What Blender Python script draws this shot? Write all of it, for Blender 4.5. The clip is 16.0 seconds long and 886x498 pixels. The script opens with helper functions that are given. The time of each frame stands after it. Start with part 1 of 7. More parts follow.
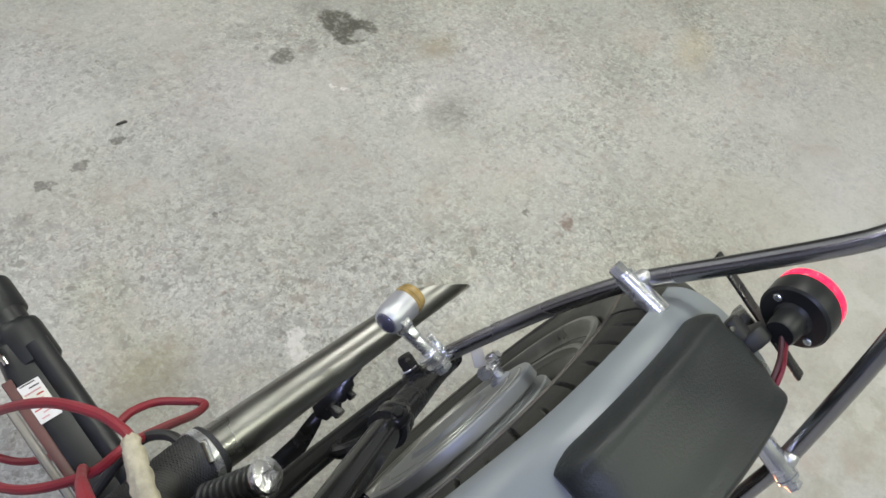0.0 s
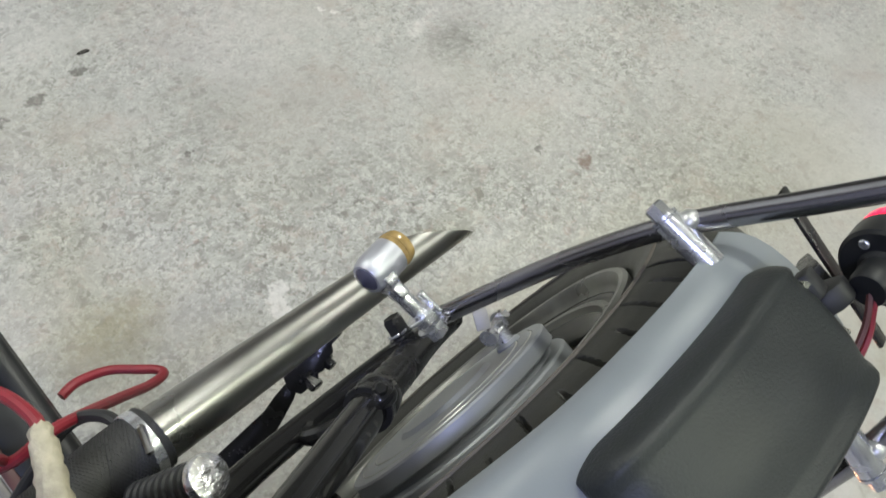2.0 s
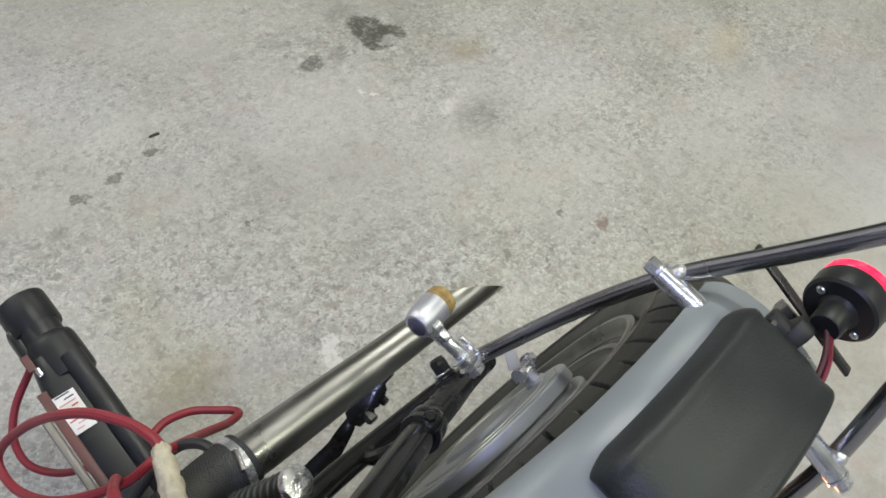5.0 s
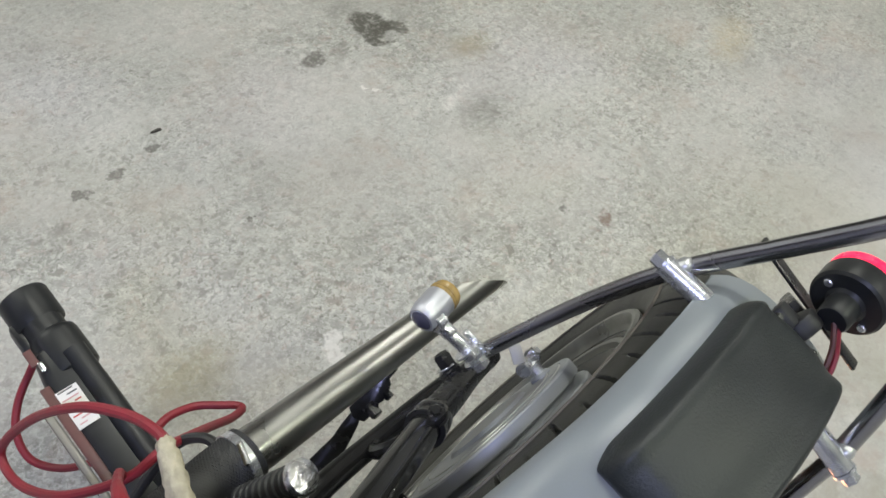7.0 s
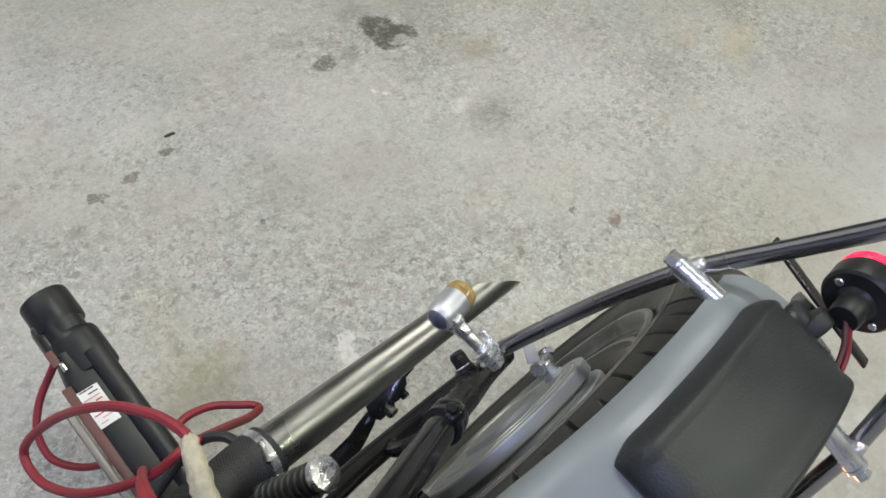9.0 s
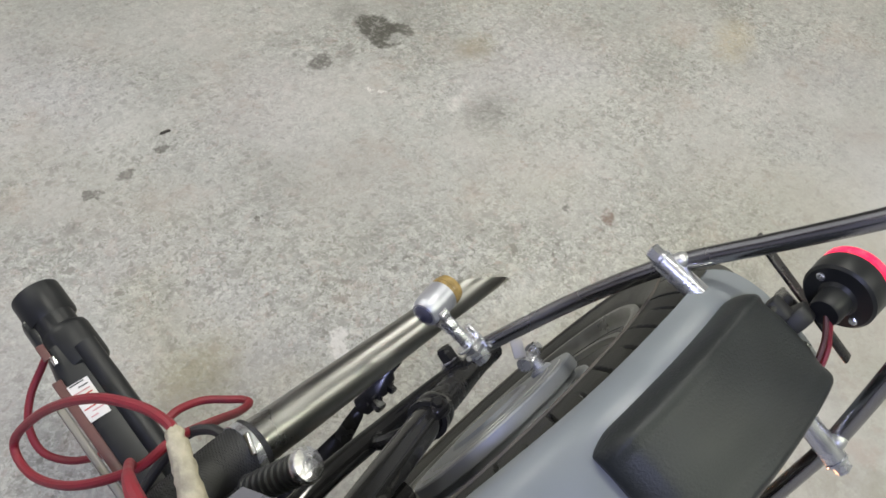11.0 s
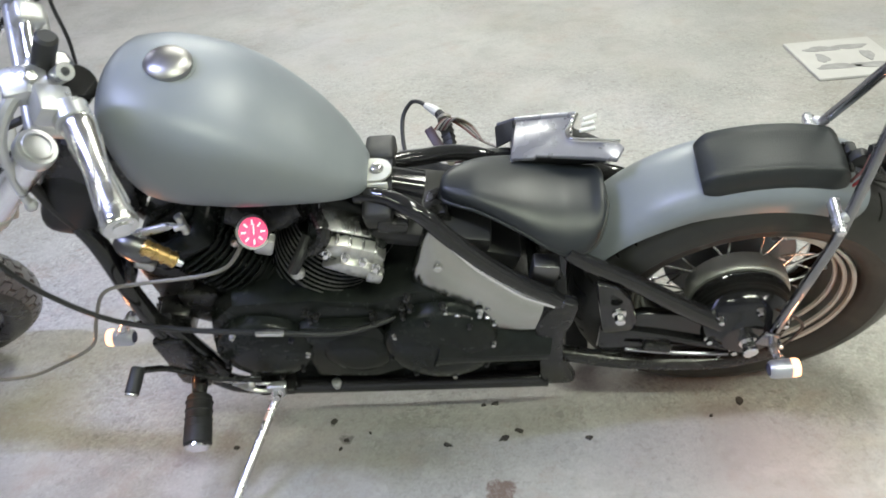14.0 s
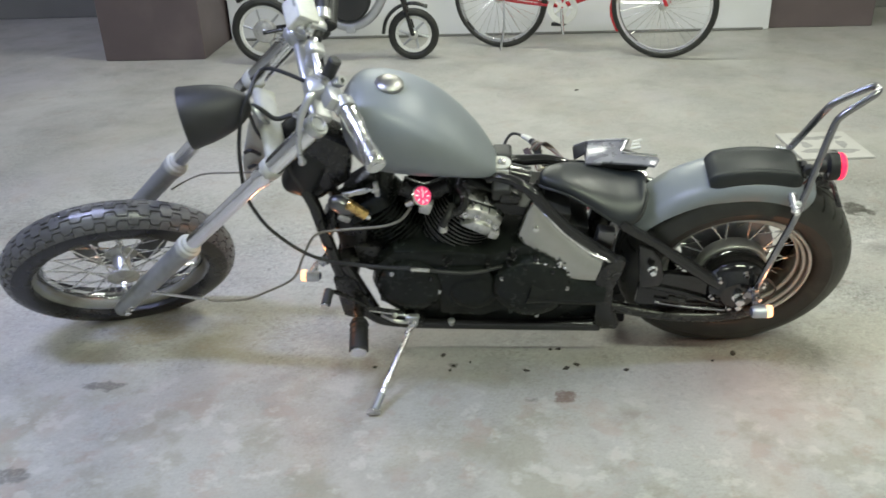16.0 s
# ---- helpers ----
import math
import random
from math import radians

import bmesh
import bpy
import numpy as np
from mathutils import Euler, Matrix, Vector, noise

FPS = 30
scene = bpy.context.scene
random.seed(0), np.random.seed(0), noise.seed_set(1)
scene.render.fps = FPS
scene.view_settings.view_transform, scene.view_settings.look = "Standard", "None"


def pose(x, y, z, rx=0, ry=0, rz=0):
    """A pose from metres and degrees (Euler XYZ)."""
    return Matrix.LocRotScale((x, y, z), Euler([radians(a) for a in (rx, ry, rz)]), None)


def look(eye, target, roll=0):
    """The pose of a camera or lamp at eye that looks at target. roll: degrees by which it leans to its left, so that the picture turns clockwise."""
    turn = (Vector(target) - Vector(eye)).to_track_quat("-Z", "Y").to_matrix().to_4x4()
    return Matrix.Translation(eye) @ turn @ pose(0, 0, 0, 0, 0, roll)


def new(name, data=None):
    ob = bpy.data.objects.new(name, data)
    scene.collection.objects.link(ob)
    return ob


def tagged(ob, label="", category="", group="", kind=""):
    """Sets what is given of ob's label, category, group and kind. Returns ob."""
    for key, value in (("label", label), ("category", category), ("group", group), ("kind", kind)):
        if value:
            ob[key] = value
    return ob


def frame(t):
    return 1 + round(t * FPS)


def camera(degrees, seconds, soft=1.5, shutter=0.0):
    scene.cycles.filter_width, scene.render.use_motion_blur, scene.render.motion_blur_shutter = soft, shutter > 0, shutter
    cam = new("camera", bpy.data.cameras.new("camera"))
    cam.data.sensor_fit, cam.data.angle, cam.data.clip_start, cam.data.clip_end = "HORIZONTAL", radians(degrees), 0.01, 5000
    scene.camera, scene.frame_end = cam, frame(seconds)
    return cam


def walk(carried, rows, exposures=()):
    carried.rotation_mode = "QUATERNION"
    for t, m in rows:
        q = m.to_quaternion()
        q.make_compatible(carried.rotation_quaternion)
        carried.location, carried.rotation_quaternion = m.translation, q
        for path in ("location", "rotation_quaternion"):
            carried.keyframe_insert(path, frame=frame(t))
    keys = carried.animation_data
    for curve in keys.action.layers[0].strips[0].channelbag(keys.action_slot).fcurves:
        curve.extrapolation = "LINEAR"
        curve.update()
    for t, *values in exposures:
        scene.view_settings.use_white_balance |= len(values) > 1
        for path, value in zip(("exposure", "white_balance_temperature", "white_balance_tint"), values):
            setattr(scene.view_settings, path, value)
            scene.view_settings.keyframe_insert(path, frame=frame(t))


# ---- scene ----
cam = camera(54.3, 16.0, soft=1.6, shutter=0.3)
PATH = [
    (0, (-0.381, -0.132, 1.195), (0.706, 0.546, -0.342), 13.1),
    (0.5, (-0.369, -0.133, 1.192), (0.719, 0.547, -0.342), 13.0),
    (1, (-0.349, -0.104, 1.164), (0.737, 0.572, -0.373), 13.1),
    (1.5, (-0.291, -0.091, 1.081), (0.77, 0.592, -0.47), 12.0),
    (2, (-0.28, -0.09, 1.061), (0.72, 0.535, -0.554), 12.6),
    (2.5, (-0.29, -0.089, 1.043), (0.668, 0.521, -0.603), 13.1),
    (3, (-0.288, -0.086, 1.051), (0.661, 0.522, -0.601), 13.1),
    (3.5, (-0.326, -0.095, 1.119), (0.605, 0.549, -0.53), 11.8),
    (4, (-0.34, -0.118, 1.173), (0.649, 0.597, -0.412), 10.0),
    (4.5, (-0.365, -0.137, 1.18), (0.67, 0.616, -0.357), 8.5),
    (7, (-0.373, -0.135, 1.173), (0.66, 0.616, -0.366), 8.5),
    (7.5, (-0.377, -0.139, 1.181), (0.658, 0.61, -0.357), 8.3),
    (8, (-0.387, -0.14, 1.186), (0.644, 0.613, -0.353), 8.1),
    (8.5, (-0.386, -0.13, 1.183), (0.643, 0.627, -0.356), 8.0),
    (9, (-0.389, -0.133, 1.183), (0.639, 0.629, -0.354), 7.9),
    (11.5, (-0.379, -0.167, 1.186), (0.644, 0.605, -0.349), 7.9),
    (12, (-0.325, -0.311, 1.208), (0.348, 0.835, -0.286), -2.0),
    (12.5, (-0.314, -0.563, 1.238), (0.005, 0.862, -0.128), -5.0),
    (13, (-0.358, -0.88, 1.26), (-0.188, 0.652, -0.014), -5.4),
    (13.5, (-0.351, -1.156, 1.255), (-0.452, 0.495, 0.131), -6.0),
    (14, (-0.359, -1.34, 1.262), (-0.516, 0.322, 0.16), -5.7),
    (14.5, (-0.42, -1.562, 1.308), (-0.555, 0.112, 0.221), -4.4),
    (15, (-0.39, -1.809, 1.347), (-0.509, -0.062, 0.381), -2.7),
    (15.5, (-0.391, -2.022, 1.381), (-0.551, -0.238, 0.49), -2.4),
    (16, (-0.535, -2.162, 1.385), (-0.699, -0.376, 0.499), -2.4),
]
walk(cam, [(t, look(e, g, r)) for t, e, g, r in PATH],
     exposures=[(0.0, -0.25, 6500, 10), (3.0, -0.20, 6470, 9), (3.5, -0.25, 6500, 10), (4.0, -0.28, 6740, 13), (4.5, -0.31, 6600, 11), (7.0, -0.27, 6520, 10), (9.0, -0.27, 6520, 10), (11.5, -0.28, 6600, 13), (12.0, -0.16, 6500, 9), (12.5, -0.22, 6450, 8), (13.0, 0.11, 6500, 9), (13.5, 0.24, 6750, 11), (14.0, 0.20, 6500, 8), (14.5, 0.11, 6680, 9), (15.0, 0.25, 6800, 12), (15.5, 0.15, 6560, 5), (16.0, -0.05, 6640, 3)])

# ---- world and light ----
world = bpy.data.worlds.new("world")
scene.world = world
world.use_nodes = True
world.node_tree.nodes["Background"].inputs[0].default_value = (0.75, 0.8, 0.9, 1)
world.node_tree.nodes["Background"].inputs[1].default_value = 0.25


def tube_lamp(x, y, z, rz, length, power, colour):
    d = bpy.data.lights.new("tube_lamp_light", "AREA")
    d.shape, d.size, d.size_y, d.energy, d.color = "RECTANGLE", length, 0.16, power, colour
    o = new("tube_lamp_light", d)
    o.matrix_world = pose(x, y, z - 0.07, 0, 0, rz)
    return o


WARM, COOL, LILAC, OLIVE = (0.985, 1.0, 0.89), (0.74, 0.75, 1.0), (0.50, 0.555, 1.0), (0.935, 1.0, 0.79)
LAMPS = [(0.55, 0.40, 3.0, 90, 1.5, 40, WARM), (-0.9, 2.7, 3.0, 0, 1.5, 62, WARM), (0.6, -1.9, 3.0, 0, 1.5, 58, OLIVE),
         (-2.15, -0.8, 3.0, 0, 1.2, 72, LILAC), (-4.1, 3.2, 3.0, 0, 1.5, 34, COOL), (-2.4, -2.4, 3.0, 0, 1.5, 14, OLIVE), (3.0, 1.6, 3.0, 90, 1.5, 52, WARM), (3.0, -2.2, 3.0, 90, 1.5, 40, WARM)]
for row in LAMPS:
    tube_lamp(*row)


# ---- materials ----
def mat(name, colour, rough=0.5, metal=0.0, vary=0.12, scale=40.0, bump=0.0, bump_scale=300.0, coat=0.0, wear=None, wear_amount=0.5, rough_vary=0.08):
    """A surface with grain at two scales, a little bump, and optional wear patches of another colour."""
    m = bpy.data.materials.new(name)
    m.use_nodes = True
    nt = m.node_tree
    b = nt.nodes["Principled BSDF"]
    tc = nt.nodes.new("ShaderNodeTexCoord")
    n1 = nt.nodes.new("ShaderNodeTexNoise")
    n1.inputs["Scale"].default_value, n1.inputs["Detail"].default_value = scale, 6
    n2 = nt.nodes.new("ShaderNodeTexNoise")
    n2.inputs["Scale"].default_value, n2.inputs["Detail"].default_value = scale / 7, 3
    add = nt.nodes.new("ShaderNodeMath")
    add.operation = "ADD"
    for n in (n1, n2):
        nt.links.new(tc.outputs["Object"], n.inputs["Vector"])
    nt.links.new(n1.outputs["Fac"], add.inputs[0])
    nt.links.new(n2.outputs["Fac"], add.inputs[1])
    ramp = nt.nodes.new("ShaderNodeMapRange")
    ramp.inputs["From Min"].default_value, ramp.inputs["From Max"].default_value = 0.7, 1.3
    ramp.inputs["To Min"].default_value, ramp.inputs["To Max"].default_value = 1 - vary, 1 + vary
    nt.links.new(add.outputs[0], ramp.inputs["Value"])
    mul = nt.nodes.new("ShaderNodeVectorMath")
    mul.operation = "SCALE"
    mul.inputs[0].default_value = colour[:3]
    nt.links.new(ramp.outputs[0], mul.inputs["Scale"])
    out = mul.outputs[0]
    if wear:
        nw = nt.nodes.new("ShaderNodeTexNoise")
        nw.inputs["Scale"].default_value, nw.inputs["Detail"].default_value = scale * 0.45, 8
        nt.links.new(tc.outputs["Object"], nw.inputs["Vector"])
        rw = nt.nodes.new("ShaderNodeMapRange")
        rw.inputs["From Min"].default_value, rw.inputs["From Max"].default_value = 0.52, 0.68
        rw.inputs["To Max"].default_value = wear_amount
        nt.links.new(nw.outputs["Fac"], rw.inputs["Value"])
        mix = nt.nodes.new("ShaderNodeMix")
        mix.data_type = "RGBA"
        nt.links.new(rw.outputs[0], mix.inputs["Factor"])
        nt.links.new(out, mix.inputs["A"])
        mix.inputs["B"].default_value = (*wear[:3], 1)
        out = mix.outputs["Result"]
    nt.links.new(out, b.inputs["Base Color"])
    rr = nt.nodes.new("ShaderNodeMapRange")
    rr.inputs["From Min"].default_value, rr.inputs["From Max"].default_value = 0.7, 1.3
    rr.inputs["To Min"].default_value, rr.inputs["To Max"].default_value = max(0.02, rough - rough_vary), min(1, rough + rough_vary)
    nt.links.new(add.outputs[0], rr.inputs["Value"])
    nt.links.new(rr.outputs[0], b.inputs["Roughness"])
    b.inputs["Metallic"].default_value = metal
    b.inputs["Coat Weight"].default_value = coat
    if bump:
        nb = nt.nodes.new("ShaderNodeTexNoise")
        nb.inputs["Scale"].default_value, nb.inputs["Detail"].default_value = bump_scale, 4
        nt.links.new(tc.outputs["Object"], nb.inputs["Vector"])
        bp = nt.nodes.new("ShaderNodeBump")
        bp.inputs["Strength"].default_value, bp.inputs["Distance"].default_value = bump, 0.002
        nt.links.new(nb.outputs["Fac"], bp.inputs["Height"])
        nt.links.new(bp.outputs[0], b.inputs["Normal"])
    return m


def glow(name, colour, strength, base=None):
    m = mat(name, base or colour, 0.25)
    b = m.node_tree.nodes["Principled BSDF"]
    b.inputs["Emission Color"].default_value = (*colour, 1)
    b.inputs["Emission Strength"].default_value = strength
    return m


CHROME = mat("chrome", (0.84, 0.84, 0.85), 0.15, 1, 0.06, 30, wear=(0.48, 0.47, 0.45), wear_amount=0.25)
PEGCHROME = mat("scuffed_chrome", (0.82, 0.82, 0.83), 0.22, 1, 0.08, 120, 0.9, 90, wear=(0.5, 0.5, 0.5), wear_amount=0.4)
POLISHED = mat("polished_alloy", (0.75, 0.75, 0.74), 0.24, 1, 0.1, 60, wear=(0.4, 0.4, 0.4), wear_amount=0.4)
CAST = mat("cast_alloy", (0.62, 0.62, 0.6), 0.34, 0.85, 0.15, 90, 0.15, 500, wear=(0.3, 0.3, 0.29), wear_amount=0.5)
LEGPAINT = mat("grey_cast_leg", (0.34, 0.35, 0.355), 0.42, 0.45, 0.1, 60, 0.06, 500, wear=(0.27, 0.28, 0.28), wear_amount=0.5)
RIMCHROME = mat("old_rim_chrome", (0.46, 0.47, 0.49), 0.14, 1, 0.1, 20, wear=(0.22, 0.22, 0.21), wear_amount=0.5)
LACQUER = mat("silver_lacquer", (0.55, 0.56, 0.565), 0.33, 0.72, 0.08, 60, 0.05, 500, wear=(0.5, 0.5, 0.5), wear_amount=0.4)
CAPMETAL = mat("brushed_cap_metal", (0.36, 0.355, 0.35), 0.34, 1, 0.08, 60, wear=(0.4, 0.39, 0.38), wear_amount=0.4)
MUFFLER = mat("brushed_steel", (0.39, 0.39, 0.375), 0.34, 1, 0.16, 9, 0.05, 90, wear=(0.235, 0.232, 0.20), wear_amount=0.7, rough_vary=0.16)
STEEL = mat("bare_steel_tube", (0.30, 0.30, 0.325), 0.24, 1, 0.08, 14, 0.02, 200, wear=(0.22, 0.21, 0.215), wear_amount=0.4)
DRUM = mat("drum_alloy", (0.285, 0.30, 0.32), 0.50, 0.40, 0.10, 20, 0.03, 300, wear=(0.28, 0.27, 0.27), wear_amount=0.5)
RIMGREY = mat("dull_rim_alloy", (0.50, 0.51, 0.49), 0.36, 0.55, 0.12, 30, wear=(0.26, 0.26, 0.22), wear_amount=0.7)
PALETAB = mat("pale_zinc", (0.42, 0.41, 0.37), 0.55, 0.3, 0.1, 60)
RIMDARK = mat("dark_rim_alloy", (0.17, 0.173, 0.163), 0.34, 0.6, 0.15, 30, wear=(0.05, 0.05, 0.045), wear_amount=0.6)
DARKDISH = mat("black_rim_lacquer", (0.035, 0.036, 0.034), 0.22, 0.3, 0.2, 30, wear=(0.09, 0.088, 0.075), wear_amount=0.4)
FLANGE = mat("dull_hub_alloy", (0.44, 0.44, 0.43), 0.34, 0.4, 0.06, 40, wear=(0.2, 0.2, 0.19), wear_amount=0.5)
COVERMETAL = mat("tarnished_chrome", (0.47, 0.475, 0.45), 0.20, 1, 0.05, 9, wear=(0.36, 0.36, 0.33), wear_amount=0.5)
SEAM = mat("dusty_tyre_seam", (0.10, 0.09, 0.075), 0.7, 0, 0.3, 60)
PRIMER = mat("grey_primer", (0.197, 0.216, 0.235), 0.38, 0, 0.07, 14, 0.04, 500, wear=(0.245, 0.268, 0.288), wear_amount=0.35)
GLOSS = mat("gloss_black", (0.013, 0.013, 0.0138), 0.11, 0, 0.2, 40, coat=0.2, rough_vary=0.05)
SATIN = mat("satin_black", (0.017, 0.017, 0.0175), 0.26, 0, 0.25, 60, 0.08, 500, wear=(0.03, 0.029, 0.026), wear_amount=0.5)
BLACKALLOY = mat("black_engine_paint", (0.0125, 0.0150, 0.0138), 0.22, 0, 0.25, 60, 0.1, 400, wear=(0.018, 0.020, 0.018), wear_amount=0.5)
BLACKALLOY.node_tree.nodes["Principled BSDF"].inputs["Specular IOR Level"].default_value = 0.20
RUBBER = mat("tyre_rubber", (0.022, 0.0225, 0.0205), 0.44, 0, 0.25, 30, 0.15, 600, wear=(0.045, 0.045, 0.036), wear_amount=0.6)
RUBBER.node_tree.nodes["Principled BSDF"].inputs["Specular IOR Level"].default_value = 0.38
TYRESHINE = mat("dressed_tyre_rubber", (0.017, 0.017, 0.019), 0.31, 0, 0.25, 30, 0.15, 600, wear=(0.03, 0.03, 0.028), wear_amount=0.5)
TYRESHINE.node_tree.nodes["Principled BSDF"].inputs["Specular IOR Level"].default_value = 0.45
TREADDUST = mat("dusty_tread_rubber", (0.085, 0.085, 0.090), 0.33, 0, 0.3, 60, 0.2, 500, wear=(0.12, 0.118, 0.115), wear_amount=0.4)
TREADDUST.node_tree.nodes["Principled BSDF"].inputs["Specular IOR Level"].default_value = 0.8
DISCSTEEL = mat("dull_disc_steel", (0.17, 0.17, 0.175), 0.34, 1, 0.1, 40)
GUARDGREY = mat("aged_white_plastic", (0.50, 0.50, 0.465), 0.42, 0, 0.14, 40, wear=(0.36, 0.35, 0.32), wear_amount=0.5)
MATTE = mat("matte_black", (0.021, 0.0215, 0.0225), 0.5, 0, 0.15, 60, 0.05, 900)
PLASTIC = mat("black_plastic", (0.014, 0.0150, 0.0165), 0.4, 0, 0.2, 60, 0.04, 700)
PLASTIC.node_tree.nodes["Principled BSDF"].inputs["Specular IOR Level"].default_value = 0.35
SADDLEVINYL = mat("saddle_vinyl", (0.0145, 0.0172, 0.0195), 0.36, 0, 0.2, 12, 0.10, 800, wear=(0.019, 0.023, 0.026), wear_amount=0.5)
LEATHER = mat("black_vinyl", (0.0175, 0.0205, 0.0215), 0.44, 0, 0.2, 12, 0.30, 420, wear=(0.019, 0.023, 0.025), wear_amount=0.5)
LEATHER.node_tree.nodes["Principled BSDF"].inputs["Specular IOR Level"].default_value = 0.4
BRAID = mat("braided_sleeve", (0.022, 0.022, 0.023), 0.6, 0, 0.3, 300, 0.2, 420)
AMBER = glow("amber_lens", (1.0, 0.54, 0.32), 2.1, (0.8, 0.45, 0.16))
AMBER_OFF = mat("amber_lens_unlit", (0.36, 0.25, 0.10), 0.12, 0, 0.3, 80)
SIGNAL = mat("satin_alloy", (0.72, 0.73, 0.76), 0.24, 0.88, 0.06, 60, wear=(0.45, 0.45, 0.5), wear_amount=0.3)
SIGBODY = mat("satin_signal_shell", (0.52, 0.53, 0.58), 0.38, 0.7, 0.06, 60, wear=(0.42, 0.42, 0.46), wear_amount=0.3)
DOMEGLASS = mat("violet_dome_glass", (0.10, 0.10, 0.15), 0.15, 0.4, 0.1, 60)
RED = glow("red_lens", (1.0, 0.02, 0.09), 1.7, (0.5, 0.01, 0.03))
DIAL = glow("dial_pink", (1.0, 0.06, 0.22), 0.7, (0.6, 0.06, 0.16))
DIALWHITE = glow("dial_white", (1.0, 0.75, 0.8), 0.9, (0.8, 0.7, 0.72))
REDWIRE = mat("red_cable", (0.24, 0.018, 0.03), 0.5, 0, 0.15, 80)
PLUMPLASTIC = mat("plum_plastic", (0.045, 0.026, 0.032), 0.4, 0, 0.2, 60)
BROWNWIRE = mat("brown_cable", (0.10, 0.035, 0.032), 0.5, 0, 0.2, 80)
TAPE = mat("cream_tape", (0.44, 0.40, 0.30), 0.65, 0, 0.3, 90, 0.8, 160, wear=(0.22, 0.2, 0.16), wear_amount=0.5)
WHITEP = mat("white_plastic", (0.68, 0.68, 0.64), 0.4, 0, 0.08, 60)
GREYWIRE = mat("grey_cable", (0.24, 0.225, 0.2), 0.45, 0.2, 0.12, 60)
FINGREY = mat("worn_fin_edge", (0.24, 0.24, 0.235), 0.4, 0.8, 0.2, 80)
GOLD = mat("gold_fitting", (0.6, 0.42, 0.17), 0.25, 1, 0.12, 80)
COVER = mat("lilac_grey_plastic", (0.215, 0.215, 0.25), 0.30, 0.4, 0.08, 30, 0.03, 90, coat=0.15, wear=(0.25, 0.25, 0.29), wear_amount=0.4)
LABEL = mat("paper_label", (0.7, 0.68, 0.68), 0.55, 0, 0.05, 60)
INKPALE = mat("faded_red_ink", (0.55, 0.3, 0.32), 0.6)
INK = mat("red_ink", (0.45, 0.05, 0.05), 0.6)
DARKINK = mat("dark_ink", (0.05, 0.05, 0.06), 0.6)
WALLWHITE = mat("white_wall_paint", (0.72, 0.73, 0.76), 0.6, 0, 0.06, 3, 0.1, 60, wear=(0.6, 0.6, 0.62), wear_amount=0.5)
# dark grey holding the far walls' shade; the skirting uses it too
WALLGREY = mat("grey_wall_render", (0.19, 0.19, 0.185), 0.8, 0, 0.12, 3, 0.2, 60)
BROWN = mat("brown_pillar_paint", (0.115, 0.09, 0.092), 0.5, 0, 0.12, 5, 0.08, 80, wear=(0.18, 0.145, 0.14), wear_amount=0.5)
CEIL = mat("ceiling_paint", (0.45, 0.45, 0.44), 0.85, 0, 0.08, 3)
REDPAINT = mat("red_bicycle_paint", (0.5, 0.02, 0.03), 0.3, 0, 0.1, 40, coat=0.4)
SILVERPAINT = mat("silver_frame_paint", (0.42, 0.43, 0.45), 0.35, 0.4, 0.08, 40)
BOARD = mat("white_board", (0.50, 0.49, 0.47), 0.6, 0, 0.06, 20)
SMUDGE = mat("grey_print", (0.31, 0.305, 0.30), 0.7, 0, 0.25, 40)
LEAFBIT = mat("dark_grit", (0.05, 0.045, 0.04), 0.8, 0, 0.3, 100)
LAMPWHITE = glow("lamp_diffuser", (1.0, 0.97, 0.9), 6.0)
LAMPCOOL = glow("lamp_diffuser_cool", (0.86, 0.9, 1.0), 6.0)


# ---- mesh helpers ----
def finish(bm, smooth=35):
    bmesh.ops.recalc_face_normals(bm, faces=bm.faces)
    for f in bm.faces:
        f.smooth = True
    for e in bm.edges:
        if len(e.link_faces) == 2 and e.calc_face_angle(0) > radians(smooth):
            e.smooth = False
    return bm


def obj(name, bm, material):
    me = bpy.data.meshes.new(name)
    finish(bm)
    bm.to_mesh(me)
    bm.free()
    me.materials.append(material)
    return new(name, me)


def part(name, bm, material, parent, label=""):
    o = obj(name, bm, material)
    o.parent = parent
    return tagged(o, label) if label else o


def smooth_line(pts, n=6, closed=False):
    """Catmull-Rom through the points."""
    p = [Vector(q) for q in pts]
    if len(p) < 3:
        return p
    out = []
    k = len(p)
    for i in range(k if closed else k - 1):
        if closed:
            a, b, c, d = p[i - 1], p[i], p[(i + 1) % k], p[(i + 2) % k]
        else:
            a, b, c, d = p[max(i - 1, 0)], p[i], p[i + 1], p[min(i + 2, k - 1)]
        for j in range(n):
            t = j / n
            out.append(0.5 * ((2 * b) + (c - a) * t + (2 * a - 5 * b + 4 * c - d) * t * t + (3 * b - a - 3 * c + d) * t ** 3))
    if not closed:
        out.append(p[-1])
    return out


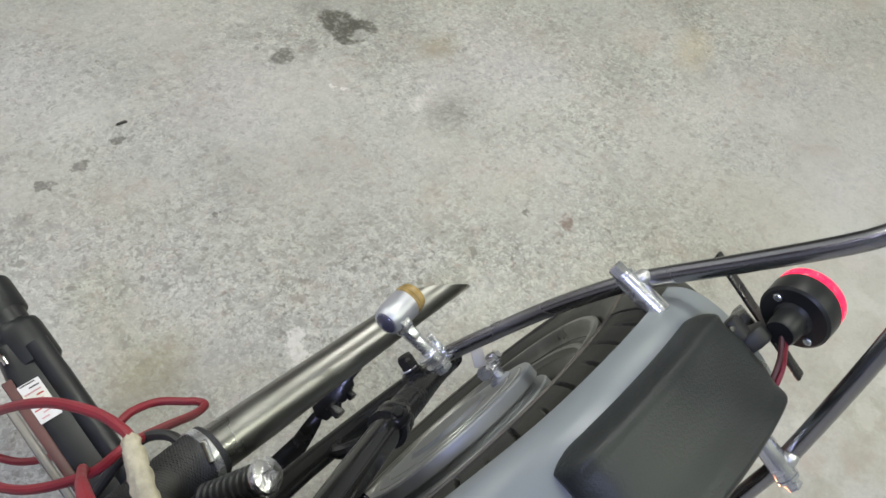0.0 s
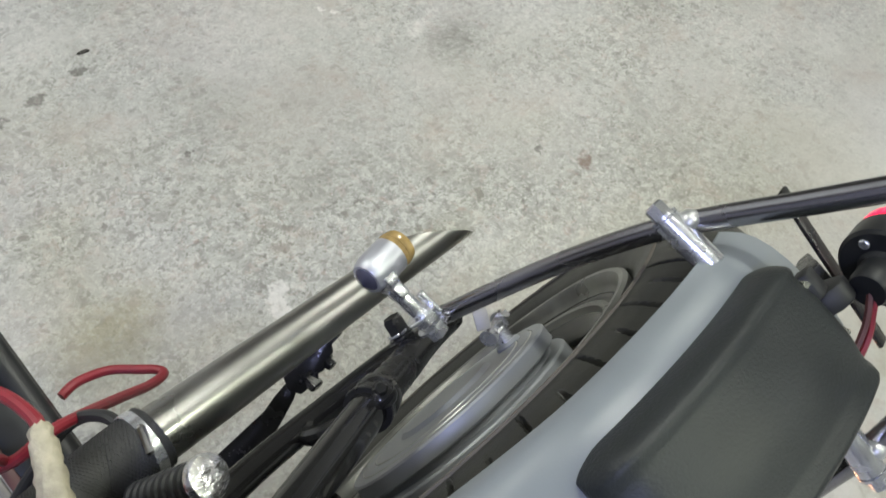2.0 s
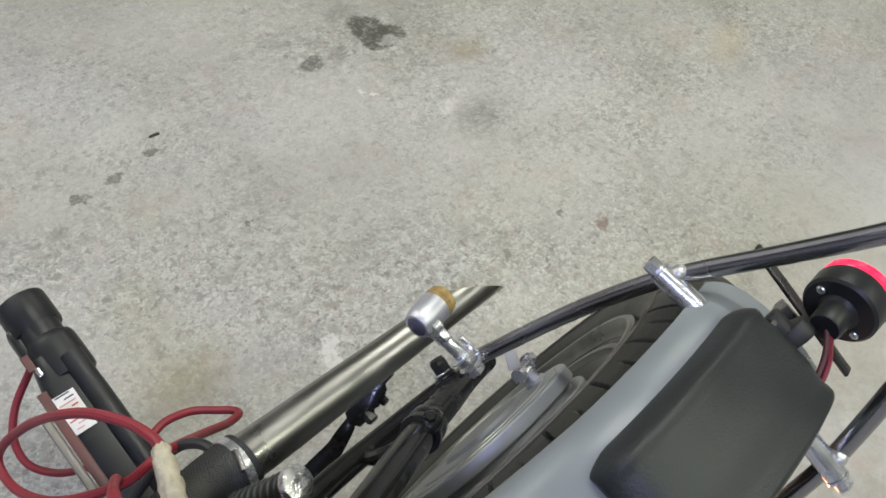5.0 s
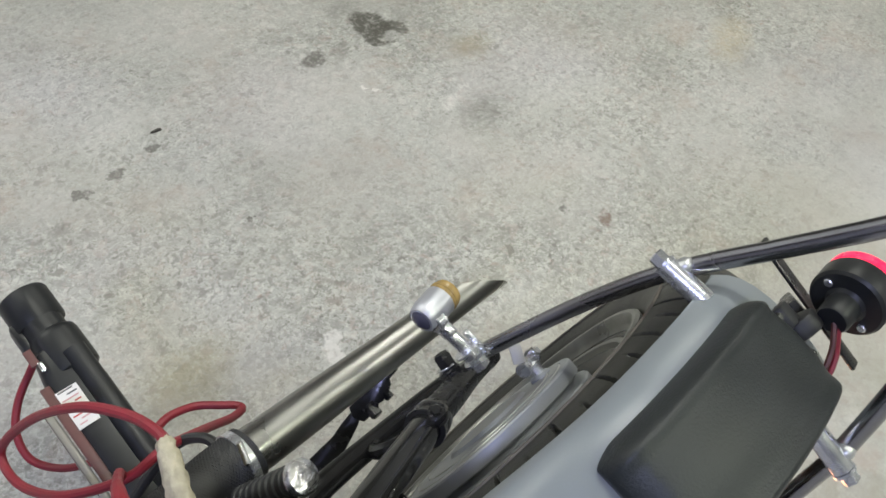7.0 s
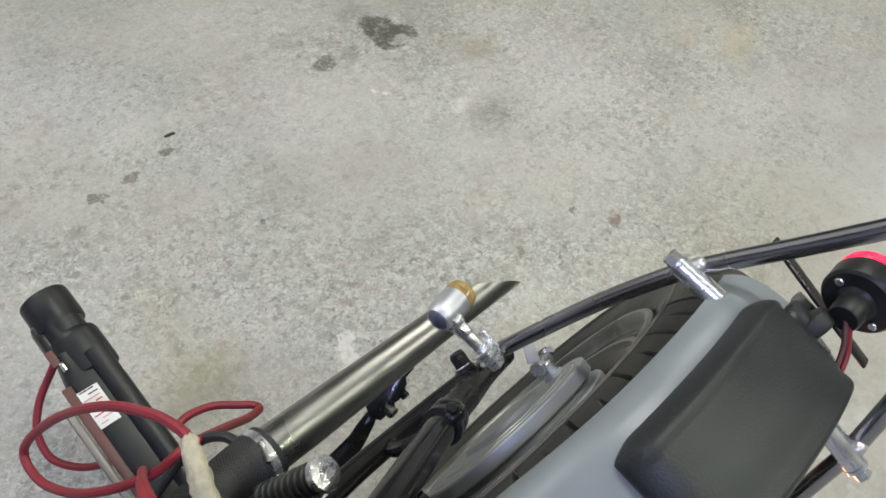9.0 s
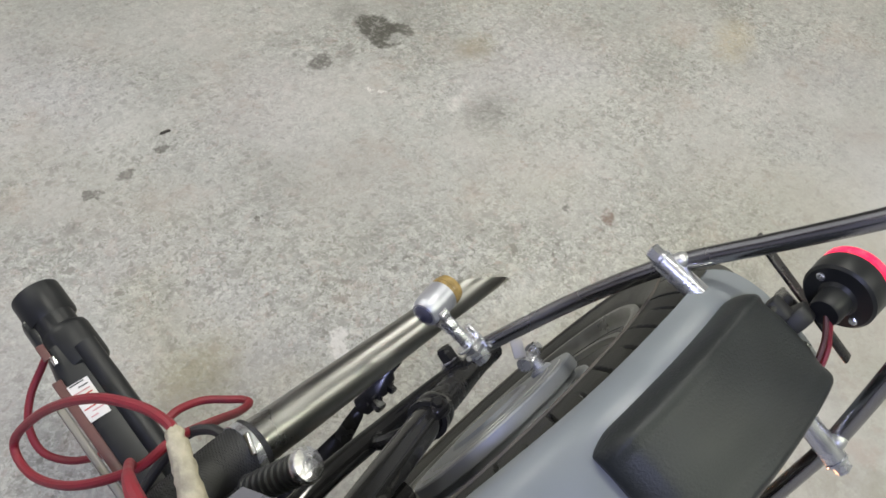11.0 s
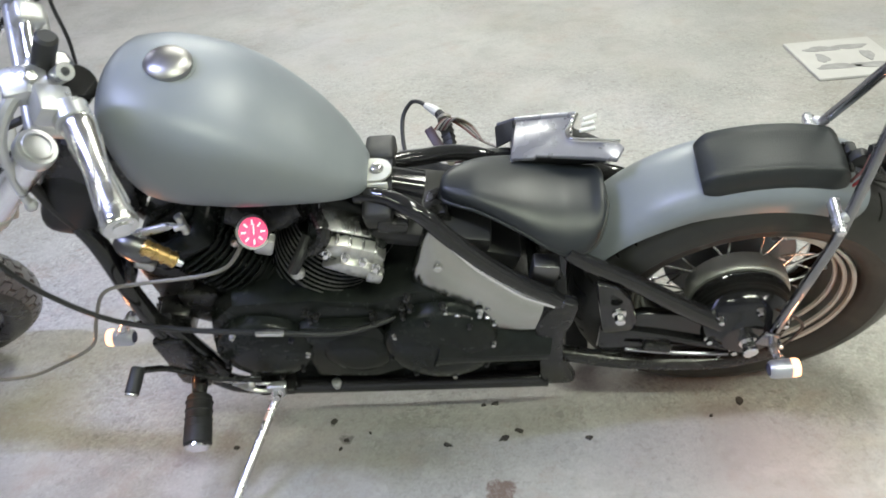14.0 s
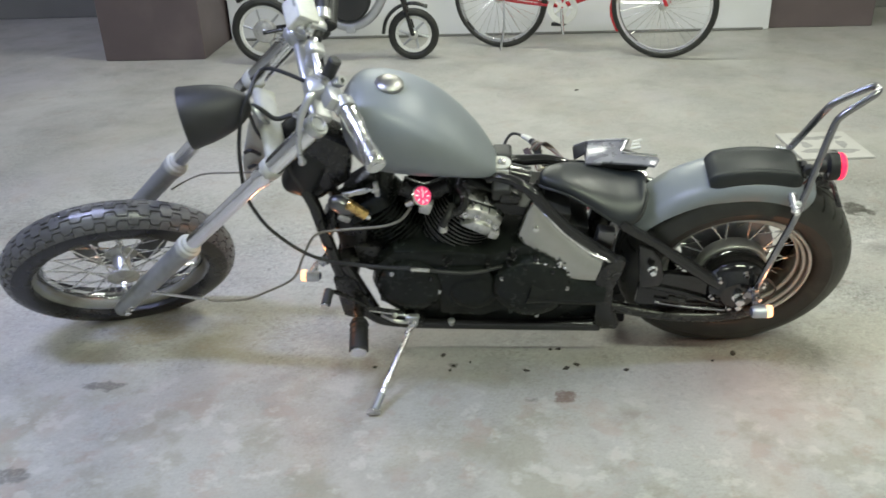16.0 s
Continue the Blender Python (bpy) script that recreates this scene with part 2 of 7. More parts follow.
def sweep(pts, r, seg=10, n=6, closed=False, bm=None, curve=True):
    """A tube along a line; r is a number, or one per given point."""
    bm = bm or bmesh.new()
    line = smooth_line(pts, n, closed) if curve else [Vector(q) for q in pts]
    k = len(line)
    if isinstance(r, (int, float)):
        rad = [r] * k
    else:
        rad = [float(np.interp(i / max(k - 1, 1) * (len(r) - 1), range(len(r)), r)) for i in range(k)]
    rings, up = [], None
    for i, p in enumerate(line):
        d = (line[(i + 1) % k] - line[i - 1]) if closed else (line[min(i + 1, k - 1)] - line[max(i - 1, 0)])
        d.normalize()
        if up is None:
            up = d.orthogonal().normalized()
        up = (up - d * up.dot(d)).normalized()
        side = d.cross(up)
        rings.append([bm.verts.new(p + (up * math.cos(a) + side * math.sin(a)) * rad[i]) for a in (2 * math.pi * j / seg for j in range(seg))])
    for i in range(k if closed else k - 1):
        a, b = rings[i], rings[(i + 1) % k]
        for j in range(seg):
            bm.faces.new((a[j], a[(j + 1) % seg], b[(j + 1) % seg], b[j]))
    if not closed:
        bm.faces.new(rings[0][::-1])
        bm.faces.new(rings[-1])
    return bm


def lathe(profile, m=Matrix(), seg=40, bm=None):
    """Turns (radius, height) rows about the local z axis, then applies m."""
    bm = bm or bmesh.new()
    closed = profile[0] == profile[-1]
    rings = []
    for r, z in (profile[:-1] if closed else profile):
        if r < 1e-6:
            rings.append([bm.verts.new(m @ Vector((0, 0, z)))])
        else:
            rings.append([bm.verts.new(m @ Vector((r * math.cos(a), r * math.sin(a), z))) for a in (2 * math.pi * j / seg for j in range(seg))])
    for a, b in zip(rings, rings[1:] + (rings[:1] if closed else [])):
        for j in range(seg):
            q = [a[j % len(a)], a[(j + 1) % len(a)], b[(j + 1) % len(b)], b[j % len(b)]]
            q = list(dict.fromkeys(q))
            if len(q) > 2:
                bm.faces.new(q)
    for ring, flip in ((rings[0], True), (rings[-1], False)):
        if len(ring) > 2 and not closed:
            bm.faces.new(ring[::-1] if flip else ring)
    return bm


def along(a, b, roll=0):
    """The pose at a whose z axis runs to b."""
    a, b = Vector(a), Vector(b)
    return Matrix.Translation(a) @ (b - a).to_track_quat("Z", "Y").to_matrix().to_4x4() @ pose(0, 0, 0, 0, 0, roll)


def rod(a, b, r, seg=14, bevel=0.0, bm=None, r2=None):
    L = (Vector(b) - Vector(a)).length
    r2 = r if r2 is None else r2
    bv = min(bevel, r * 0.6, L * 0.4)
    prof = [(r - bv, 0), (r, bv), (r2, L - bv), (r2 - bv, L)] if bv else [(r, 0), (r2, L)]
    return lathe(prof, along(a, b), seg, bm)


def block(size, m=Matrix(), bevel=0.004, segments=2, bm=None):
    b2 = bmesh.new()
    bmesh.ops.create_cube(b2, size=1, matrix=Matrix.Diagonal((*size, 1)))
    if bevel:
        bmesh.ops.bevel(b2, geom=list(b2.edges), offset=min(bevel, min(size) * 0.45), segments=segments, affect="EDGES", profile=0.5)
    b2.transform(m)
    if bm is None:
        return b2
    return merge(bm, b2)


def merge(bm, other):
    me = bpy.data.meshes.new("join")
    other.to_mesh(me)
    other.free()
    bm.from_mesh(me)
    bpy.data.meshes.remove(me)
    return bm


def prism(poly, v0, v1, bevel=0.004, m=Matrix(), segments=2):
    """A plate: the outline in (u, w), from v0 to v1."""
    bm = bmesh.new()
    a = [bm.verts.new((u, v0, w)) for u, w in poly]
    b = [bm.verts.new((u, v1, w)) for u, w in poly]
    bm.faces.new(a)
    bm.faces.new(b[::-1])
    k = len(poly)
    for i in range(k):
        bm.faces.new((a[i], b[i], b[(i + 1) % k], a[(i + 1) % k]))
    bmesh.ops.recalc_face_normals(bm, faces=bm.faces)
    if bevel:
        es = [e for e in bm.edges if len(e.link_faces) == 2 and e.calc_face_angle(0) > 0.9]
        bmesh.ops.bevel(bm, geom=es, offset=bevel, segments=segments, affect="EDGES", profile=0.5)
    bm.transform(m)
    return bm


def loft(rings, cap=True):
    """Skins rings of equal length."""
    bm = bmesh.new()
    rs = [[bm.verts.new(p) for p in ring] for ring in rings]
    k = len(rings[0])
    for a, b in zip(rs, rs[1:]):
        for j in range(k):
            bm.faces.new((a[j], a[(j + 1) % k], b[(j + 1) % k], b[j]))
    if cap:
        bm.faces.new(rs[0][::-1])
        bm.faces.new(rs[-1])
    return bm


def ball(c, r, m=Matrix(), sx=(1, 1, 1), seg=16, bm=None):
    b2 = bmesh.new()
    bmesh.ops.create_uvsphere(b2, u_segments=seg, v_segments=seg // 2 + 2, radius=r, matrix=Matrix.Translation(c) @ m @ Matrix.Diagonal((*sx, 1)))
    return b2 if bm is None else merge(bm, b2)


def hex_bolt(a, b, r, bm=None):
    """A bolt head with a washer, from a towards b."""
    L = (Vector(b) - Vector(a)).length
    bm = lathe([(r * 1.35, 0), (r * 1.35, L * 0.2), (r * 1.05, L * 0.2)], along(a, b), 14, bm)
    return lathe([(r, L * 0.2), (r, L * 0.9), (r * 0.8, L)], along(a, b), 6, bm)

# ---- the setting ----
# stains and painted shade on the floor: x, y, radius along x, radius along y, turn, strength, warm tint
# the olive rows at x -1.66 and -1.42 paint the front wheel's shade
STAINS_AND_SHADE = [(0.768, 0.985, 0.038, 0.050, -15, 0.92, 0), (0.808, 0.942, 0.024, 0.026, 20, 0.82, 0), (0.738, 0.933, 0.018, 0.028, 10, 0.92, 0), (0.785, 0.962, 0.03, 0.02, 0, 0.6, 0), (0.76, 1.06, 0.05, 0.045, 0, 0.35, 0),
          (0.595, 0.975, 0.032, 0.022, 10, 0.75, 0), (0.66, 0.955, 0.03, 0.016, 30, 0.4, 0), (0.56, 1.03, 0.012, 0.008, 0, 0.5, 0),
          (0.108, 0.961, 0.022, 0.013, 0, 0.65, 0), (0.194, 0.972, 0.012, 0.012, 0, 0.7, 0), (0.033, 0.959, 0.016, 0.010, 20, 0.7, 0),
          (-0.035, 0.914, 0.018, 0.012, 0, 0.25, 0), (0.223, 0.715, 0.007, 0.007, 0, 0.7, 0), (0.690, 0.277, 0.020, 0.013, 50, 0.75, 1),
          (0.653, 0.348, 0.008, 0.007, 0, 0.7, 0), (1.375, 0.408, 0.11, 0.05, 20, 0.34, 4), (0.713, 0.69, 0.03, 0.022, 20, 0.40, 3), (0.607, 0.839, 0.007, 0.005, 20, 0.8, 3), (0.625, 0.823, 0.006, 0.005, 0, 0.8, 3), (0.735, 0.63, 0.07, 0.05, 30, 0.42, 0), (0.89, 0.79, 0.06, 0.04, 0, 0.4, 2), (0.135, 0.415, 0.035, 0.014, 50, 0.7, 3), (0.80, 0.63, 0.10, 0.06, 40, 0.22, 0),
          (0.188, 0.563, 0.010, 0.010, 0, 0.45, 0), (0.85, 0.82, 0.10, 0.12, 0, 0.15, 0), (-0.06, 0.53, 0.10, 0.06, 0, 0.4, 2), (-0.74, -0.064, 0.012, 0.012, 0, 0.6, 0), (-0.708, -0.113, 0.014, 0.010, 30, 0.6, 0), (-1.66, 0.06, 0.12, 0.07, 0, 0.6, 2), (-0.87, -0.5, 0.2, 0.1, 10, 0.25, 3),
          (-0.40, -0.257, 0.028, 0.028, 0, 0.8, 1), (-0.49, -0.272, 0.025, 0.008, 10, 0.45, 0), (-0.24, -0.34, 0.07, 0.03, 10, 0.25, 1),
          (-0.95, -0.12, 0.03, 0.06, 0, 0.45, 1), (-1.684, -0.233, 0.06, 0.022, 0, 0.65, 0), (-1.751, -0.613, 0.04, 0.03, 0, 0.6, 0),
          (-1.42, -0.03, 0.16, 0.07, 10, 0.4, 2), (1.15, 0.45, 0.09, 0.07, 20, 0.15, 0), (0.3, -0.02, 0.22, 0.10, -20, 0.28, 0)]


def floor_material():
    m = bpy.data.materials.new("worn_concrete")
    m.use_nodes = True
    nt = m.node_tree
    N, Lk = nt.nodes.new, nt.links.new
    b = nt.nodes["Principled BSDF"]
    tc = N("ShaderNodeTexCoord")
    P = tc.outputs["Object"]

    def noise_node(scale, detail, rough=0.55, twist=0.0):
        n = N("ShaderNodeTexNoise")
        n.inputs["Scale"].default_value, n.inputs["Detail"].default_value, n.inputs["Roughness"].default_value, n.inputs["Distortion"].default_value = scale, detail, rough, twist
        Lk(P, n.inputs["Vector"])
        return n.outputs["Fac"]

    def remap(x, a, c, lo=0.0, hi=1.0):
        r = N("ShaderNodeMapRange")
        r.inputs["From Min"].default_value, r.inputs["From Max"].default_value = a, c
        r.inputs["To Min"].default_value, r.inputs["To Max"].default_value = lo, hi
        Lk(x, r.inputs["Value"])
        return r.outputs[0]

    def mathn(op, x, y):
        n = N("ShaderNodeMath")
        n.operation = op
        for i, q in enumerate((x, y)):
            if isinstance(q, (int, float)):
                n.inputs[i].default_value = q
            else:
                Lk(q, n.inputs[i])
        return n.outputs[0]

    def blend(fac, x, colour):
        n = N("ShaderNodeMix")
        n.data_type = "RGBA"
        Lk(fac, n.inputs["Factor"])
        Lk(x, n.inputs["A"])
        n.inputs["B"].default_value = (*colour, 1)
        return n.outputs["Result"]

    big = noise_node(1.3, 4)
    mid = noise_node(9, 6)
    fine = noise_node(120, 7, 0.65)
    grit = noise_node(210, 3)
    base = N("ShaderNodeMix")
    base.data_type = "RGBA"
    base.inputs["A"].default_value, base.inputs["B"].default_value = (0.286, 0.284, 0.268, 1), (0.436, 0.434, 0.416, 1)
    Lk(remap(mathn("ADD", mathn("MULTIPLY", big, 0.9), mathn("MULTIPLY", fine, 0.8)), 0.66, 1.04), base.inputs["Factor"])
    col = base.outputs["Result"]
    # pale worn aggregate and dark grains, stronger where the skin has worn off
    sep = N("ShaderNodeSeparateXYZ")
    Lk(P, sep.inputs[0])
    lane = mathn("MULTIPLY", remap(sep.outputs["Y"], -0.35, 0.25, 0.15, 1.0), remap(sep.outputs["Y"], 1.9, 0.95, 0.32, 1.0))   # the skin is most worn along one lane
    worn = mathn("MULTIPLY", remap(noise_node(2.2, 4), 0.40, 0.56, 0.45, 1.0), lane)
    col = blend(mathn("MULTIPLY", remap(noise_node(135, 4, 0.6), 0.53, 0.62, 0, 0.62), worn), col, (0.58, 0.575, 0.53))
    col = blend(mathn("MULTIPLY", remap(noise_node(120, 3, 0.6), 0.55, 0.63, 0, 0.8), worn), col, (0.16, 0.155, 0.13))
    col = blend(mathn("MULTIPLY", remap(noise_node(48, 6, 0.7), 0.51, 0.64, 0, 0.66), worn), col, (0.19, 0.185, 0.16))
    col = blend(mathn("MULTIPLY", remap(noise_node(62, 3, 0.5), 0.615, 0.66, 0, 0.8), worn), col, (0.12, 0.115, 0.10))
    col = blend(mathn("MULTIPLY", remap(noise_node(41, 2, 0.5, 0.4), 0.630, 0.665, 0, 0.80), worn), col, (0.15, 0.143, 0.125))
    col = blend(mathn("MULTIPLY", remap(noise_node(30, 3, 0.5), 0.66, 0.72, 0, 0.45), worn), col, (0.27, 0.15, 0.12))
    # flakes of skin and bared patches of stone, a centimetre or so across
    col = blend(mathn("MULTIPLY", remap(noise_node(66, 6, 0.62, 0.9), 0.53, 0.57, 0, 0.46), worn), col, (0.575, 0.565, 0.535))
    col = blend(mathn("MULTIPLY", remap(noise_node(57, 6, 0.64, 1.1), 0.54, 0.585, 0, 0.66), worn), col, (0.195, 0.192, 0.178))
    col = blend(mathn("MULTIPLY", remap(noise_node(38, 6, 0.62, 0.8), 0.56, 0.61, 0, 0.34), worn), col, (0.40, 0.31, 0.28))
    col = blend(mathn("MULTIPLY", remap(noise_node(24, 7, 0.66, 1.2), 0.54, 0.58, 0, 0.42), worn), col, (0.25, 0.247, 0.23))
    col = blend(remap(noise_node(4.2, 6, 0.6, 0.6), 0.50, 0.66, 0, 0.40), col, (0.225, 0.215, 0.195))
    col = blend(remap(noise_node(2.6, 5, 0.6, 0.5), 0.46, 0.62, 0, 0.30), col, (0.51, 0.50, 0.475))
    # wide washes of rosy dust; the olive and lilac-grey ones paint in tinted light
    col = blend(remap(noise_node(1.7, 4, 0.55), 0.50, 0.66, 0, 0.28), col, (0.30, 0.285, 0.21))
    col = blend(remap(noise_node(3.3, 5, 0.6, 0.5), 0.47, 0.60, 0, 0.28), col, (0.440, 0.408, 0.390))
    col = blend(remap(noise_node(1.15, 3, 0.5), 0.52, 0.66, 0, 0.30), col, (0.40, 0.385, 0.43))
    col = blend(remap(noise_node(6.5, 5, 0.6), 0.58, 0.70, 0, 0.30), col, (0.33, 0.25, 0.20))
    # patchwork of old spills and scuffs along the near side
    near = remap(sep.outputs["Y"], -0.05, -0.35, 0.0, 1.0)
    col = blend(mathn("MULTIPLY", remap(noise_node(5.2, 6, 0.62), 0.50, 0.60, 0, 0.42), near), col, (0.22, 0.205, 0.14))
    col = blend(mathn("MULTIPLY", remap(noise_node(8.3, 6, 0.6), 0.54, 0.62, 0, 0.40), near), col, (0.33, 0.25, 0.21))
    col = blend(mathn("MULTIPLY", remap(noise_node(11.5, 7, 0.65), 0.55, 0.62, 0, 0.45), near), col, (0.52, 0.51, 0.49))
    # stains and painted shade with their own ragged outline
    warp = N("ShaderNodeTexNoise")
    warp.inputs["Scale"].default_value, warp.inputs["Detail"].default_value = 26, 5
    Lk(P, warp.inputs["Vector"])
    off = N("ShaderNodeVectorMath")
    off.operation = "MULTIPLY_ADD"
    Lk(warp.outputs["Color"], off.inputs[0])
    off.inputs[1].default_value, off.inputs[2].default_value = (0.05, 0.05, 0), (-0.025, -0.025, 0)
    fray = N("ShaderNodeTexNoise")
    fray.inputs["Scale"].default_value, fray.inputs["Detail"].default_value, fray.inputs["Roughness"].default_value = 110, 6, 0.7
    Lk(P, fray.inputs["Vector"])
    off2 = N("ShaderNodeVectorMath")
    off2.operation = "MULTIPLY_ADD"
    Lk(fray.outputs["Color"], off2.inputs[0])
    off2.inputs[1].default_value, off2.inputs[2].default_value = (0.034, 0.034, 0), (-0.017, -0.017, 0)
    both = N("ShaderNodeVectorMath")
    Lk(off.outputs[0], both.inputs[0])
    Lk(off2.outputs[0], both.inputs[1])
    pos = N("ShaderNodeVectorMath")
    Lk(P, pos.inputs[0])
    Lk(both.outputs[0], pos.inputs[1])
    bare = remap(noise_node(85, 6, 0.68, 0.8), 0.38, 0.52, 0.45, 1.0)   # where the stain has worn through
    tints = ((0.06, 0.056, 0.046), (0.13, 0.075, 0.055), (0.24, 0.2, 0.1), (0.66, 0.64, 0.62), (0.46, 0.37, 0.22))
    for x, y, rx, ry, turn, strength, tint in STAINS_AND_SHADE:
        mp = N("ShaderNodeMapping")
        mp.vector_type = "TEXTURE"
        mp.inputs["Location"].default_value = (x, y, 0)
        mp.inputs["Rotation"].default_value = (0, 0, radians(turn))
        mp.inputs["Scale"].default_value = (rx, ry, 1)
        Lk(pos.outputs[0], mp.inputs["Vector"])
        ln = N("ShaderNodeVectorMath")
        ln.operation = "LENGTH"
        Lk(mp.outputs[0], ln.inputs[0])
        soft = 0.85 if strength > 0.5 else 0.35
        f = mathn("MULTIPLY", remap(ln.outputs["Value"], 1.15, soft, 0, strength), bare)
        col = blend(f, col, tints[tint])
    Lk(col, b.inputs["Base Color"])
    Lk(remap(mathn("ADD", mathn("MULTIPLY", big, 0.6), mathn("MULTIPLY", mid, 0.4)), 0.35, 0.65, 0.34, 0.58), b.inputs["Roughness"])
    bump = N("ShaderNodeBump")
    bump.inputs["Strength"].default_value, bump.inputs["Distance"].default_value = 0.3, 0.0015
    Lk(mathn("ADD", fine, mathn("MULTIPLY", grit, 0.5)), bump.inputs["Height"])
    Lk(bump.outputs[0], b.inputs["Normal"])
    return m


X0, X1, YB, YF = -6.5, 6.0, -5.0, 4.10
fl = bmesh.new()
nx, ny = 26, 20
grid = [[fl.verts.new((X0 - 0.3 + (X1 - X0 + 0.6) * i / nx, YB - 0.3 + 11.0 * j / ny, 0)) for j in range(ny + 1)] for i in range(nx + 1)]
for i in range(nx):
    for j in range(ny):
        fl.faces.new((grid[i][j], grid[i + 1][j], grid[i + 1][j + 1], grid[i][j + 1]))
tagged(obj("floor", fl, floor_material()), "worn stained grey concrete garage floor", "floor", kind="structure")


def slab(name, a, b, material, label, category):
    c = [(p + q) / 2 for p, q in zip(a, b)]
    s = [abs(q - p) for p, q in zip(a, b)]
    return tagged(obj(name, block(s, Matrix.Translation(c), 0.006, 1), material), label, category, kind="structure")


slab("wall_north", (-2.6, 4.08, 0), (1.24, 4.28, 3.2), WALLWHITE, "unseen wall, white to brighten reflections behind the parked bicycles", "wall")
# shade on both grey end walls is put into their colour
slab("wall_north_end", (1.95, 4.75, 0), (X1, 4.95, 3.2), WALLGREY, "grey rendered wall, its shade put into the dark colour", "wall")
slab("wall_north_far", (X0, 5.1, 0), (-2.6, 5.3, 3.2), WALLGREY, "grey rendered wall, its shade put into the dark colour", "wall")
# east, west and south walls are unseen, made white to brighten reflections
slab("wall_east", (X1, YB, 0), (X1 + 0.2, 4.95, 3.2), WALLWHITE, "unseen side wall, white to brighten reflections", "wall")
slab("wall_west", (X0 - 0.2, YB, 0), (X0, 5.3, 3.2), WALLWHITE, "unseen side wall, white to brighten reflections", "wall")
slab("wall_south", (X0, YB - 0.2, 0), (X1, YB, 3.2), WALLWHITE, "unseen wall, white to brighten reflections", "wall")
slab("ceiling", (X0 - 0.2, YB - 0.2, 3.2), (X1 + 0.2, 5.5, 3.35), CEIL, "plain painted concrete ceiling", "ceiling")
slab("baseboard", (-2.56, 4.068, 0.0), (1.20, 4.079, 0.018), WALLGREY, "grey dirty skirting at the foot of the wall", "baseboard")
slab("pillar_west", (-3.32, 3.53, 0), (-2.62, 4.6, 3.2), BROWN, "dark brown painted square pillar", "pillar")
slab("pillar_east", (1.24, 4.12, 0), (1.95, 4.9, 3.2), BROWN, "dark brown painted square pillar", "pillar")


def make_ceiling_lamp(x, y, z, rz, length, power, colour):
    e = new("ceiling_lamp")
    e.matrix_world = pose(x, y, z, 0, 0, rz)
    part("housing", block((length + 0.06, 0.2, 0.05), Matrix.Translation((0, 0, -0.01)), 0.008), WHITEP, e)
    for s in (-1, 1):
        part("lamp_tube", rod((-length / 2, s * 0.05, -0.05), (length / 2, s * 0.05, -0.05), 0.013, 12), LAMPCOOL if colour is COOL else LAMPWHITE, e, "lit fluorescent tube")
        part("suspension_rod", rod((s * length * 0.4, 0, 0.015), (s * length * 0.4, 0, 0.2), 0.006, 8), STEEL, e)
    tagged(e, "white twin fluorescent batten lamp, lit, hung from ceiling", "ceiling lamp", "ceiling lamps")


for row in LAMPS:
    make_ceiling_lamp(*row)

# ---- the motorcycle: built upright with x to its tail, y to its right side, then leant on its stand ----
bike = new("motorcycle")
bike.matrix_world = pose(0, 0.09, 0, 19.5, 0, 0)
tagged(bike, "grey primer and black bobber motorcycle leaning on its side stand", "motorcycle")
RC = Vector((0.05, 0, 0.308))        # rear axle
FC = Vector((-1.68, 0.010, 0.268))   # front axle
up_f = Vector((0.708, -0.047, 0.7045)).normalized()
n_f = (Vector((0, 1, 0)) - up_f * up_f.y).normalized()
n_f = n_f * math.cos(radians(26)) + up_f.cross(n_f) * math.sin(radians(26))
x_f = n_f.cross(up_f)
FM = Matrix.Translation(FC) @ Matrix((x_f, n_f, up_f)).transposed().to_4x4()  # the steered fork: x back, y right, z up the legs


def fp(x, y, z):
    return FM @ Vector((x, y, z))


def tyre_mesh(m, R, half, depth, rim_r, groove, na=1100, ns=132):
    """A tyre about the local y axis; groove(arc, across) gives how deep the tread is cut."""
    bm = bmesh.new()
    rings = []
    for i in range(na):
        th = 2 * math.pi * i / na
        row = []
        for j in range(ns):
            ph = -2.35 + 4.7 * j / (ns - 1)
            s, c = math.sin(ph), math.cos(ph)
            y = half * math.copysign(abs(s) ** 0.9, s)
            r = R - depth + depth * math.copysign(abs(c) ** 0.85, c)
            if abs(ph) < 1.64:
                g = groove(th * R, ph * half)
                r -= g * max(c, 0.0)
                y -= g * s
            r = max(r, rim_r)
            row.append(bm.verts.new(m @ Vector((r * math.cos(th), y, r * math.sin(th)))))
        rings.append(row)
    for i in range(na):
        a, b = rings[i], rings[(i + 1) % na]
        for j in range(ns - 1):
            f = bm.faces.new((a[j], b[j], b[j + 1], a[j + 1]))
            if abs(-2.35 + 4.7 * (j + 0.5) / (ns - 1)) < 1.12:
                f.material_index = 1   # the tread band
        bm.faces.new((a[-1], b[-1], b[0], a[0]))
    return bm


def groove_front(arc, across):
    """Four stepped lines running round the tread, with short cuts at the shoulders."""
    wave = math.sin(2 * math.pi * arc / 0.058)
    step = 0.0065 * max(-1.0, min(1.0, 3.2 * wave))
    cut = 0.0
    for base, turn in ((-0.036, 1), (-0.012, -1), (0.012, 1), (0.036, -1)):
        if abs(across - base - turn * step) < (0.0026 if abs(wave) < 0.31 else 0.0016):
            cut = 0.0045
    if 0.047 < abs(across) < 0.056 and (arc / 0.029) % 1.0 < 0.10:
        cut = 0.0035
    return cut


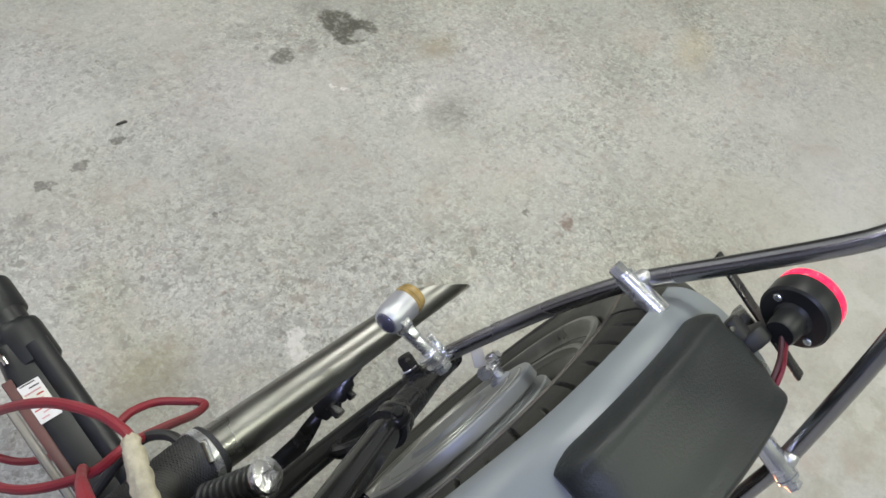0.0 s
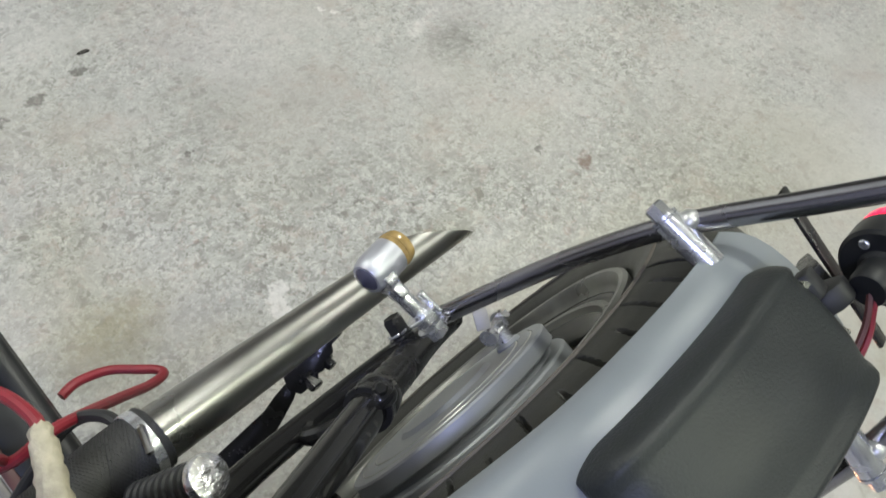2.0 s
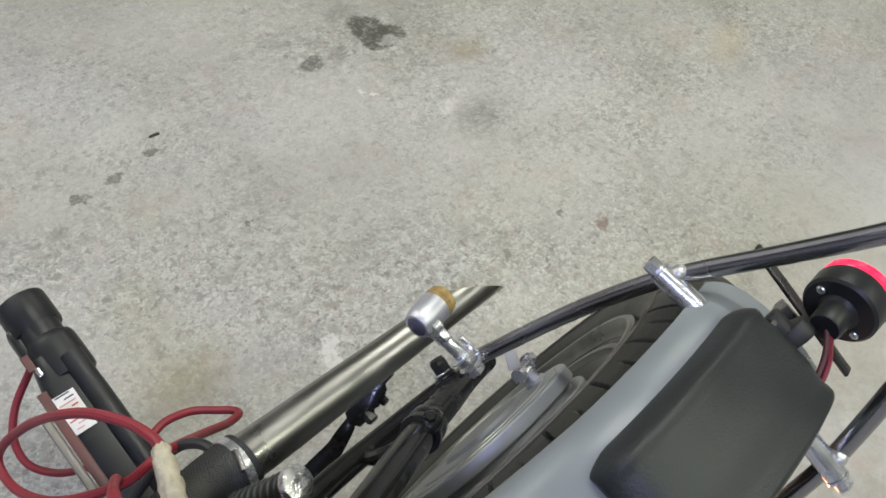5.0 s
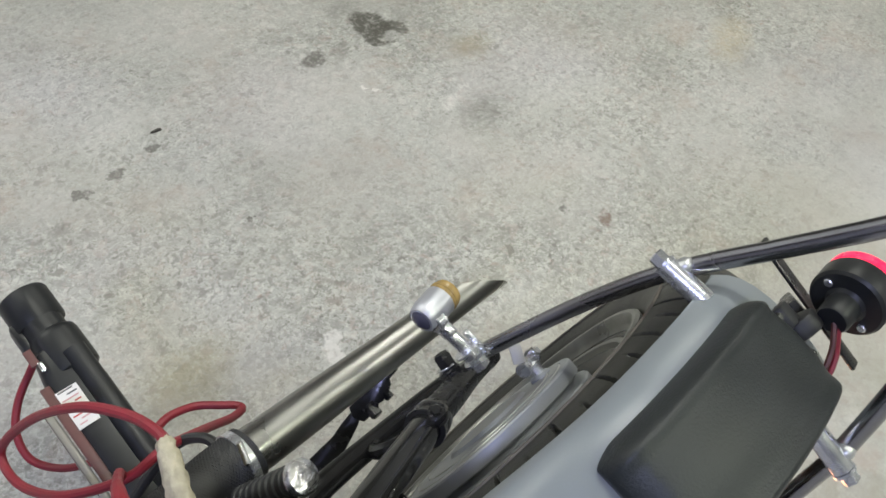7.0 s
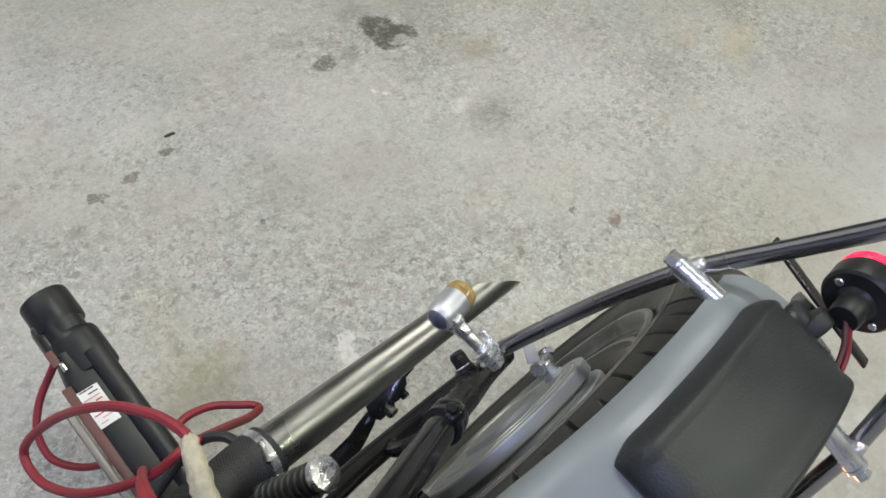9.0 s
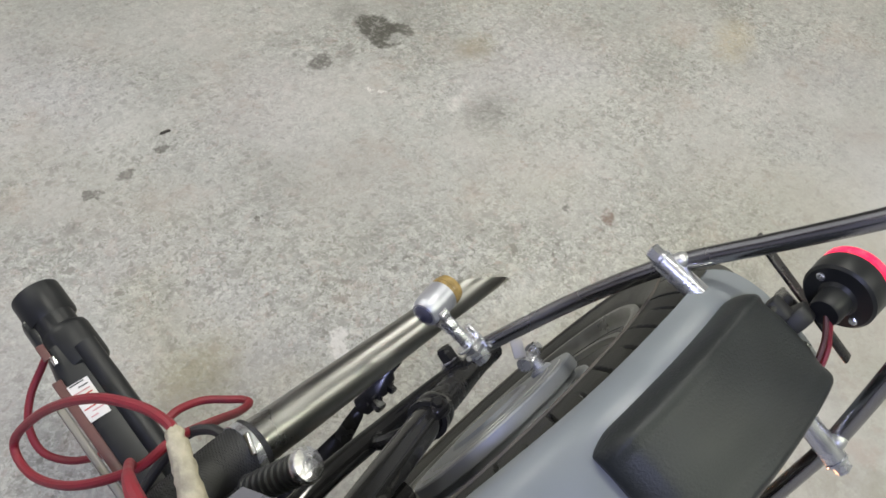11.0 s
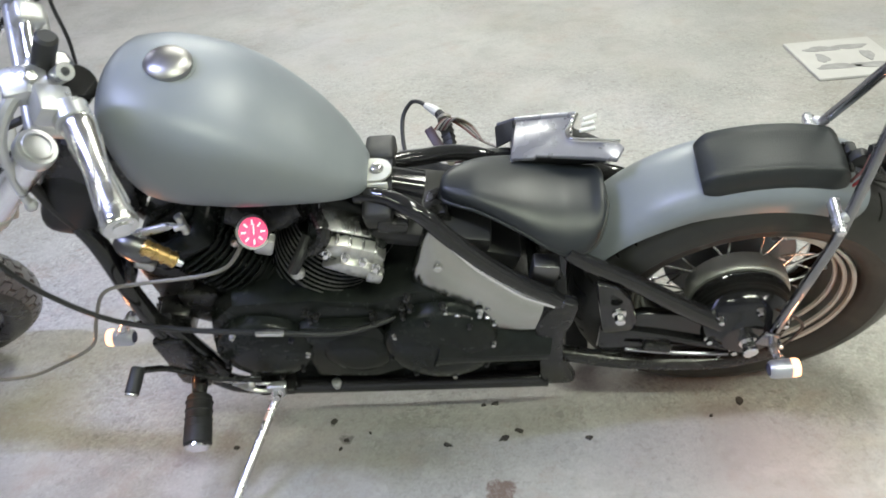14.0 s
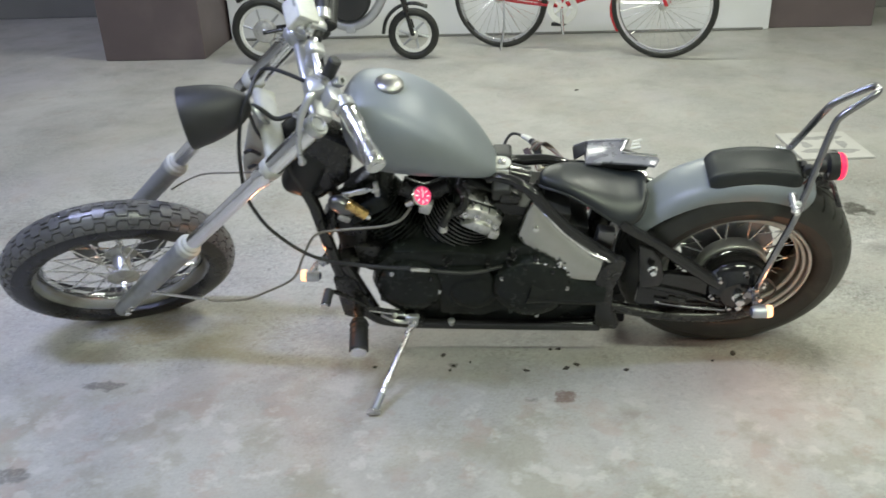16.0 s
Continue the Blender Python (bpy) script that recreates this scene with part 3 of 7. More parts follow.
def groove_rear(arc, across):
    """Sipes on both shoulders, long and short by turns, and two fine lines at the crown."""
    p = (arc / 0.036 + across * 5.0) % 2.0
    q = (arc / 0.043 + 0.5 - across * 1.5) % 1.0
    cut = 0.0
    for at, far in ((0.1, 0.113), (1.1, 0.097)):
        if 0.066 < across < far:
            cut = max(cut, 0.006 * min(1.0, max(0.0, 1.6 - abs(p - at) / 0.045)) * min(1.0, (far - across) / 0.006))
    if -0.075 < across < -0.03 and q < 0.10:
        cut = 0.006
    if abs(abs(across) - 0.012) < 0.0022:
        cut = 0.005
    return cut


def section_tyre(m, section, groove, na=1400, ns=96):
    """A tyre about the local y axis from half a section (across, radius), crown to bead."""
    sec = [(-v * 1.13, r) for v, r in section[:0:-1]] + list(section)
    d = [0.0]
    for (a, b), (c, e) in zip(sec, sec[1:]):
        d.append(d[-1] + math.hypot(c - a, e - b))
    mid = d[len(section) - 1]
    bm = bmesh.new()
    rings = []
    for i in range(na):
        th = 2 * math.pi * i / na
        row = []
        for j in range(ns):
            k = d[-1] * j / (ns - 1)
            y, r = float(np.interp(k, d, [q[0] for q in sec])), float(np.interp(k, d, [q[1] for q in sec]))
            g = groove(th * 0.3, k - mid)
            f = min(1.0, abs(y) / 0.085)
            row.append(bm.verts.new(m @ Vector(((r - g * (1 - f * 0.6)) * math.cos(th), y - math.copysign(g * f, y), (r - g * (1 - f * 0.6)) * math.sin(th)))))
        rings.append(row)
    for i in range(na):
        a, b = rings[i], rings[(i + 1) % na]
        for j in range(ns - 1):
            bm.faces.new((a[j], b[j], b[j + 1], a[j + 1]))
        bm.faces.new((a[-1], b[-1], b[0], a[0]))
    return bm


REAR_SECTION = [(0.0, 0.308), (0.0133, 0.3076), (0.0266, 0.306), (0.0389, 0.304), (0.0504, 0.2995), (0.0593, 0.293), (0.0666, 0.284), (0.073, 0.271), (0.0772, 0.259), (0.0788, 0.2515),
                (0.0792, 0.248), (0.0801, 0.2465), (0.0801, 0.244), (0.0788, 0.2415), (0.0768, 0.232), (0.0726, 0.22), (0.0659, 0.21), (0.0584, 0.205), (0.0443, 0.203)]


def wheel(name, m, R, half, depth, rim_r, rim_w, groove, spokes, hub_w, label, finish_mat=CHROME, well=0.0, section=None):
    tilt = m @ pose(0, 0, 0, -90, 0, 0)   # lathe axis along the axle
    rim = part(name, lathe([(rim_r - 0.022, -rim_w * 0.3), (rim_r - 0.012, -rim_w * 0.7), (rim_r + 0.006, -rim_w * 0.86), (rim_r + 0.009, -rim_w), (rim_r + 0.001, -rim_w), (rim_r - 0.012, -rim_w * 0.82),
                            (rim_r - 0.03 + well, -rim_w * 0.38), (rim_r - 0.034 + well, 0), (rim_r - 0.03 + well, rim_w * 0.38), (rim_r - 0.012, rim_w * 0.82), (rim_r + 0.001, rim_w), (rim_r + 0.009, rim_w),
                            (rim_r + 0.006, rim_w * 0.86), (rim_r - 0.012, rim_w * 0.7), (rim_r - 0.022, rim_w * 0.3), (rim_r - 0.022, -rim_w * 0.3)], tilt, 72), finish_mat, bike, label)
    tyre = part("tyre", section_tyre(m, section, groove) if section else tyre_mesh(m, R, half, depth, rim_r, groove), RUBBER if section else TYRESHINE, rim, "black road tyre with cut tread")
    if not section:
        tyre.data.materials.append(TREADDUST)
    part("hub", lathe([(0.012, -hub_w), (0.022, -hub_w), (0.045, -hub_w * 0.8), (0.045, -hub_w * 0.7), (0.026, -hub_w * 0.55), (0.024, hub_w * 0.55), (0.045, hub_w * 0.7), (0.045, hub_w * 0.8), (0.022, hub_w), (0.012, hub_w)], tilt, 28), CAST, rim)
    for i in range(spokes):
        a = 2 * math.pi * i / spokes
        side = 1 if i % 2 else -1
        lean = 0.5 if (i // 2) % 2 else -0.5
        p = m @ Vector((0.043 * math.cos(a + lean), side * hub_w * 0.75, 0.043 * math.sin(a + lean)))
        q = m @ Vector(((rim_r - 0.03) * math.cos(a), side * 0.006, (rim_r - 0.03) * math.sin(a)))
        part("spoke", rod(p, q, 0.0023, 6), POLISHED, rim)
    return rim


fw = wheel("front_wheel", FM, 0.325, 0.05, 0.055, 0.243, 0.034, groove_front, 36, 0.05, "chrome spoked front wheel, turned to the left", RIMCHROME)
RWM = Matrix.Translation(RC + Vector((0, 0.012, 0))) @ pose(0, 0, 0, 1.46, 0, 1.46)   # the wheel sits a little out of true
rw = wheel("rear_wheel", RWM, 0.308, 0.082, 0.088, 0.202, 0.055, groove_rear, 36, 0.05, "spoked rear wheel with a wide tyre", RIMDARK, 0.006, REAR_SECTION)
for r, y in ((0.197, -0.0505), (0.183, -0.042), (0.172, -0.024)):
    part("rim_ring", lathe([(r - 0.004, y + 0.003), (r - 0.0035, y - 0.003), (r, y - 0.0045), (r + 0.0035, y - 0.003), (r + 0.004, y + 0.003), (r - 0.004, y + 0.003)], Matrix.Translation(RC) @ pose(0, 0, 0, -90, 0, 0), 80), RIMGREY, rw)
yaxis = pose(0, 0, 0, -90, 0, 0)
part("tyre_seam", sweep([RWM @ Vector((0.2452 * math.cos(radians(12 * k)), 0.0800, 0.2452 * math.sin(radians(12 * k)))) for k in range(30)], 0.0019, 6, 3, closed=True), SEAM, rw, "dusty raised line round the sidewall")
part("rim_dish", lathe([(0.146, 0.034), (0.150, 0.040), (0.160, 0.046), (0.1665, 0.050), (0.168, 0.0545), (0.1715, 0.056), (0.1745, 0.055), (0.176, 0.0515), (0.182, 0.052), (0.189, 0.055), (0.1935, 0.060), (0.1955, 0.0665), (0.199, 0.0705), (0.2035, 0.071), (0.2065, 0.0685), (0.206, 0.060), (0.146, 0.028), (0.146, 0.034)], RWM @ yaxis, 96), DARKDISH, rw, "dark glossy rim dish")
for band in ([(0.1880, 0.0555), (0.1892, 0.0562), (0.1932, 0.0612), (0.1950, 0.0676), (0.1988, 0.0716), (0.2035, 0.0721), (0.2070, 0.0694), (0.2060, 0.060), (0.1880, 0.0545)], [(0.1650, 0.0495), (0.1662, 0.0512), (0.1676, 0.0556), (0.1714, 0.0571), (0.1750, 0.0560), (0.1768, 0.0522), (0.1750, 0.0500), (0.1650, 0.0490)]):
    part("rim_edge", lathe(band + band[:1], RWM @ yaxis, 96), RIMDARK, rw, "bare worn edge of the rim")
part("axle", rod(fp(0, -0.16, 0), fp(0, 0.16, 0), 0.009, 14, 0.002), CHROME, fw)
part("brake_disc", lathe([(0.06, -0.003), (0.135, -0.003), (0.135, 0.003), (0.06, 0.003), (0.06, -0.003)], FM @ pose(0, 0.075, 0, -90, 0, 0), 48), DISCSTEEL, fw)

# rear hub: brake drum on the right, shaft drive on the left
RT = Matrix.Translation(RC) @ yaxis
drum_face = [(0.03, 0.03), (0.119, 0.040), (0.1215, 0.043), (0.1215, 0.0665), (0.1200, 0.0685), (0.114, 0.0690), (0.1065, 0.0690), (0.1065, 0.0760), (0.1140, 0.0760), (0.1155, 0.0775), (0.1155, 0.0900), (0.1140, 0.0920), (0.1045, 0.0925), (0.1040, 0.0905), (0.1030, 0.0905), (0.1025, 0.0928),
             (0.0880, 0.0935), (0.0875, 0.0915), (0.0865, 0.0915), (0.0860, 0.0938), (0.055, 0.0945), (0.05, 0.0985), (0.02, 0.0990)]
drum = part("brake_drum", lathe(drum_face, RT, 120), DRUM, rw, "dull grey alloy brake drum")
for r, y in ((0.1026, 0.0929), (0.0861, 0.0939)):
    part("turned_line", lathe([(r - 0.0008, y - 0.0006), (r, y + 0.0004), (r + 0.0008, y - 0.0006), (r - 0.0008, y - 0.0006)], RT, 120), RIMGREY, drum, "pale turned line")
part("hub_ring", lathe([(0.03, -0.004), (0.088, -0.008), (0.092, -0.011), (0.092, -0.042), (0.0895, -0.046), (0.06, -0.047)], RT, 80), FLANGE, rw, "dull grey alloy hub flange")
drive = part("final_drive_case", lathe([(0.05, -0.045), (0.085, -0.048), (0.088, -0.053), (0.087, -0.085), (0.080, -0.106), (0.068, -0.119), (0.052, -0.127), (0.045, -0.136), (0.02, -0.138)], RT, 64), GLOSS, bike, "gloss black shaft drive housing")
for k in range(6):
    a = radians(60 * k + 20)
    c = RC + Vector((0.066 * math.cos(a), -0.117, 0.066 * math.sin(a)))
    part("case_bolt", hex_bolt(c, c + Vector((0, -0.012, 0)), 0.006), CHROME, drive)
part("axle_nut", hex_bolt(RC + Vector((0, -0.138, 0)), RC + Vector((0, -0.165, 0)), 0.013), CHROME, drive)

# swingarm and its hardware
arm = part("swingarm", sweep([(-0.268, -0.092, 0.535), (-0.24, -0.098, 0.513), (-0.158, -0.101, 0.452), (-0.045, -0.106, 0.360), (0.06, -0.114, 0.296)], [0.0135, 0.014, 0.015, 0.0175, 0.022], 18, 5), GLOSS, bike, "gloss black swingarm")
part("swingarm_tube", sweep([(-0.30, -0.10, 0.235), (-0.15, -0.112, 0.205), (0.02, -0.118, 0.205), (0.12, -0.118, 0.245)], 0.016, 12, 5), SATIN, arm)
part("swingarm_tube", sweep([(-0.30, 0.108, 0.505), (-0.24, 0.119, 0.498), (-0.17, 0.129, 0.468), (-0.10, 0.136, 0.423), (-0.03, 0.143, 0.375)], [0.0150, 0.0160, 0.0165, 0.0170, 0.0170], 20, 5), GLOSS, arm)
part("swingarm_tube", sweep([(-0.32, 0.145, 0.415), (-0.24, 0.157, 0.385), (-0.155, 0.166, 0.352), (-0.06, 0.164, 0.334), (0.03, 0.160, 0.322), (0.065, 0.156, 0.322)], [0.012, 0.013, 0.013, 0.012, 0.011, 0.009], 14, 5), GLOSS, arm)
part("swingarm_plate", prism([(-0.205, 0.335), (-0.132, 0.362), (-0.035, 0.345), (0.03, 0.31), (0.094, 0.265), (0.119, 0.185), (0.02, 0.166), (-0.13, 0.178), (-0.185, 0.205), (-0.21, 0.25)], -0.108, -0.09, 0.006), GLOSS, arm)
part("arm_bracket", prism([(-0.222, 0.478), (-0.185, 0.462), (-0.160, 0.425), (-0.145, 0.36), (-0.150, 0.325), (-0.205, 0.318), (-0.212, 0.38)], -0.122, -0.104, 0.008), GLOSS, arm, "black bracket welded under the arm")
part("web_rib", sweep([(-0.195, -0.110, 0.322), (-0.11, -0.113, 0.300), (-0.01, -0.114, 0.262), (0.09, -0.112, 0.232)], 0.008, 10, 4), GLOSS, arm)
part("brake_rod", sweep([(-0.16, -0.118, 0.262), (-0.06, -0.119, 0.240), (0.03, -0.119, 0.232)], 0.0045, 8, 3), STEEL, arm)
collar = part("arm_collar", lathe([(0.0165, -0.014), (0.0202, -0.012), (0.0210, -0.004), (0.0195, 0.0), (0.0210, 0.004), (0.0202, 0.014), (0.016, 0.022), (0.010, 0.026)], along((-0.030, 0.143, 0.375), (0.012, 0.148, 0.347)), 24), GLOSS, arm, "gloss black forged arm end")
part("collar_band", lathe([(0.0175, -0.0022), (0.0216, -0.002), (0.0220, 0), (0.0216, 0.002), (0.0175, 0.0022)], along((-0.040, 0.142, 0.382), (0.012, 0.148, 0.347)), 24), SATIN, collar)
part("collar_lug", ball((-0.028, 0.142, 0.397), 0.010, sx=(1.2, 1, 0.8), seg=14), GLOSS, collar)
part("collar_bolt", hex_bolt((-0.028, 0.147, 0.399), (-0.030, 0.150, 0.409), 0.006), GLOSS, collar)
part("web_loop", sweep([(-0.055, 0.146, 0.372), (-0.020, 0.153, 0.352), (0.000, 0.158, 0.330), (-0.020, 0.163, 0.322), (-0.065, 0.163, 0.335), (-0.085, 0.156, 0.358)], 0.0078, 10, 6, closed=True), GLOSS, arm, "forged web with an oval hole")
part("arm_blade", sweep([(-0.02, 0.144, 0.368), (0.03, 0.147, 0.335), (0.085, 0.150, 0.300), (0.125, 0.148, 0.286)], [0.0165, 0.0165, 0.0150, 0.0120], 14, 5), SATIN, arm)
# brake cam lever standing on the drum plate
cam_lever = part("cam_lever", prism([(0.107, 0.331), (0.116, 0.346), (0.128, 0.347), (0.135, 0.337), (0.130, 0.326), (0.118, 0.322)], 0.107, 0.114, 0.003), SIGNAL, arm, "bright brake cam lever")
part("cam_shaft", rod((0.126, 0.092, 0.334), (0.127, 0.120, 0.338), 0.0085, 16, 0.002), SIGNAL, cam_lever)
part("shaft_boss", rod((0.126, 0.090, 0.334), (0.1265, 0.099, 0.335), 0.0135, 18, 0.003), DRUM, cam_lever)
part("pinch_bolt", hex_bolt((0.107, 0.113, 0.345), (0.136, 0.117, 0.334), 0.0066), SIGNAL, cam_lever)
part("pinch_nut", hex_bolt((0.134, 0.117, 0.335), (0.147, 0.1185, 0.3295), 0.0072), CHROME, cam_lever)
TABX, TABY = Vector((0.683, -0.635, 0.360)).normalized(), Vector((0.555, 0.772, 0.309)).normalized()
facing = Matrix.Translation((0.112, 0.132, 0.352)) @ Matrix((TABX, TABY, TABX.cross(TABY))).transposed().to_4x4() @ pose(0, 0, 0, 0, 0, 14)
part("wear_tab", block((0.014, 0.022, 0.003), facing, 0.001), PALETAB, cam_lever, "pale flat indicator tab")
# torque rod bolt beside the arm end
stud = part("torque_bolt", hex_bolt((0.052, 0.160, 0.322), (0.0525, 0.188, 0.329), 0.0105), SATIN, arm, "black bolt with bright washers")
for k in range(3):
    part("washer", rod((0.0515, 0.1625 + 0.0045 * k, 0.3205 + 0.0011 * k), (0.0515, 0.1650 + 0.0045 * k, 0.3211 + 0.0011 * k), 0.0135 - 0.0008 * k, 18, 0.0006), SIGNAL if k != 1 else SATIN, stud)
part("torque_strap", prism([(0.042, 0.330), (0.055, 0.336), (0.098, 0.321), (0.103, 0.308), (0.095, 0.304), (0.045, 0.314)], 0.157, 0.163, 0.002), SATIN, stud)
for u, v, w, d in ((-0.073, -0.096, 0.195, -1), (0.018, -0.100, 0.213, -1), (0.018, -0.110, 0.305, -1), (0.057, -0.122, 0.263, -1), (-0.182, -0.134, 0.411, -1)):
    part("swingarm_bolt", hex_bolt((u, v, w), (u, v + 0.022 * d, w), 0.009), CHROME, arm)
part("clip", rod((-0.13, -0.125, 0.285), (-0.08, -0.128, 0.275), 0.01, 10, 0.003), SATIN, arm)

# rear fender: crown over the tyre with skirts
def fender_ring(th):
    """Across the tyre at the angle th about the axle."""
    out = []
    deg = math.degrees(th)
    skirt = float(np.interp(deg, (62, 67, 73, 84, 98, 117, 127, 137, 150), (0.272, 0.270, 0.272, 0.271, 0.276, 0.290, 0.295, 0.302, 0.310)))
    skirt_r = float(np.interp(deg, (62, 75, 90, 105, 116, 126, 150), (0.306, 0.3045, 0.3030, 0.3010, 0.290, 0.282, 0.290)))
    flare = float(np.interp(deg, (63, 100, 120, 150), (0.985, 1.0, 1.03, 1.06)))
    outline = [(-0.080, skirt), (-0.081, 0.290), (-0.0805, 0.300), (-0.078, 0.3085), (-0.072, 0.3165), (-0.062, 0.3230), (-0.048, 0.3280), (-0.03, 0.3310), (-0.012, 0.3325), (0.012, 0.3325),
               (0.03, 0.3310), (0.046, 0.3280), (0.0585, 0.3235), (0.067, 0.3180), (0.0735, 0.3110), (0.0770, 0.3050), (0.0780, skirt_r)]
    outline = [(v * 0.91 if v < 0 else v * (flare if v > 0.04 else 1), max(r, skirt_r) if v > 0.06 else max(r, skirt)) for v, r in outline]
    inner = [(v * 0.965, r - 0.0035) for v, r in outline[::-1]]
    inner[0], inner[-1] = (0.0750 * flare, skirt_r), (-0.0705, skirt)
    for v, r in outline + inner:
        out.append(RC + Vector((r * math.cos(th), v, r * math.sin(th))))
    return out


fender = part("rear_fender", loft([fender_ring(radians(63 + (151 - 63) * i / 40)) for i in range(41)]), PRIMER, bike, "matte grey primer rear fender")
part("fender_bracket", block((0.05, 0.10, 0.02), pose(-0.245, 0, 0.485, 0, -40, 0), 0.004), SATIN, fender)
for s, u in ((-1, 0.1355), (1, 0.1435)):
    st = part("fender_strut", rod((u, s * 0.066, 0.601), (u + 0.0005, s * 0.114, 0.594), 0.0105, 16, 0.002), SIGNAL, fender, "chrome stand-off stud")
    part("bolt_head", hex_bolt((u + 0.0005, s * 0.113, 0.594), (u + 0.001, s * 0.127, 0.592), 0.008), SIGNAL, st)
    part("weld_bead", ball((u + 0.009, s * 0.102, 0.600), 0.0085, sx=(1.2, 1, 1.3), seg=12), LACQUER, st)

# pillion pad on the fender
PR = 0.332


PAD_SECTION = [(1.0, -0.010), (1.0, 0.002), (0.985, 0.009), (0.95, 0.0155), (0.90, 0.0205), (0.845, 0.0240), (0.80, 0.0250), (0.755, 0.0245), (0.68, 0.0222), (0.55, 0.0208), (0.30, 0.0212), (0.0, 0.0215)]


def pad_ring(t):
    """One ring across the pad; t runs from its front to its back."""
    th = radians(109.3 - t * 38.8)
    e = min(1.0, 4.2 * math.sqrt(max(t * (1 - t), 0.0)) ** 1.2)
    hw = (0.0575 - 0.0015 * t) * (0.86 + 0.14 * e)
    half = [(f * hw, h) for f, h in PAD_SECTION]
    row = half + [(-v, h) for v, h in half[-2::-1]] + [(-hw * 0.5, -0.012), (0.0, -0.012), (hw * 0.5, -0.012)]
    ring = []
    for v, h in row:
        drop = max(0.0, abs(v) - 0.02) * 0.22
        k = 0.30 + 0.70 * e if h > 0 else 1.0
        r = PR - drop + h * k * 1.16
        ring.append(RC + Vector((r * math.cos(th), v - 0.0035, r * math.sin(th))))
    return ring


pad = part("pillion_pad", loft([pad_ring(0.5 - 0.5 * math.cos(math.pi * i / 36)) for i in range(37)]), LEATHER, bike, "black vinyl pillion pad with rounded edges")
for e in pad.data.edges:
    e.use_edge_sharp = False

# solo saddle
SEAT_T = (0, 0.03, 0.10, 0.26, 0.41, 0.53, 0.64, 0.74, 0.84, 0.91, 0.965, 1.0)
SEAT_LEFT = (0.008, 0.018, 0.029, 0.047, 0.066, 0.081, 0.094, 0.100, 0.099, 0.090, 0.070, 0.030)
SEAT_RIGHT = (0.016, 0.034, 0.050, 0.072, 0.086, 0.094, 0.098, 0.098, 0.093, 0.082, 0.062, 0.030)
SEAT_U, SEAT_L = -0.472, 0.272


def seat_half(t, side):
    return float(np.interp(t, SEAT_T, SEAT_RIGHT if side > 0 else SEAT_LEFT))


def seat_mid(t):
    return float(np.interp(t, (0, 0.2, 0.5, 0.75, 0.92, 1), (0.594, 0.597, 0.586, 0.570, 0.568, 0.576)))


def seat_drop(t):
    return float(np.interp(t, (0, 0.2, 0.5, 0.75, 0.92, 1), (0.002, 0.010, 0.022, 0.028, 0.026, 0.016)))


rings = []
for i in range(57):
    t = i / 56
    under = float(np.interp(t, (0, 0.3, 0.6, 1), (0.010, 0.016, 0.028, 0.028)))
    end = 1.0 if 0 < i < 56 else 0.4
    ring = []
    for j in range(48):
        a = 2 * math.pi * j / 48
        c, q = math.cos(a), math.sin(a)
        v = seat_half(t, c) * math.copysign(abs(c) ** 0.72, c)
        w = seat_mid(t) - seat_drop(t) * (v / 0.093) ** 2 + (0.020 * abs(q) ** 0.8 if q > 0 else -under * abs(q) ** 0.65) * end
        ring.append(Vector((SEAT_U + SEAT_L * t, v, w)))
    rings.append(ring)
sb = loft(rings)
for k in range(6):
    bmesh.ops.smooth_vert(sb, verts=sb.verts, factor=0.5, use_axis_x=True, use_axis_y=True, use_axis_z=True)
saddle = part("saddle", sb, SADDLEVINYL, bike, "black vinyl solo saddle with a smooth rounded top")
for e in saddle.data.edges:
    e.use_edge_sharp = False
loop = []
for side in (-1, 1):
    line = []
    for i in range(33):
        t = i / 32
        hw = seat_half(t, side)
        line.append((SEAT_U + SEAT_L * t, side * hw * 0.97, seat_mid(t) - seat_drop(t) * (hw / 0.093) ** 2 - 0.006))
    loop += line if side < 0 else line[::-1]
part("piping", sweep(loop[::2], 0.0038, 8, 2, closed=True), LEATHER, saddle)
part("seat_bracket", block((0.045, 0.03, 0.06), pose(-0.305, -0.085, 0.475, 0, 8, 0), 0.004), DISCSTEEL, saddle, "grey steel seat bracket")
part("seat_hinge", block((0.04, 0.06, 0.03), pose(-0.478, 0, 0.555, 0, -20, 0), 0.004), SATIN, saddle)

# frame
frame_paint = GLOSS
backbone = part("frame_backbone", sweep([(-1.05, 0, 0.74), (-0.9, 0, 0.72), (-0.7, 0, 0.665), (-0.58, 0, 0.625), (-0.5, 0, 0.60)], 0.032, 16, 5), frame_paint, bike, "gloss black tubular steel frame")
part("neck", rod(fp(0.085, 0, 0.70), fp(0.085, 0, 0.935), 0.030, 24, 0.004), frame_paint, backbone)
part("neck_gusset", prism([(-1.10, 0.70), (-1.02, 0.80), (-0.93, 0.74), (-0.95, 0.63), (-1.04, 0.56), (-1.10, 0.60)], -0.045, 0.045, 0.02), SATIN, backbone)
part("wiring_cover", block((0.10, 0.10, 0.15), pose(-1.06, -0.01, 0.655, 0, 30, 10), 0.035, 4), PLASTIC, backbone)
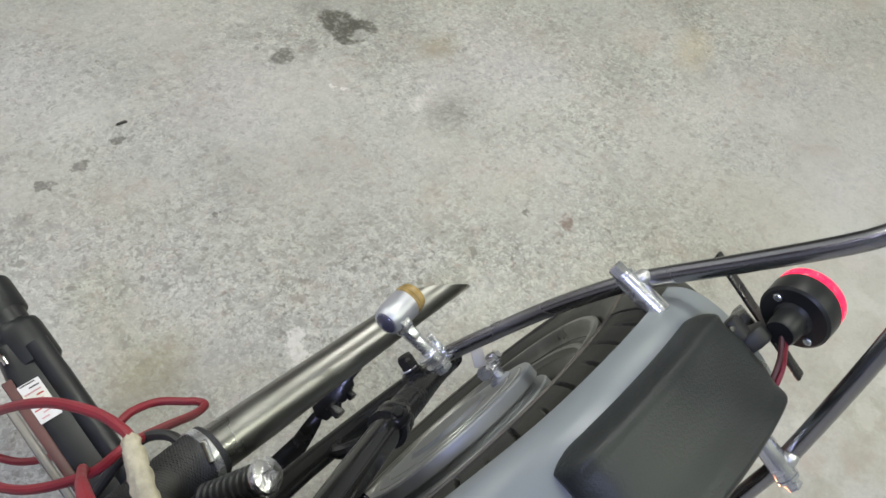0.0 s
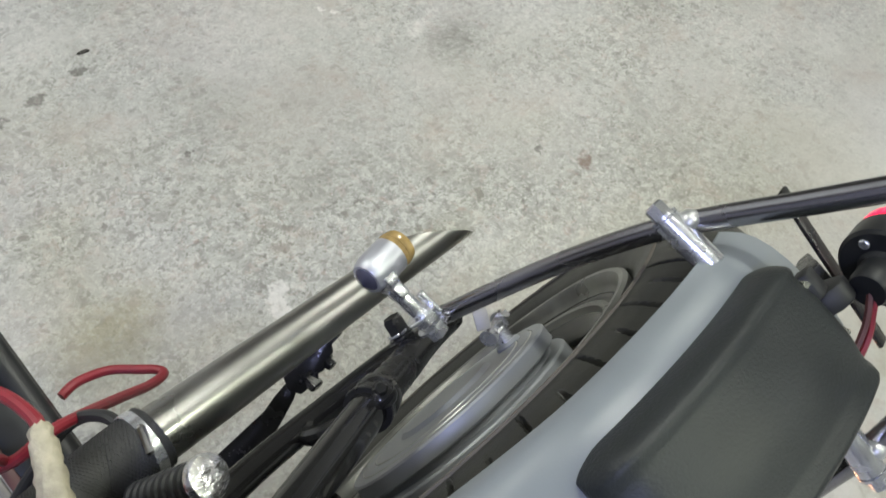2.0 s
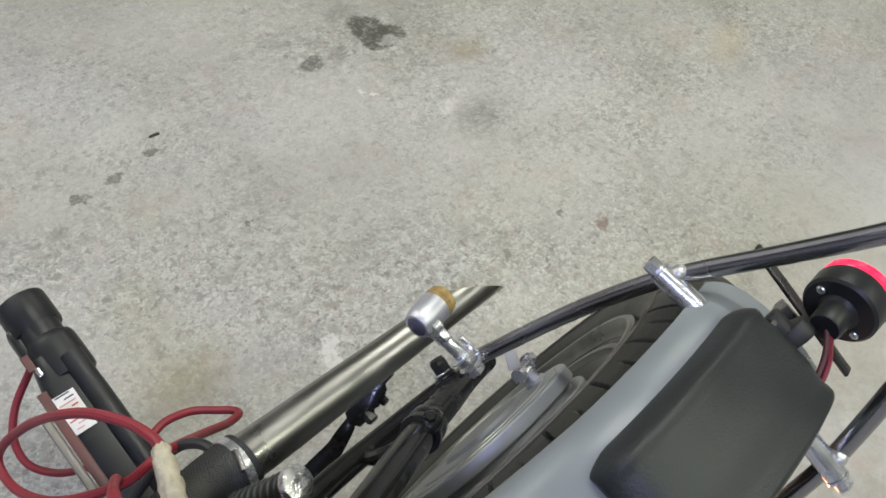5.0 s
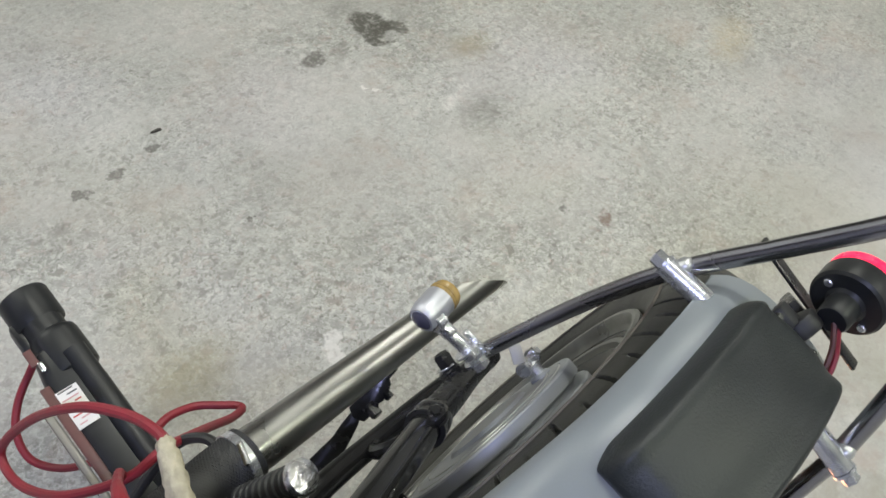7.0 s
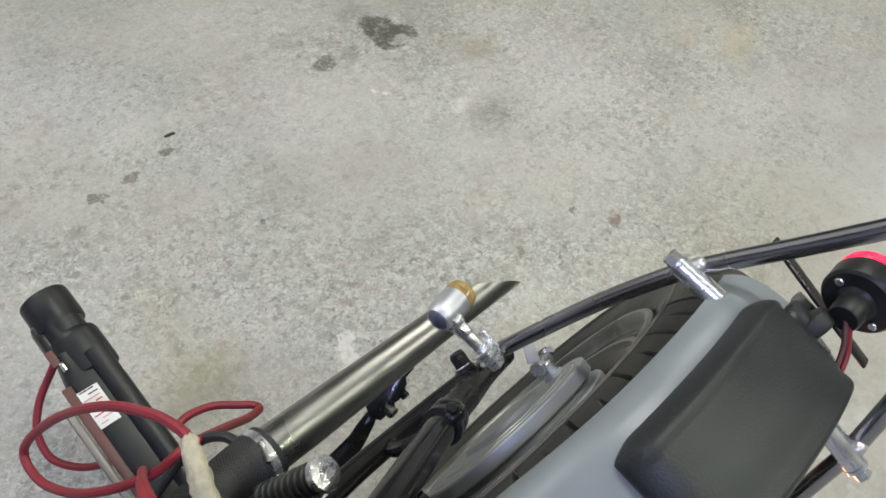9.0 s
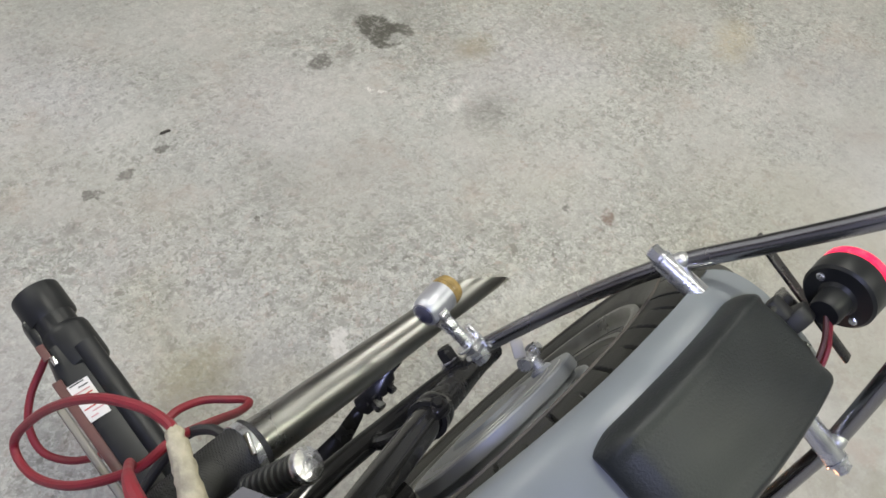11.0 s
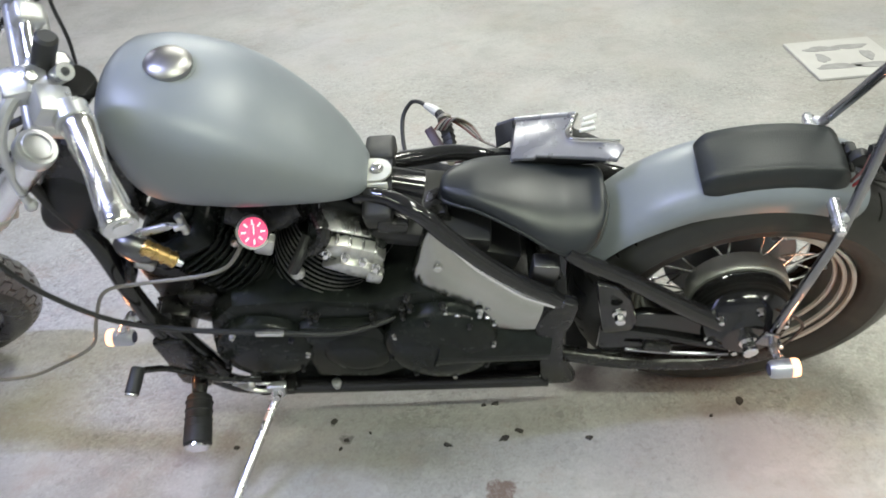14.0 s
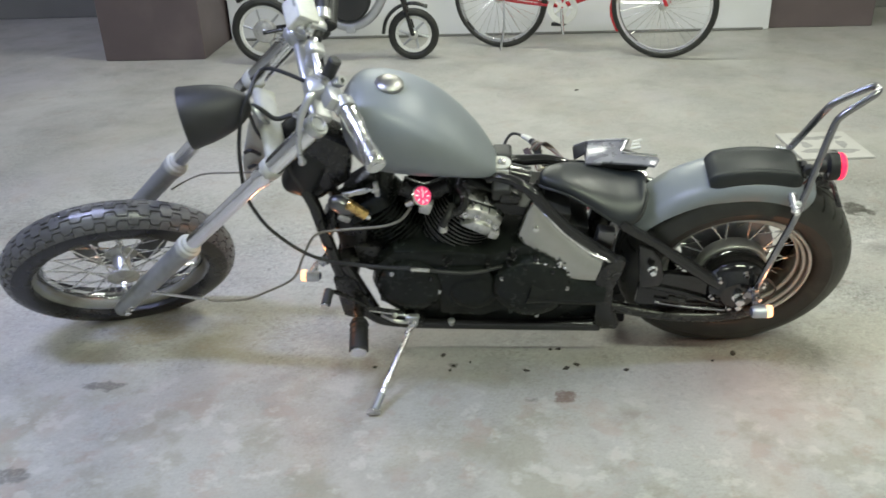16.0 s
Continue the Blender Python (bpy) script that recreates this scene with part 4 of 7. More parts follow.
for s in (-1, 1):
    part("down_tube", sweep([(-1.10, s * 0.03, 0.66), (-1.05, s * 0.055, 0.58), (-1.02, s * 0.09, 0.45), (-0.985, s * 0.112, 0.30), (-0.93, s * 0.12, 0.205), (-0.85, s * 0.12, 0.175), (-0.6, s * 0.12, 0.168), (-0.30, s * 0.12, 0.165)], 0.0175, 12, 6), frame_paint, backbone)
    rail = [(-0.60, -0.035, 0.635), (-0.55, -0.05, 0.642), (-0.50, -0.075, 0.63), (-0.455, -0.092, 0.585), (-0.40, -0.102, 0.525), (-0.345, -0.110, 0.478), (-0.300, -0.116, 0.446), (-0.272, -0.119, 0.420)]
    if s > 0:   # the right rail swings lower and closer in behind the tank
        rail = [(-0.60, 0.03, 0.628), (-0.55, 0.045, 0.624), (-0.50, 0.066, 0.607), (-0.455, 0.090, 0.588), (-0.40, 0.108, 0.556), (-0.345, 0.112, 0.51), (-0.27, 0.112, 0.465), (-0.20, 0.112, 0.44), (-0.12, 0.108, 0.42)]
    part("seat_rail", sweep(rail, 0.0145, 12, 6), frame_paint, backbone)
    if s < 0:
        part("rear_plate", prism([(-0.325, 0.37), (-0.305, 0.415), (-0.275, 0.442), (-0.248, 0.432), (-0.256, 0.385), (-0.273, 0.33), (-0.272, 0.252), (-0.248, 0.178), (-0.252, 0.16), (-0.315, 0.16), (-0.318, 0.26), (-0.324, 0.32)], -0.134, -0.108, 0.008), SATIN, backbone, "curved black frame plate")
    else:
        part("rear_plate", prism([(-0.312, 0.435), (-0.285, 0.452), (-0.25, 0.448), (-0.236, 0.425), (-0.25, 0.37), (-0.268, 0.31), (-0.272, 0.20), (-0.250, 0.16), (-0.335, 0.16), (-0.338, 0.25), (-0.332, 0.34)], s * 0.108, s * 0.134, 0.008), SATIN, backbone)
    part("foot_rest_bracket", prism([(-1.02, 0.36), (-0.96, 0.36), (-0.93, 0.25), (-0.96, 0.19), (-1.01, 0.21)], s * 0.108, s * 0.130, 0.006), SATIN, backbone)
    part("cross_brace", rod((-0.985, s * 0.105, 0.40), (-0.925, s * 0.11, 0.22), 0.0165, 12), frame_paint, backbone)
part("lower_mount", prism([(-0.965, 0.425), (-0.885, 0.425), (-0.895, 0.335), (-0.925, 0.325), (-0.955, 0.345)], -0.07, 0.06, 0.01), SATIN, backbone)
part("engine_mount", prism([(-1.01, 0.52), (-0.95, 0.56), (-0.9, 0.52), (-0.93, 0.42), (-1.0, 0.40)], -0.06, 0.06, 0.01), SATIN, backbone)
tab = [(-0.596, -0.024), (-0.566, -0.024)] + [(-0.566 + 0.024 * math.sin(radians(a)), -0.024 * math.cos(radians(a))) for a in range(15, 180, 15)] + [(-0.566, 0.024), (-0.596, 0.024)]
part("clamp_plate", prism([(u, -v) for u, v in tab], -0.003, 0.003, 0.0015, Matrix.Translation((0, -0.004, 0.657)) @ pose(0, 0, 0, 90, 0, 0)), GUARDGREY, backbone, "pale round-ended tank clamp plate")
part("clamp_bolt", hex_bolt((-0.566, -0.004, 0.659), (-0.566, -0.004, 0.668), 0.0085), POLISHED, backbone)
strap = loft([[Vector((-0.589, v, 0.650 - 5.0 * v * v)), Vector((-0.543, v, 0.650 - 5.0 * v * v)), Vector((-0.543, v, 0.642 - 5.0 * v * v)), Vector((-0.589, v, 0.642 - 5.0 * v * v))] for v in (-0.072, -0.056, -0.040, -0.024, -0.008, 0.008, 0.024, 0.040, 0.056, 0.068)])
part("clamp_band", strap, MATTE, backbone, "black rubber band under the tank clamp")
part("band_end", block((0.050, 0.062, 0.036), pose(-0.566, 0.056, 0.632, -10, 0, 0), 0.008, 3), MATTE, backbone)
part("band_end", block((0.048, 0.040, 0.050), pose(-0.566, -0.056, 0.615, 16, 0, 0), 0.008, 3), MATTE, backbone)
part("clamp_strap", block((0.036, 0.006, 0.022), pose(-0.566, -0.032, 0.645, -8, 0, 0), 0.002), GUARDGREY, backbone)
part("battery_tray", block((0.10, 0.12, 0.08), pose(-0.40, 0, 0.46, 0, 20, 0), 0.01), MATTE, backbone)
# added block so that the gap under the saddle reads dark
part("gap_filler", block((0.20, 0.150, 0.035), pose(-0.490, 0.010, 0.540, 0, 12, 0), 0.008), MATTE, backbone, "added dark block closing the gap under the saddle")
part("mount_block", block((0.05, 0.03, 0.03), pose(-0.545, -0.065, 0.60, 0, 10, 0), 0.006), SATIN, backbone)

# tank
def tank_ring(u):
    top = float(np.interp(u, (-0.945, -0.934, -0.914, -0.89, -0.84, -0.78, -0.72, -0.66, -0.61, -0.59, -0.578), (0.840, 0.876, 0.898, 0.907, 0.903, 0.882, 0.846, 0.787, 0.722, 0.690, 0.668)))
    bot = float(np.interp(u, (-0.945, -0.934, -0.914, -0.88, -0.8, -0.7, -0.62, -0.59, -0.578), (0.775, 0.748, 0.722, 0.702, 0.690, 0.678, 0.656, 0.642, 0.642)))
    half = float(np.interp(u, (-0.945, -0.934, -0.914, -0.89, -0.84, -0.76, -0.7, -0.64, -0.6, -0.586, -0.578), (0.035, 0.068, 0.094, 0.116, 0.127, 0.127, 0.116, 0.092, 0.067, 0.044, 0.03)))
    cw = bot + (top - bot) * 0.42
    ring = []
    for j in range(48):
        a = 2 * math.pi * j / 48
        c, s = math.cos(a), math.sin(a)
        if s > 0:
            k = math.degrees(math.asin(min(s, 1.0))) / 90
            v = half * math.copysign(float(np.interp(k, (0, 0.15, 0.30, 0.43, 0.53, 0.66, 0.80, 0.91, 1), (1, 0.99, 0.955, 0.90, 0.825, 0.68, 0.45, 0.21, 0))), c)
            w = cw + (top - cw) * float(np.interp(k, (0, 0.15, 0.30, 0.43, 0.53, 0.66, 0.80, 0.91, 1), (0, 0.22, 0.44, 0.62, 0.735, 0.845, 0.935, 0.985, 1)))
        else:
            v, w = half * math.copysign(abs(c) ** 0.55, c), cw - (cw - bot) * abs(s) ** 0.75
        ring.append(Vector((u, v, w)))
    return ring


us = [-0.945, -0.941, -0.934, -0.925, -0.914, -0.902] + [-0.89 + 0.02 * i for i in range(15)] + [-0.592, -0.584, -0.578]
tb = loft([tank_ring(u) for u in us])
bmesh.ops.smooth_vert(tb, verts=tb.verts, factor=0.4, use_axis_x=True, use_axis_y=True, use_axis_z=True)
bmesh.ops.smooth_vert(tb, verts=tb.verts, factor=0.4, use_axis_x=True, use_axis_y=True, use_axis_z=True)
tank = part("fuel_tank", tb, PRIMER, bike, "matte grey primer teardrop fuel tank")
cap_m = pose(-0.825, 0, 0.889, 0, 8, 0)
part("filler_cap", lathe([(0.031, 0), (0.034, 0.003), (0.034, 0.010), (0.030, 0.015), (0.018, 0.019), (0.006, 0.0205), (0, 0.021)], cap_m, 40), CAPMETAL, tank, "polished round filler cap")
part("cap_seat", lathe([(0.029, -0.012), (0.037, -0.006), (0.037, 0.001), (0.03, 0.002)], cap_m, 40), PRIMER, tank)
part("tank_tab", prism([(-0.575, 0.655), (-0.55, 0.65), (-0.55, 0.64), (-0.58, 0.635)], -0.02, 0.02, 0.003), SATIN, tank)

# engine
CR = Vector((-0.76, 0, 0.33))
engine = part("crankcase", prism([(-0.90, 0.40), (-0.85, 0.45), (-0.70, 0.455), (-0.60, 0.44), (-0.52, 0.47), (-0.44, 0.46), (-0.37, 0.41), (-0.33, 0.34), (-0.35, 0.22), (-0.43, 0.165), (-0.60, 0.16), (-0.82, 0.175), (-0.905, 0.25), (-0.92, 0.33)], -0.115, 0.11, 0.02), BLACKALLOY, bike, "black V-twin engine")


def cover(cu, cw, r, v0, v1, name="engine_cover"):
    c = part(name, lathe([(r * 1.0, 0), (r, (v0 - v1) * 0.45), (r * 0.95, (v0 - v1) * 0.65), (r * 0.82, (v0 - v1) * 0.86), (r * 0.5, v0 - v1), (0, v0 - v1)], Matrix.Translation((cu, v0, cw)) @ pose(0, 0, 0, 90, 0, 0), 48), BLACKALLOY, engine)
    return c


def case_bolts(cu, cw, r, v, k, off=0):
    for i in range(k):
        a = radians(360 * i / k + off)
        p = Vector((cu + r * math.cos(a), v, cw + r * math.sin(a)))
        part("case_bolt", hex_bolt(p, p + Vector((0, -0.008, 0)), 0.0045), POLISHED if i % 3 == 0 else SATIN, engine)


cover(-0.814, 0.33, 0.090, -0.112, -0.152, "alternator_cover")
case_bolts(-0.814, 0.33, 0.080, -0.143, 9)
cover(-0.645, 0.31, 0.068, -0.112, -0.145, "sprocket_cover")
cover(-0.49, 0.335, 0.105, -0.112, -0.162, "gear_cover")
case_bolts(-0.49, 0.335, 0.094, -0.148, 8, 10)
part("lower_rail_cover", block((0.58, 0.045, 0.014), pose(-0.60, -0.105, 0.170, 0, 0, 0), 0.004), SATIN, engine)
part("lower_casing", prism([(-0.44, 0.34), (-0.31, 0.32), (-0.30, 0.17), (-0.44, 0.165)], -0.10, 0.10, 0.012), BLACKALLOY, engine)
part("side_case", prism([(-0.74, 0.40), (-0.60, 0.40), (-0.55, 0.25), (-0.62, 0.215), (-0.74, 0.225)], -0.135, -0.10, 0.012), BLACKALLOY, engine)
part("drive_casing", sweep([(-0.50, -0.105, 0.34), (-0.42, -0.102, 0.32), (-0.30, -0.10, 0.30)], [0.07, 0.06, 0.05], 20, 4), BLACKALLOY, engine)
part("cover_right", prism([(-0.86, 0.42), (-0.66, 0.44), (-0.48, 0.44), (-0.42, 0.34), (-0.48, 0.23), (-0.8, 0.22), (-0.88, 0.3)], 0.10, 0.16, 0.03), BLACKALLOY, engine)


def cylinder(tilt, name):
    """One finned cylinder with its head, tilted from upright about the crank."""
    m = Matrix.Translation(CR) @ pose(0, 0, 0, 0, tilt, 0)
    c = part(name, block((0.115, 0.13, 0.20), m @ Matrix.Translation((0, 0, 0.17)), 0.03, 3), BLACKALLOY, engine)
    for i in range(14):
        z = 0.080 + 0.0125 * i
        sx = (0.172 if i > 4 else 0.160) * (1.0 if tilt > 0 else 0.86)
        r = sx * 0.55
        fin = part("cooling_fin", lathe([(0.04, -0.0022), (r - 0.002, -0.0016), (r, 0), (r - 0.002, 0.0016), (0.04, 0.0022)], m @ Matrix.Translation((0, 0, z)), 36), BLACKALLOY, c)
        part("fin_edge", lathe([(r - 0.003, -0.0012), (r + 0.0006, -0.0009), (r + 0.0006, 0.0009), (r - 0.003, 0.0012), (r - 0.003, -0.0012)], m @ Matrix.Translation((0, 0, z)), 36), FINGREY if tilt > 0 else BLACKALLOY, fin)
    head = part("cylinder_head", block((0.135, 0.155, 0.05), m @ Matrix.Translation((0, 0, 0.268)), 0.018, 3), BLACKALLOY, c)
    return c, m


rear_cyl, RM = cylinder(30, "rear_cylinder")
front_cyl, FCM = cylinder(-34, "front_cylinder")
for c, m in ((rear_cyl, RM), (front_cyl, FCM)):
    part("rocker_cover", block((0.115, 0.10, 0.035), m @ Matrix.Translation((0, 0.01, 0.305)), 0.014, 3), BLACKALLOY, c)
# bright rocker hardware on the rear head
part("rocker_arm_cover", prism([(-0.045, -0.018), (-0.02, 0.012), (0.02, 0.018), (0.055, 0.010), (0.06, -0.012), (0.02, -0.02)], -0.016, 0.016, 0.006, RM @ pose(0.018, -0.088, 0.240, 6, 0, 0)), CAST, rear_cyl, "bare cast alloy rocker cover")
box = part("rocker_box", prism([(-0.052, -0.022), (-0.046, 0.016), (-0.02, 0.026), (0.03, 0.024), (0.056, 0.008), (0.058, -0.022)], -0.026, 0.024, 0.005, RM @ pose(0.012, -0.066, 0.262, 4, -4, 0)), CAST, rear_cyl, "bare cast alloy rocker box")
for k in range(4):
    part("box_rib", block((0.006, 0.050, 0.010), RM @ pose(-0.022 + 0.022 * k, -0.068, 0.286 + 0.0004 * k, 4, -4, 0), 0.002), POLISHED, box)
part("rocker_lug", block((0.028, 0.022, 0.03), RM @ pose(0.062, -0.098, 0.238, 0, -10, 0), 0.006, 2), CAST, rear_cyl)
part("rocker_plate", prism([(-0.05, -0.003), (-0.044, 0.003), (0.030, 0.003), (0.042, -0.003)], -0.028, 0.026, 0.0015, RM @ pose(-0.012, -0.050, 0.302, 10, -4, 4)), POLISHED, rear_cyl, "bright flat plate over the rocker box")
for x, z in ((-0.03, 0.262), (0.0, 0.268), (0.03, 0.268), (0.055, 0.262)):
    p = RM @ Vector((x, -0.10, z))
    part("cover_bolt", hex_bolt(p, p + Vector((0, -0.012, 0.004)), 0.0055), CHROME, rear_cyl)
for k in range(14):
    a = random.random()
    q = Vector((-0.84 + 0.5 * a, -0.118 - 0.01 * random.random(), 0.40 + 0.05 * random.random()))
    part("case_bolt", hex_bolt(q, q + Vector((0, -0.014, 0.002)), 0.0048), CHROME if k % 7 == 0 else SATIN, engine)
part("regulator", block((0.06, 0.09, 0.085), pose(-0.985, -0.04, 0.345, 0, 12, 0), 0.012, 2), SATIN, engine)
for k in range(6):
    part("regulator_fin", block((0.064, 0.003, 0.08), pose(-0.99, -0.075 + 0.014 * k, 0.345, 0, 12, 0), 0), SATIN, engine)
part("intake_pipe", sweep([(-0.70, -0.02, 0.60), (-0.76, -0.03, 0.585), (-0.82, -0.02, 0.60)], 0.026, 14, 5), SATIN, engine)
part("carburettor", block((0.09, 0.09, 0.08), pose(-0.765, 0.05, 0.58, 0, 0, 0), 0.02, 3), SATIN, engine)
part("vacuum_hose", sweep([(-0.67, -0.05, 0.615), (-0.655, -0.078, 0.60), (-0.67, -0.088, 0.575), (-0.70, -0.085, 0.56)], 0.012, 10, 5), SATIN, engine)
part("valve_cover_knob", rod((-0.715, -0.092, 0.52), (-0.713, -0.107, 0.522), 0.012, 16, 0.003), CAST, engine)
part("plug_cap", sweep([(-0.69, -0.07, 0.575), (-0.70, -0.105, 0.57), (-0.715, -0.112, 0.545)], 0.010, 10, 4), MATTE, engine)
# front head: chrome cover, gold fitting, spark lead
part("front_rocker_cover", ball((-0.965, -0.085, 0.59), 0.03, pose(0, 0, 0, 0, 35, 0), (1.35, 0.8, 0.8), 18), DISCSTEEL, front_cyl)
part("front_rocker_lug", block((0.035, 0.03, 0.022), pose(-0.965, -0.085, 0.555, 0, 30, 0), 0.006, 2), CAST, front_cyl)
gold = part("gold_fitting", rod((-0.952, -0.093, 0.606), (-0.908, -0.096, 0.566), 0.013, 16, 0.003), GOLD, front_cyl, "gold anodised fitting")
for k in range(4):
    q = Vector((-0.948, -0.0935, 0.602)).lerp(Vector((-0.912, -0.0957, 0.57)), k / 3)
    part("fitting_ring", rod(q, q + Vector((0.003, 0, -0.003)), 0.0148, 16), GOLD, gold)
part("fitting_tip", rod((-0.908, -0.096, 0.566), (-0.898, -0.0965, 0.557), 0.008, 12, 0.002), CHROME, gold)
part("lever_bracket", prism([(-0.965, 0.628), (-0.90, 0.645), (-0.885, 0.64), (-0.90, 0.63), (-0.955, 0.615)], -0.085, -0.078, 0.002), LACQUER, front_cyl)
part("petcock", rod((-0.875, -0.08, 0.662), (-0.873, -0.082, 0.62), 0.007, 12, 0.002), CAST, front_cyl)
part("petcock_lever", block((0.02, 0.008, 0.01), pose(-0.875, -0.09, 0.645, 0, 0, 20), 0.002), CAST, front_cyl)
part("horn", lathe([(0.02, 0), (0.042, 0.008), (0.045, 0.014), (0.04, 0.02), (0.015, 0.024), (0, 0.024)], pose(-1.0, -0.06, 0.52, 0, -70, 20), 28), SATIN, engine)

# added chrome beads give the pale glints by the gear cover
for u, v, w in ((-0.455, -0.140, 0.432), (-0.435, -0.138, 0.418), (-0.420, -0.136, 0.402), (-0.448, -0.144, 0.404), (-0.405, -0.134, 0.412), (-0.432, -0.142, 0.388), (-0.395, -0.132, 0.385)):
    part("glint_bead", ball((u, v, w), 0.0042, sx=(1.3, 0.8, 0.8), seg=10), CHROME, engine)

# side cover below the seat rail
up_edge = smooth_line([(-0.480, 0, 0.607), (-0.455, 0, 0.575), (-0.42, 0, 0.53), (-0.37, 0, 0.478), (-0.335, 0, 0.447), (-0.290, 0, 0.418)], 5)
low_edge = smooth_line([(-0.500, 0, 0.575), (-0.516, 0, 0.528), (-0.526, 0, 0.474), (-0.462, 0, 0.410), (-0.398, 0, 0.352), (-0.302, 0, 0.350)], 5)
strips = []
for i, (p, q) in enumerate(zip(up_edge, low_edge)):
    ends = min(1.0, 3.2 * math.sqrt(max(i * (len(up_edge) - 1 - i), 0)) / (len(up_edge) - 1) + 0.25)
    ring = []
    for j in range(11):
        t = j / 10
        x = p.lerp(q, t)
        bulge = 0.014 * ends * (4 * t * (1 - t)) ** 0.5 + 0.004
        ring.append(Vector((x.x, -0.106 - bulge + (x.z - 0.41) * 0.22, x.z)))
    for j in range(4):
        x = q.lerp(p, j / 3)
        ring.append(Vector((x.x, -0.098 + (x.z - 0.41) * 0.22, x.z)))
    strips.append(ring)
cov = loft(strips)
side_cover = part("side_cover", cov, COVERMETAL, bike, "chromed side cover under the seat rail")
for e in side_cover.data.edges:
    e.use_edge_sharp = False
part("cover_trim", sweep([(-0.485, -0.085, 0.60), (-0.455, -0.096, 0.57), (-0.42, -0.106, 0.525), (-0.37, -0.116, 0.478), (-0.335, -0.122, 0.452), (-0.29, -0.126, 0.43)], 0.006, 8, 4), CHROME, side_cover)
part("cover_bolt", hex_bolt((-0.48, -0.093, 0.52), (-0.48, -0.107, 0.52), 0.008), POLISHED, side_cover)
for u, w in ((-0.535, 0.47), (-0.545, 0.445), (-0.515, 0.425)):
    part("linkage_bolt", hex_bolt((u, -0.12, w), (u - 0.004, -0.132, w), 0.006), SATIN, side_cover)

# exhaust on the right
head_pipe = part("exhaust_pipe", sweep([(-0.70, 0.125, 0.520), (-0.66, 0.140, 0.515), (-0.62, 0.150, 0.492), (-0.585, 0.158, 0.462), (-0.55, 0.175, 0.430)], 0.0215, 20, 5), CHROME, bike, "chrome exhaust header, its bend wrapped in black sleeve")
part("pipe_ring", lathe([(0.024, -0.007), (0.028, -0.006), (0.028, 0.006), (0.024, 0.007)], along((-0.640, 0.146, 0.504), (-0.620, 0.150, 0.492)), 30), MATTE, head_pipe)


def braid(pts, r, name, parent, label, turns):
    """A sleeve with crossing woven strands."""
    core = part(name, sweep(pts, r, 26, 6), BRAID, parent, label)
    line = smooth_line(pts, 14)
    k = len(line)
    weave = bmesh.new()
    for way in (1, -1):
        for start in range(30):
            strand = []
            for i in range(k):
                d = (line[min(i + 1, k - 1)] - line[max(i - 1, 0)]).normalized()
                side = d.cross(Vector((0, 0, 1))).normalized()
                top = side.cross(d)
                a = radians(12 * start) + way * turns * 2 * math.pi * i / (k - 1)
                strand.append(line[i] + (side * math.cos(a) + top * math.sin(a)) * (r + 0.0002))
            sweep(strand, 0.00062, 4, curve=False, bm=weave)
    part("weave", weave, MATTE, core)
    return core


braid([(-0.575, 0.162, 0.436), (-0.53, 0.188, 0.424), (-0.47, 0.207, 0.388), (-0.38, 0.224, 0.352), (-0.30, 0.234, 0.334), (-0.24, 0.238, 0.325), (-0.170, 0.239, 0.315)], 0.0285, "heat_sleeve", head_pipe, "black braided heat sleeve", 5.0)
ax0, ax1 = Vector((-0.21, 0.240, 0.319)), Vector((0.205, 0.221, 0.265))
m_ax = along(ax0, ax1)
Lm = (ax1 - ax0).length
rings = []
for zz, rr in ((0.0, 0.022), (0.006, 0.0246), (0.03, 0.0252), (Lm * 0.30, 0.0240), (Lm * 0.55, 0.0218), (Lm * 0.78, 0.0202)):
    rings.append([m_ax @ Vector((rr * math.cos(a), rr * math.sin(a), zz)) for a in (2 * math.pi * j / 40 for j in range(40))])
down = (m_ax.to_3x3().inverted() @ Vector((0.0, 1.0, 0.15))).normalized()
for rr in (0.0200, 0.0188):
    ring = []
    for j in range(40):
        a = 2 * math.pi * j / 40
        d2 = math.cos(a) * down.x + math.sin(a) * down.y
        ring.append(m_ax @ Vector((rr * math.cos(a), rr * math.sin(a), Lm * 0.945 - d2 * 0.042)))
    rings.append(ring)
rings.append([m_ax @ Vector((0.0182 * math.cos(a), 0.0182 * math.sin(a), Lm * 0.5)) for a in (2 * math.pi * j / 40 for j in range(40))])
muffler = part("muffler", loft(rings), MUFFLER, bike, "brushed steel muffler with slash-cut tip, heat stained")
hc = ax0.lerp(ax1, 0.07)
core = [[m_ax @ Vector((0.0180 * math.cos(2 * math.pi * j / 40), 0.0180 * math.sin(2 * math.pi * j / 40), Lm * 0.42)) for j in range(40)],
        [m_ax @ Vector((0.0181 * math.cos(2 * math.pi * j / 40), 0.0181 * math.sin(2 * math.pi * j / 40), Lm * 0.935 - (math.cos(2 * math.pi * j / 40) * down.x + math.sin(2 * math.pi * j / 40) * down.y) * 0.042)) for j in range(40)]]
part("muffler_bore", loft(core, False), MATTE, muffler, "sooty black inside of the pipe")
part("hose_clamp", lathe([(0.0295, -0.005), (0.0308, -0.0045), (0.0308, 0.0045), (0.0295, 0.005), (0.0285, 0)], along(hc, ax1), 48), SIGNAL, muffler)
part("clamp_screw", rod(hc + Vector((-0.004, -0.012, 0.030)), hc + Vector((0.004, 0.012, 0.030)), 0.004, 10, 0.002), CHROME, muffler)
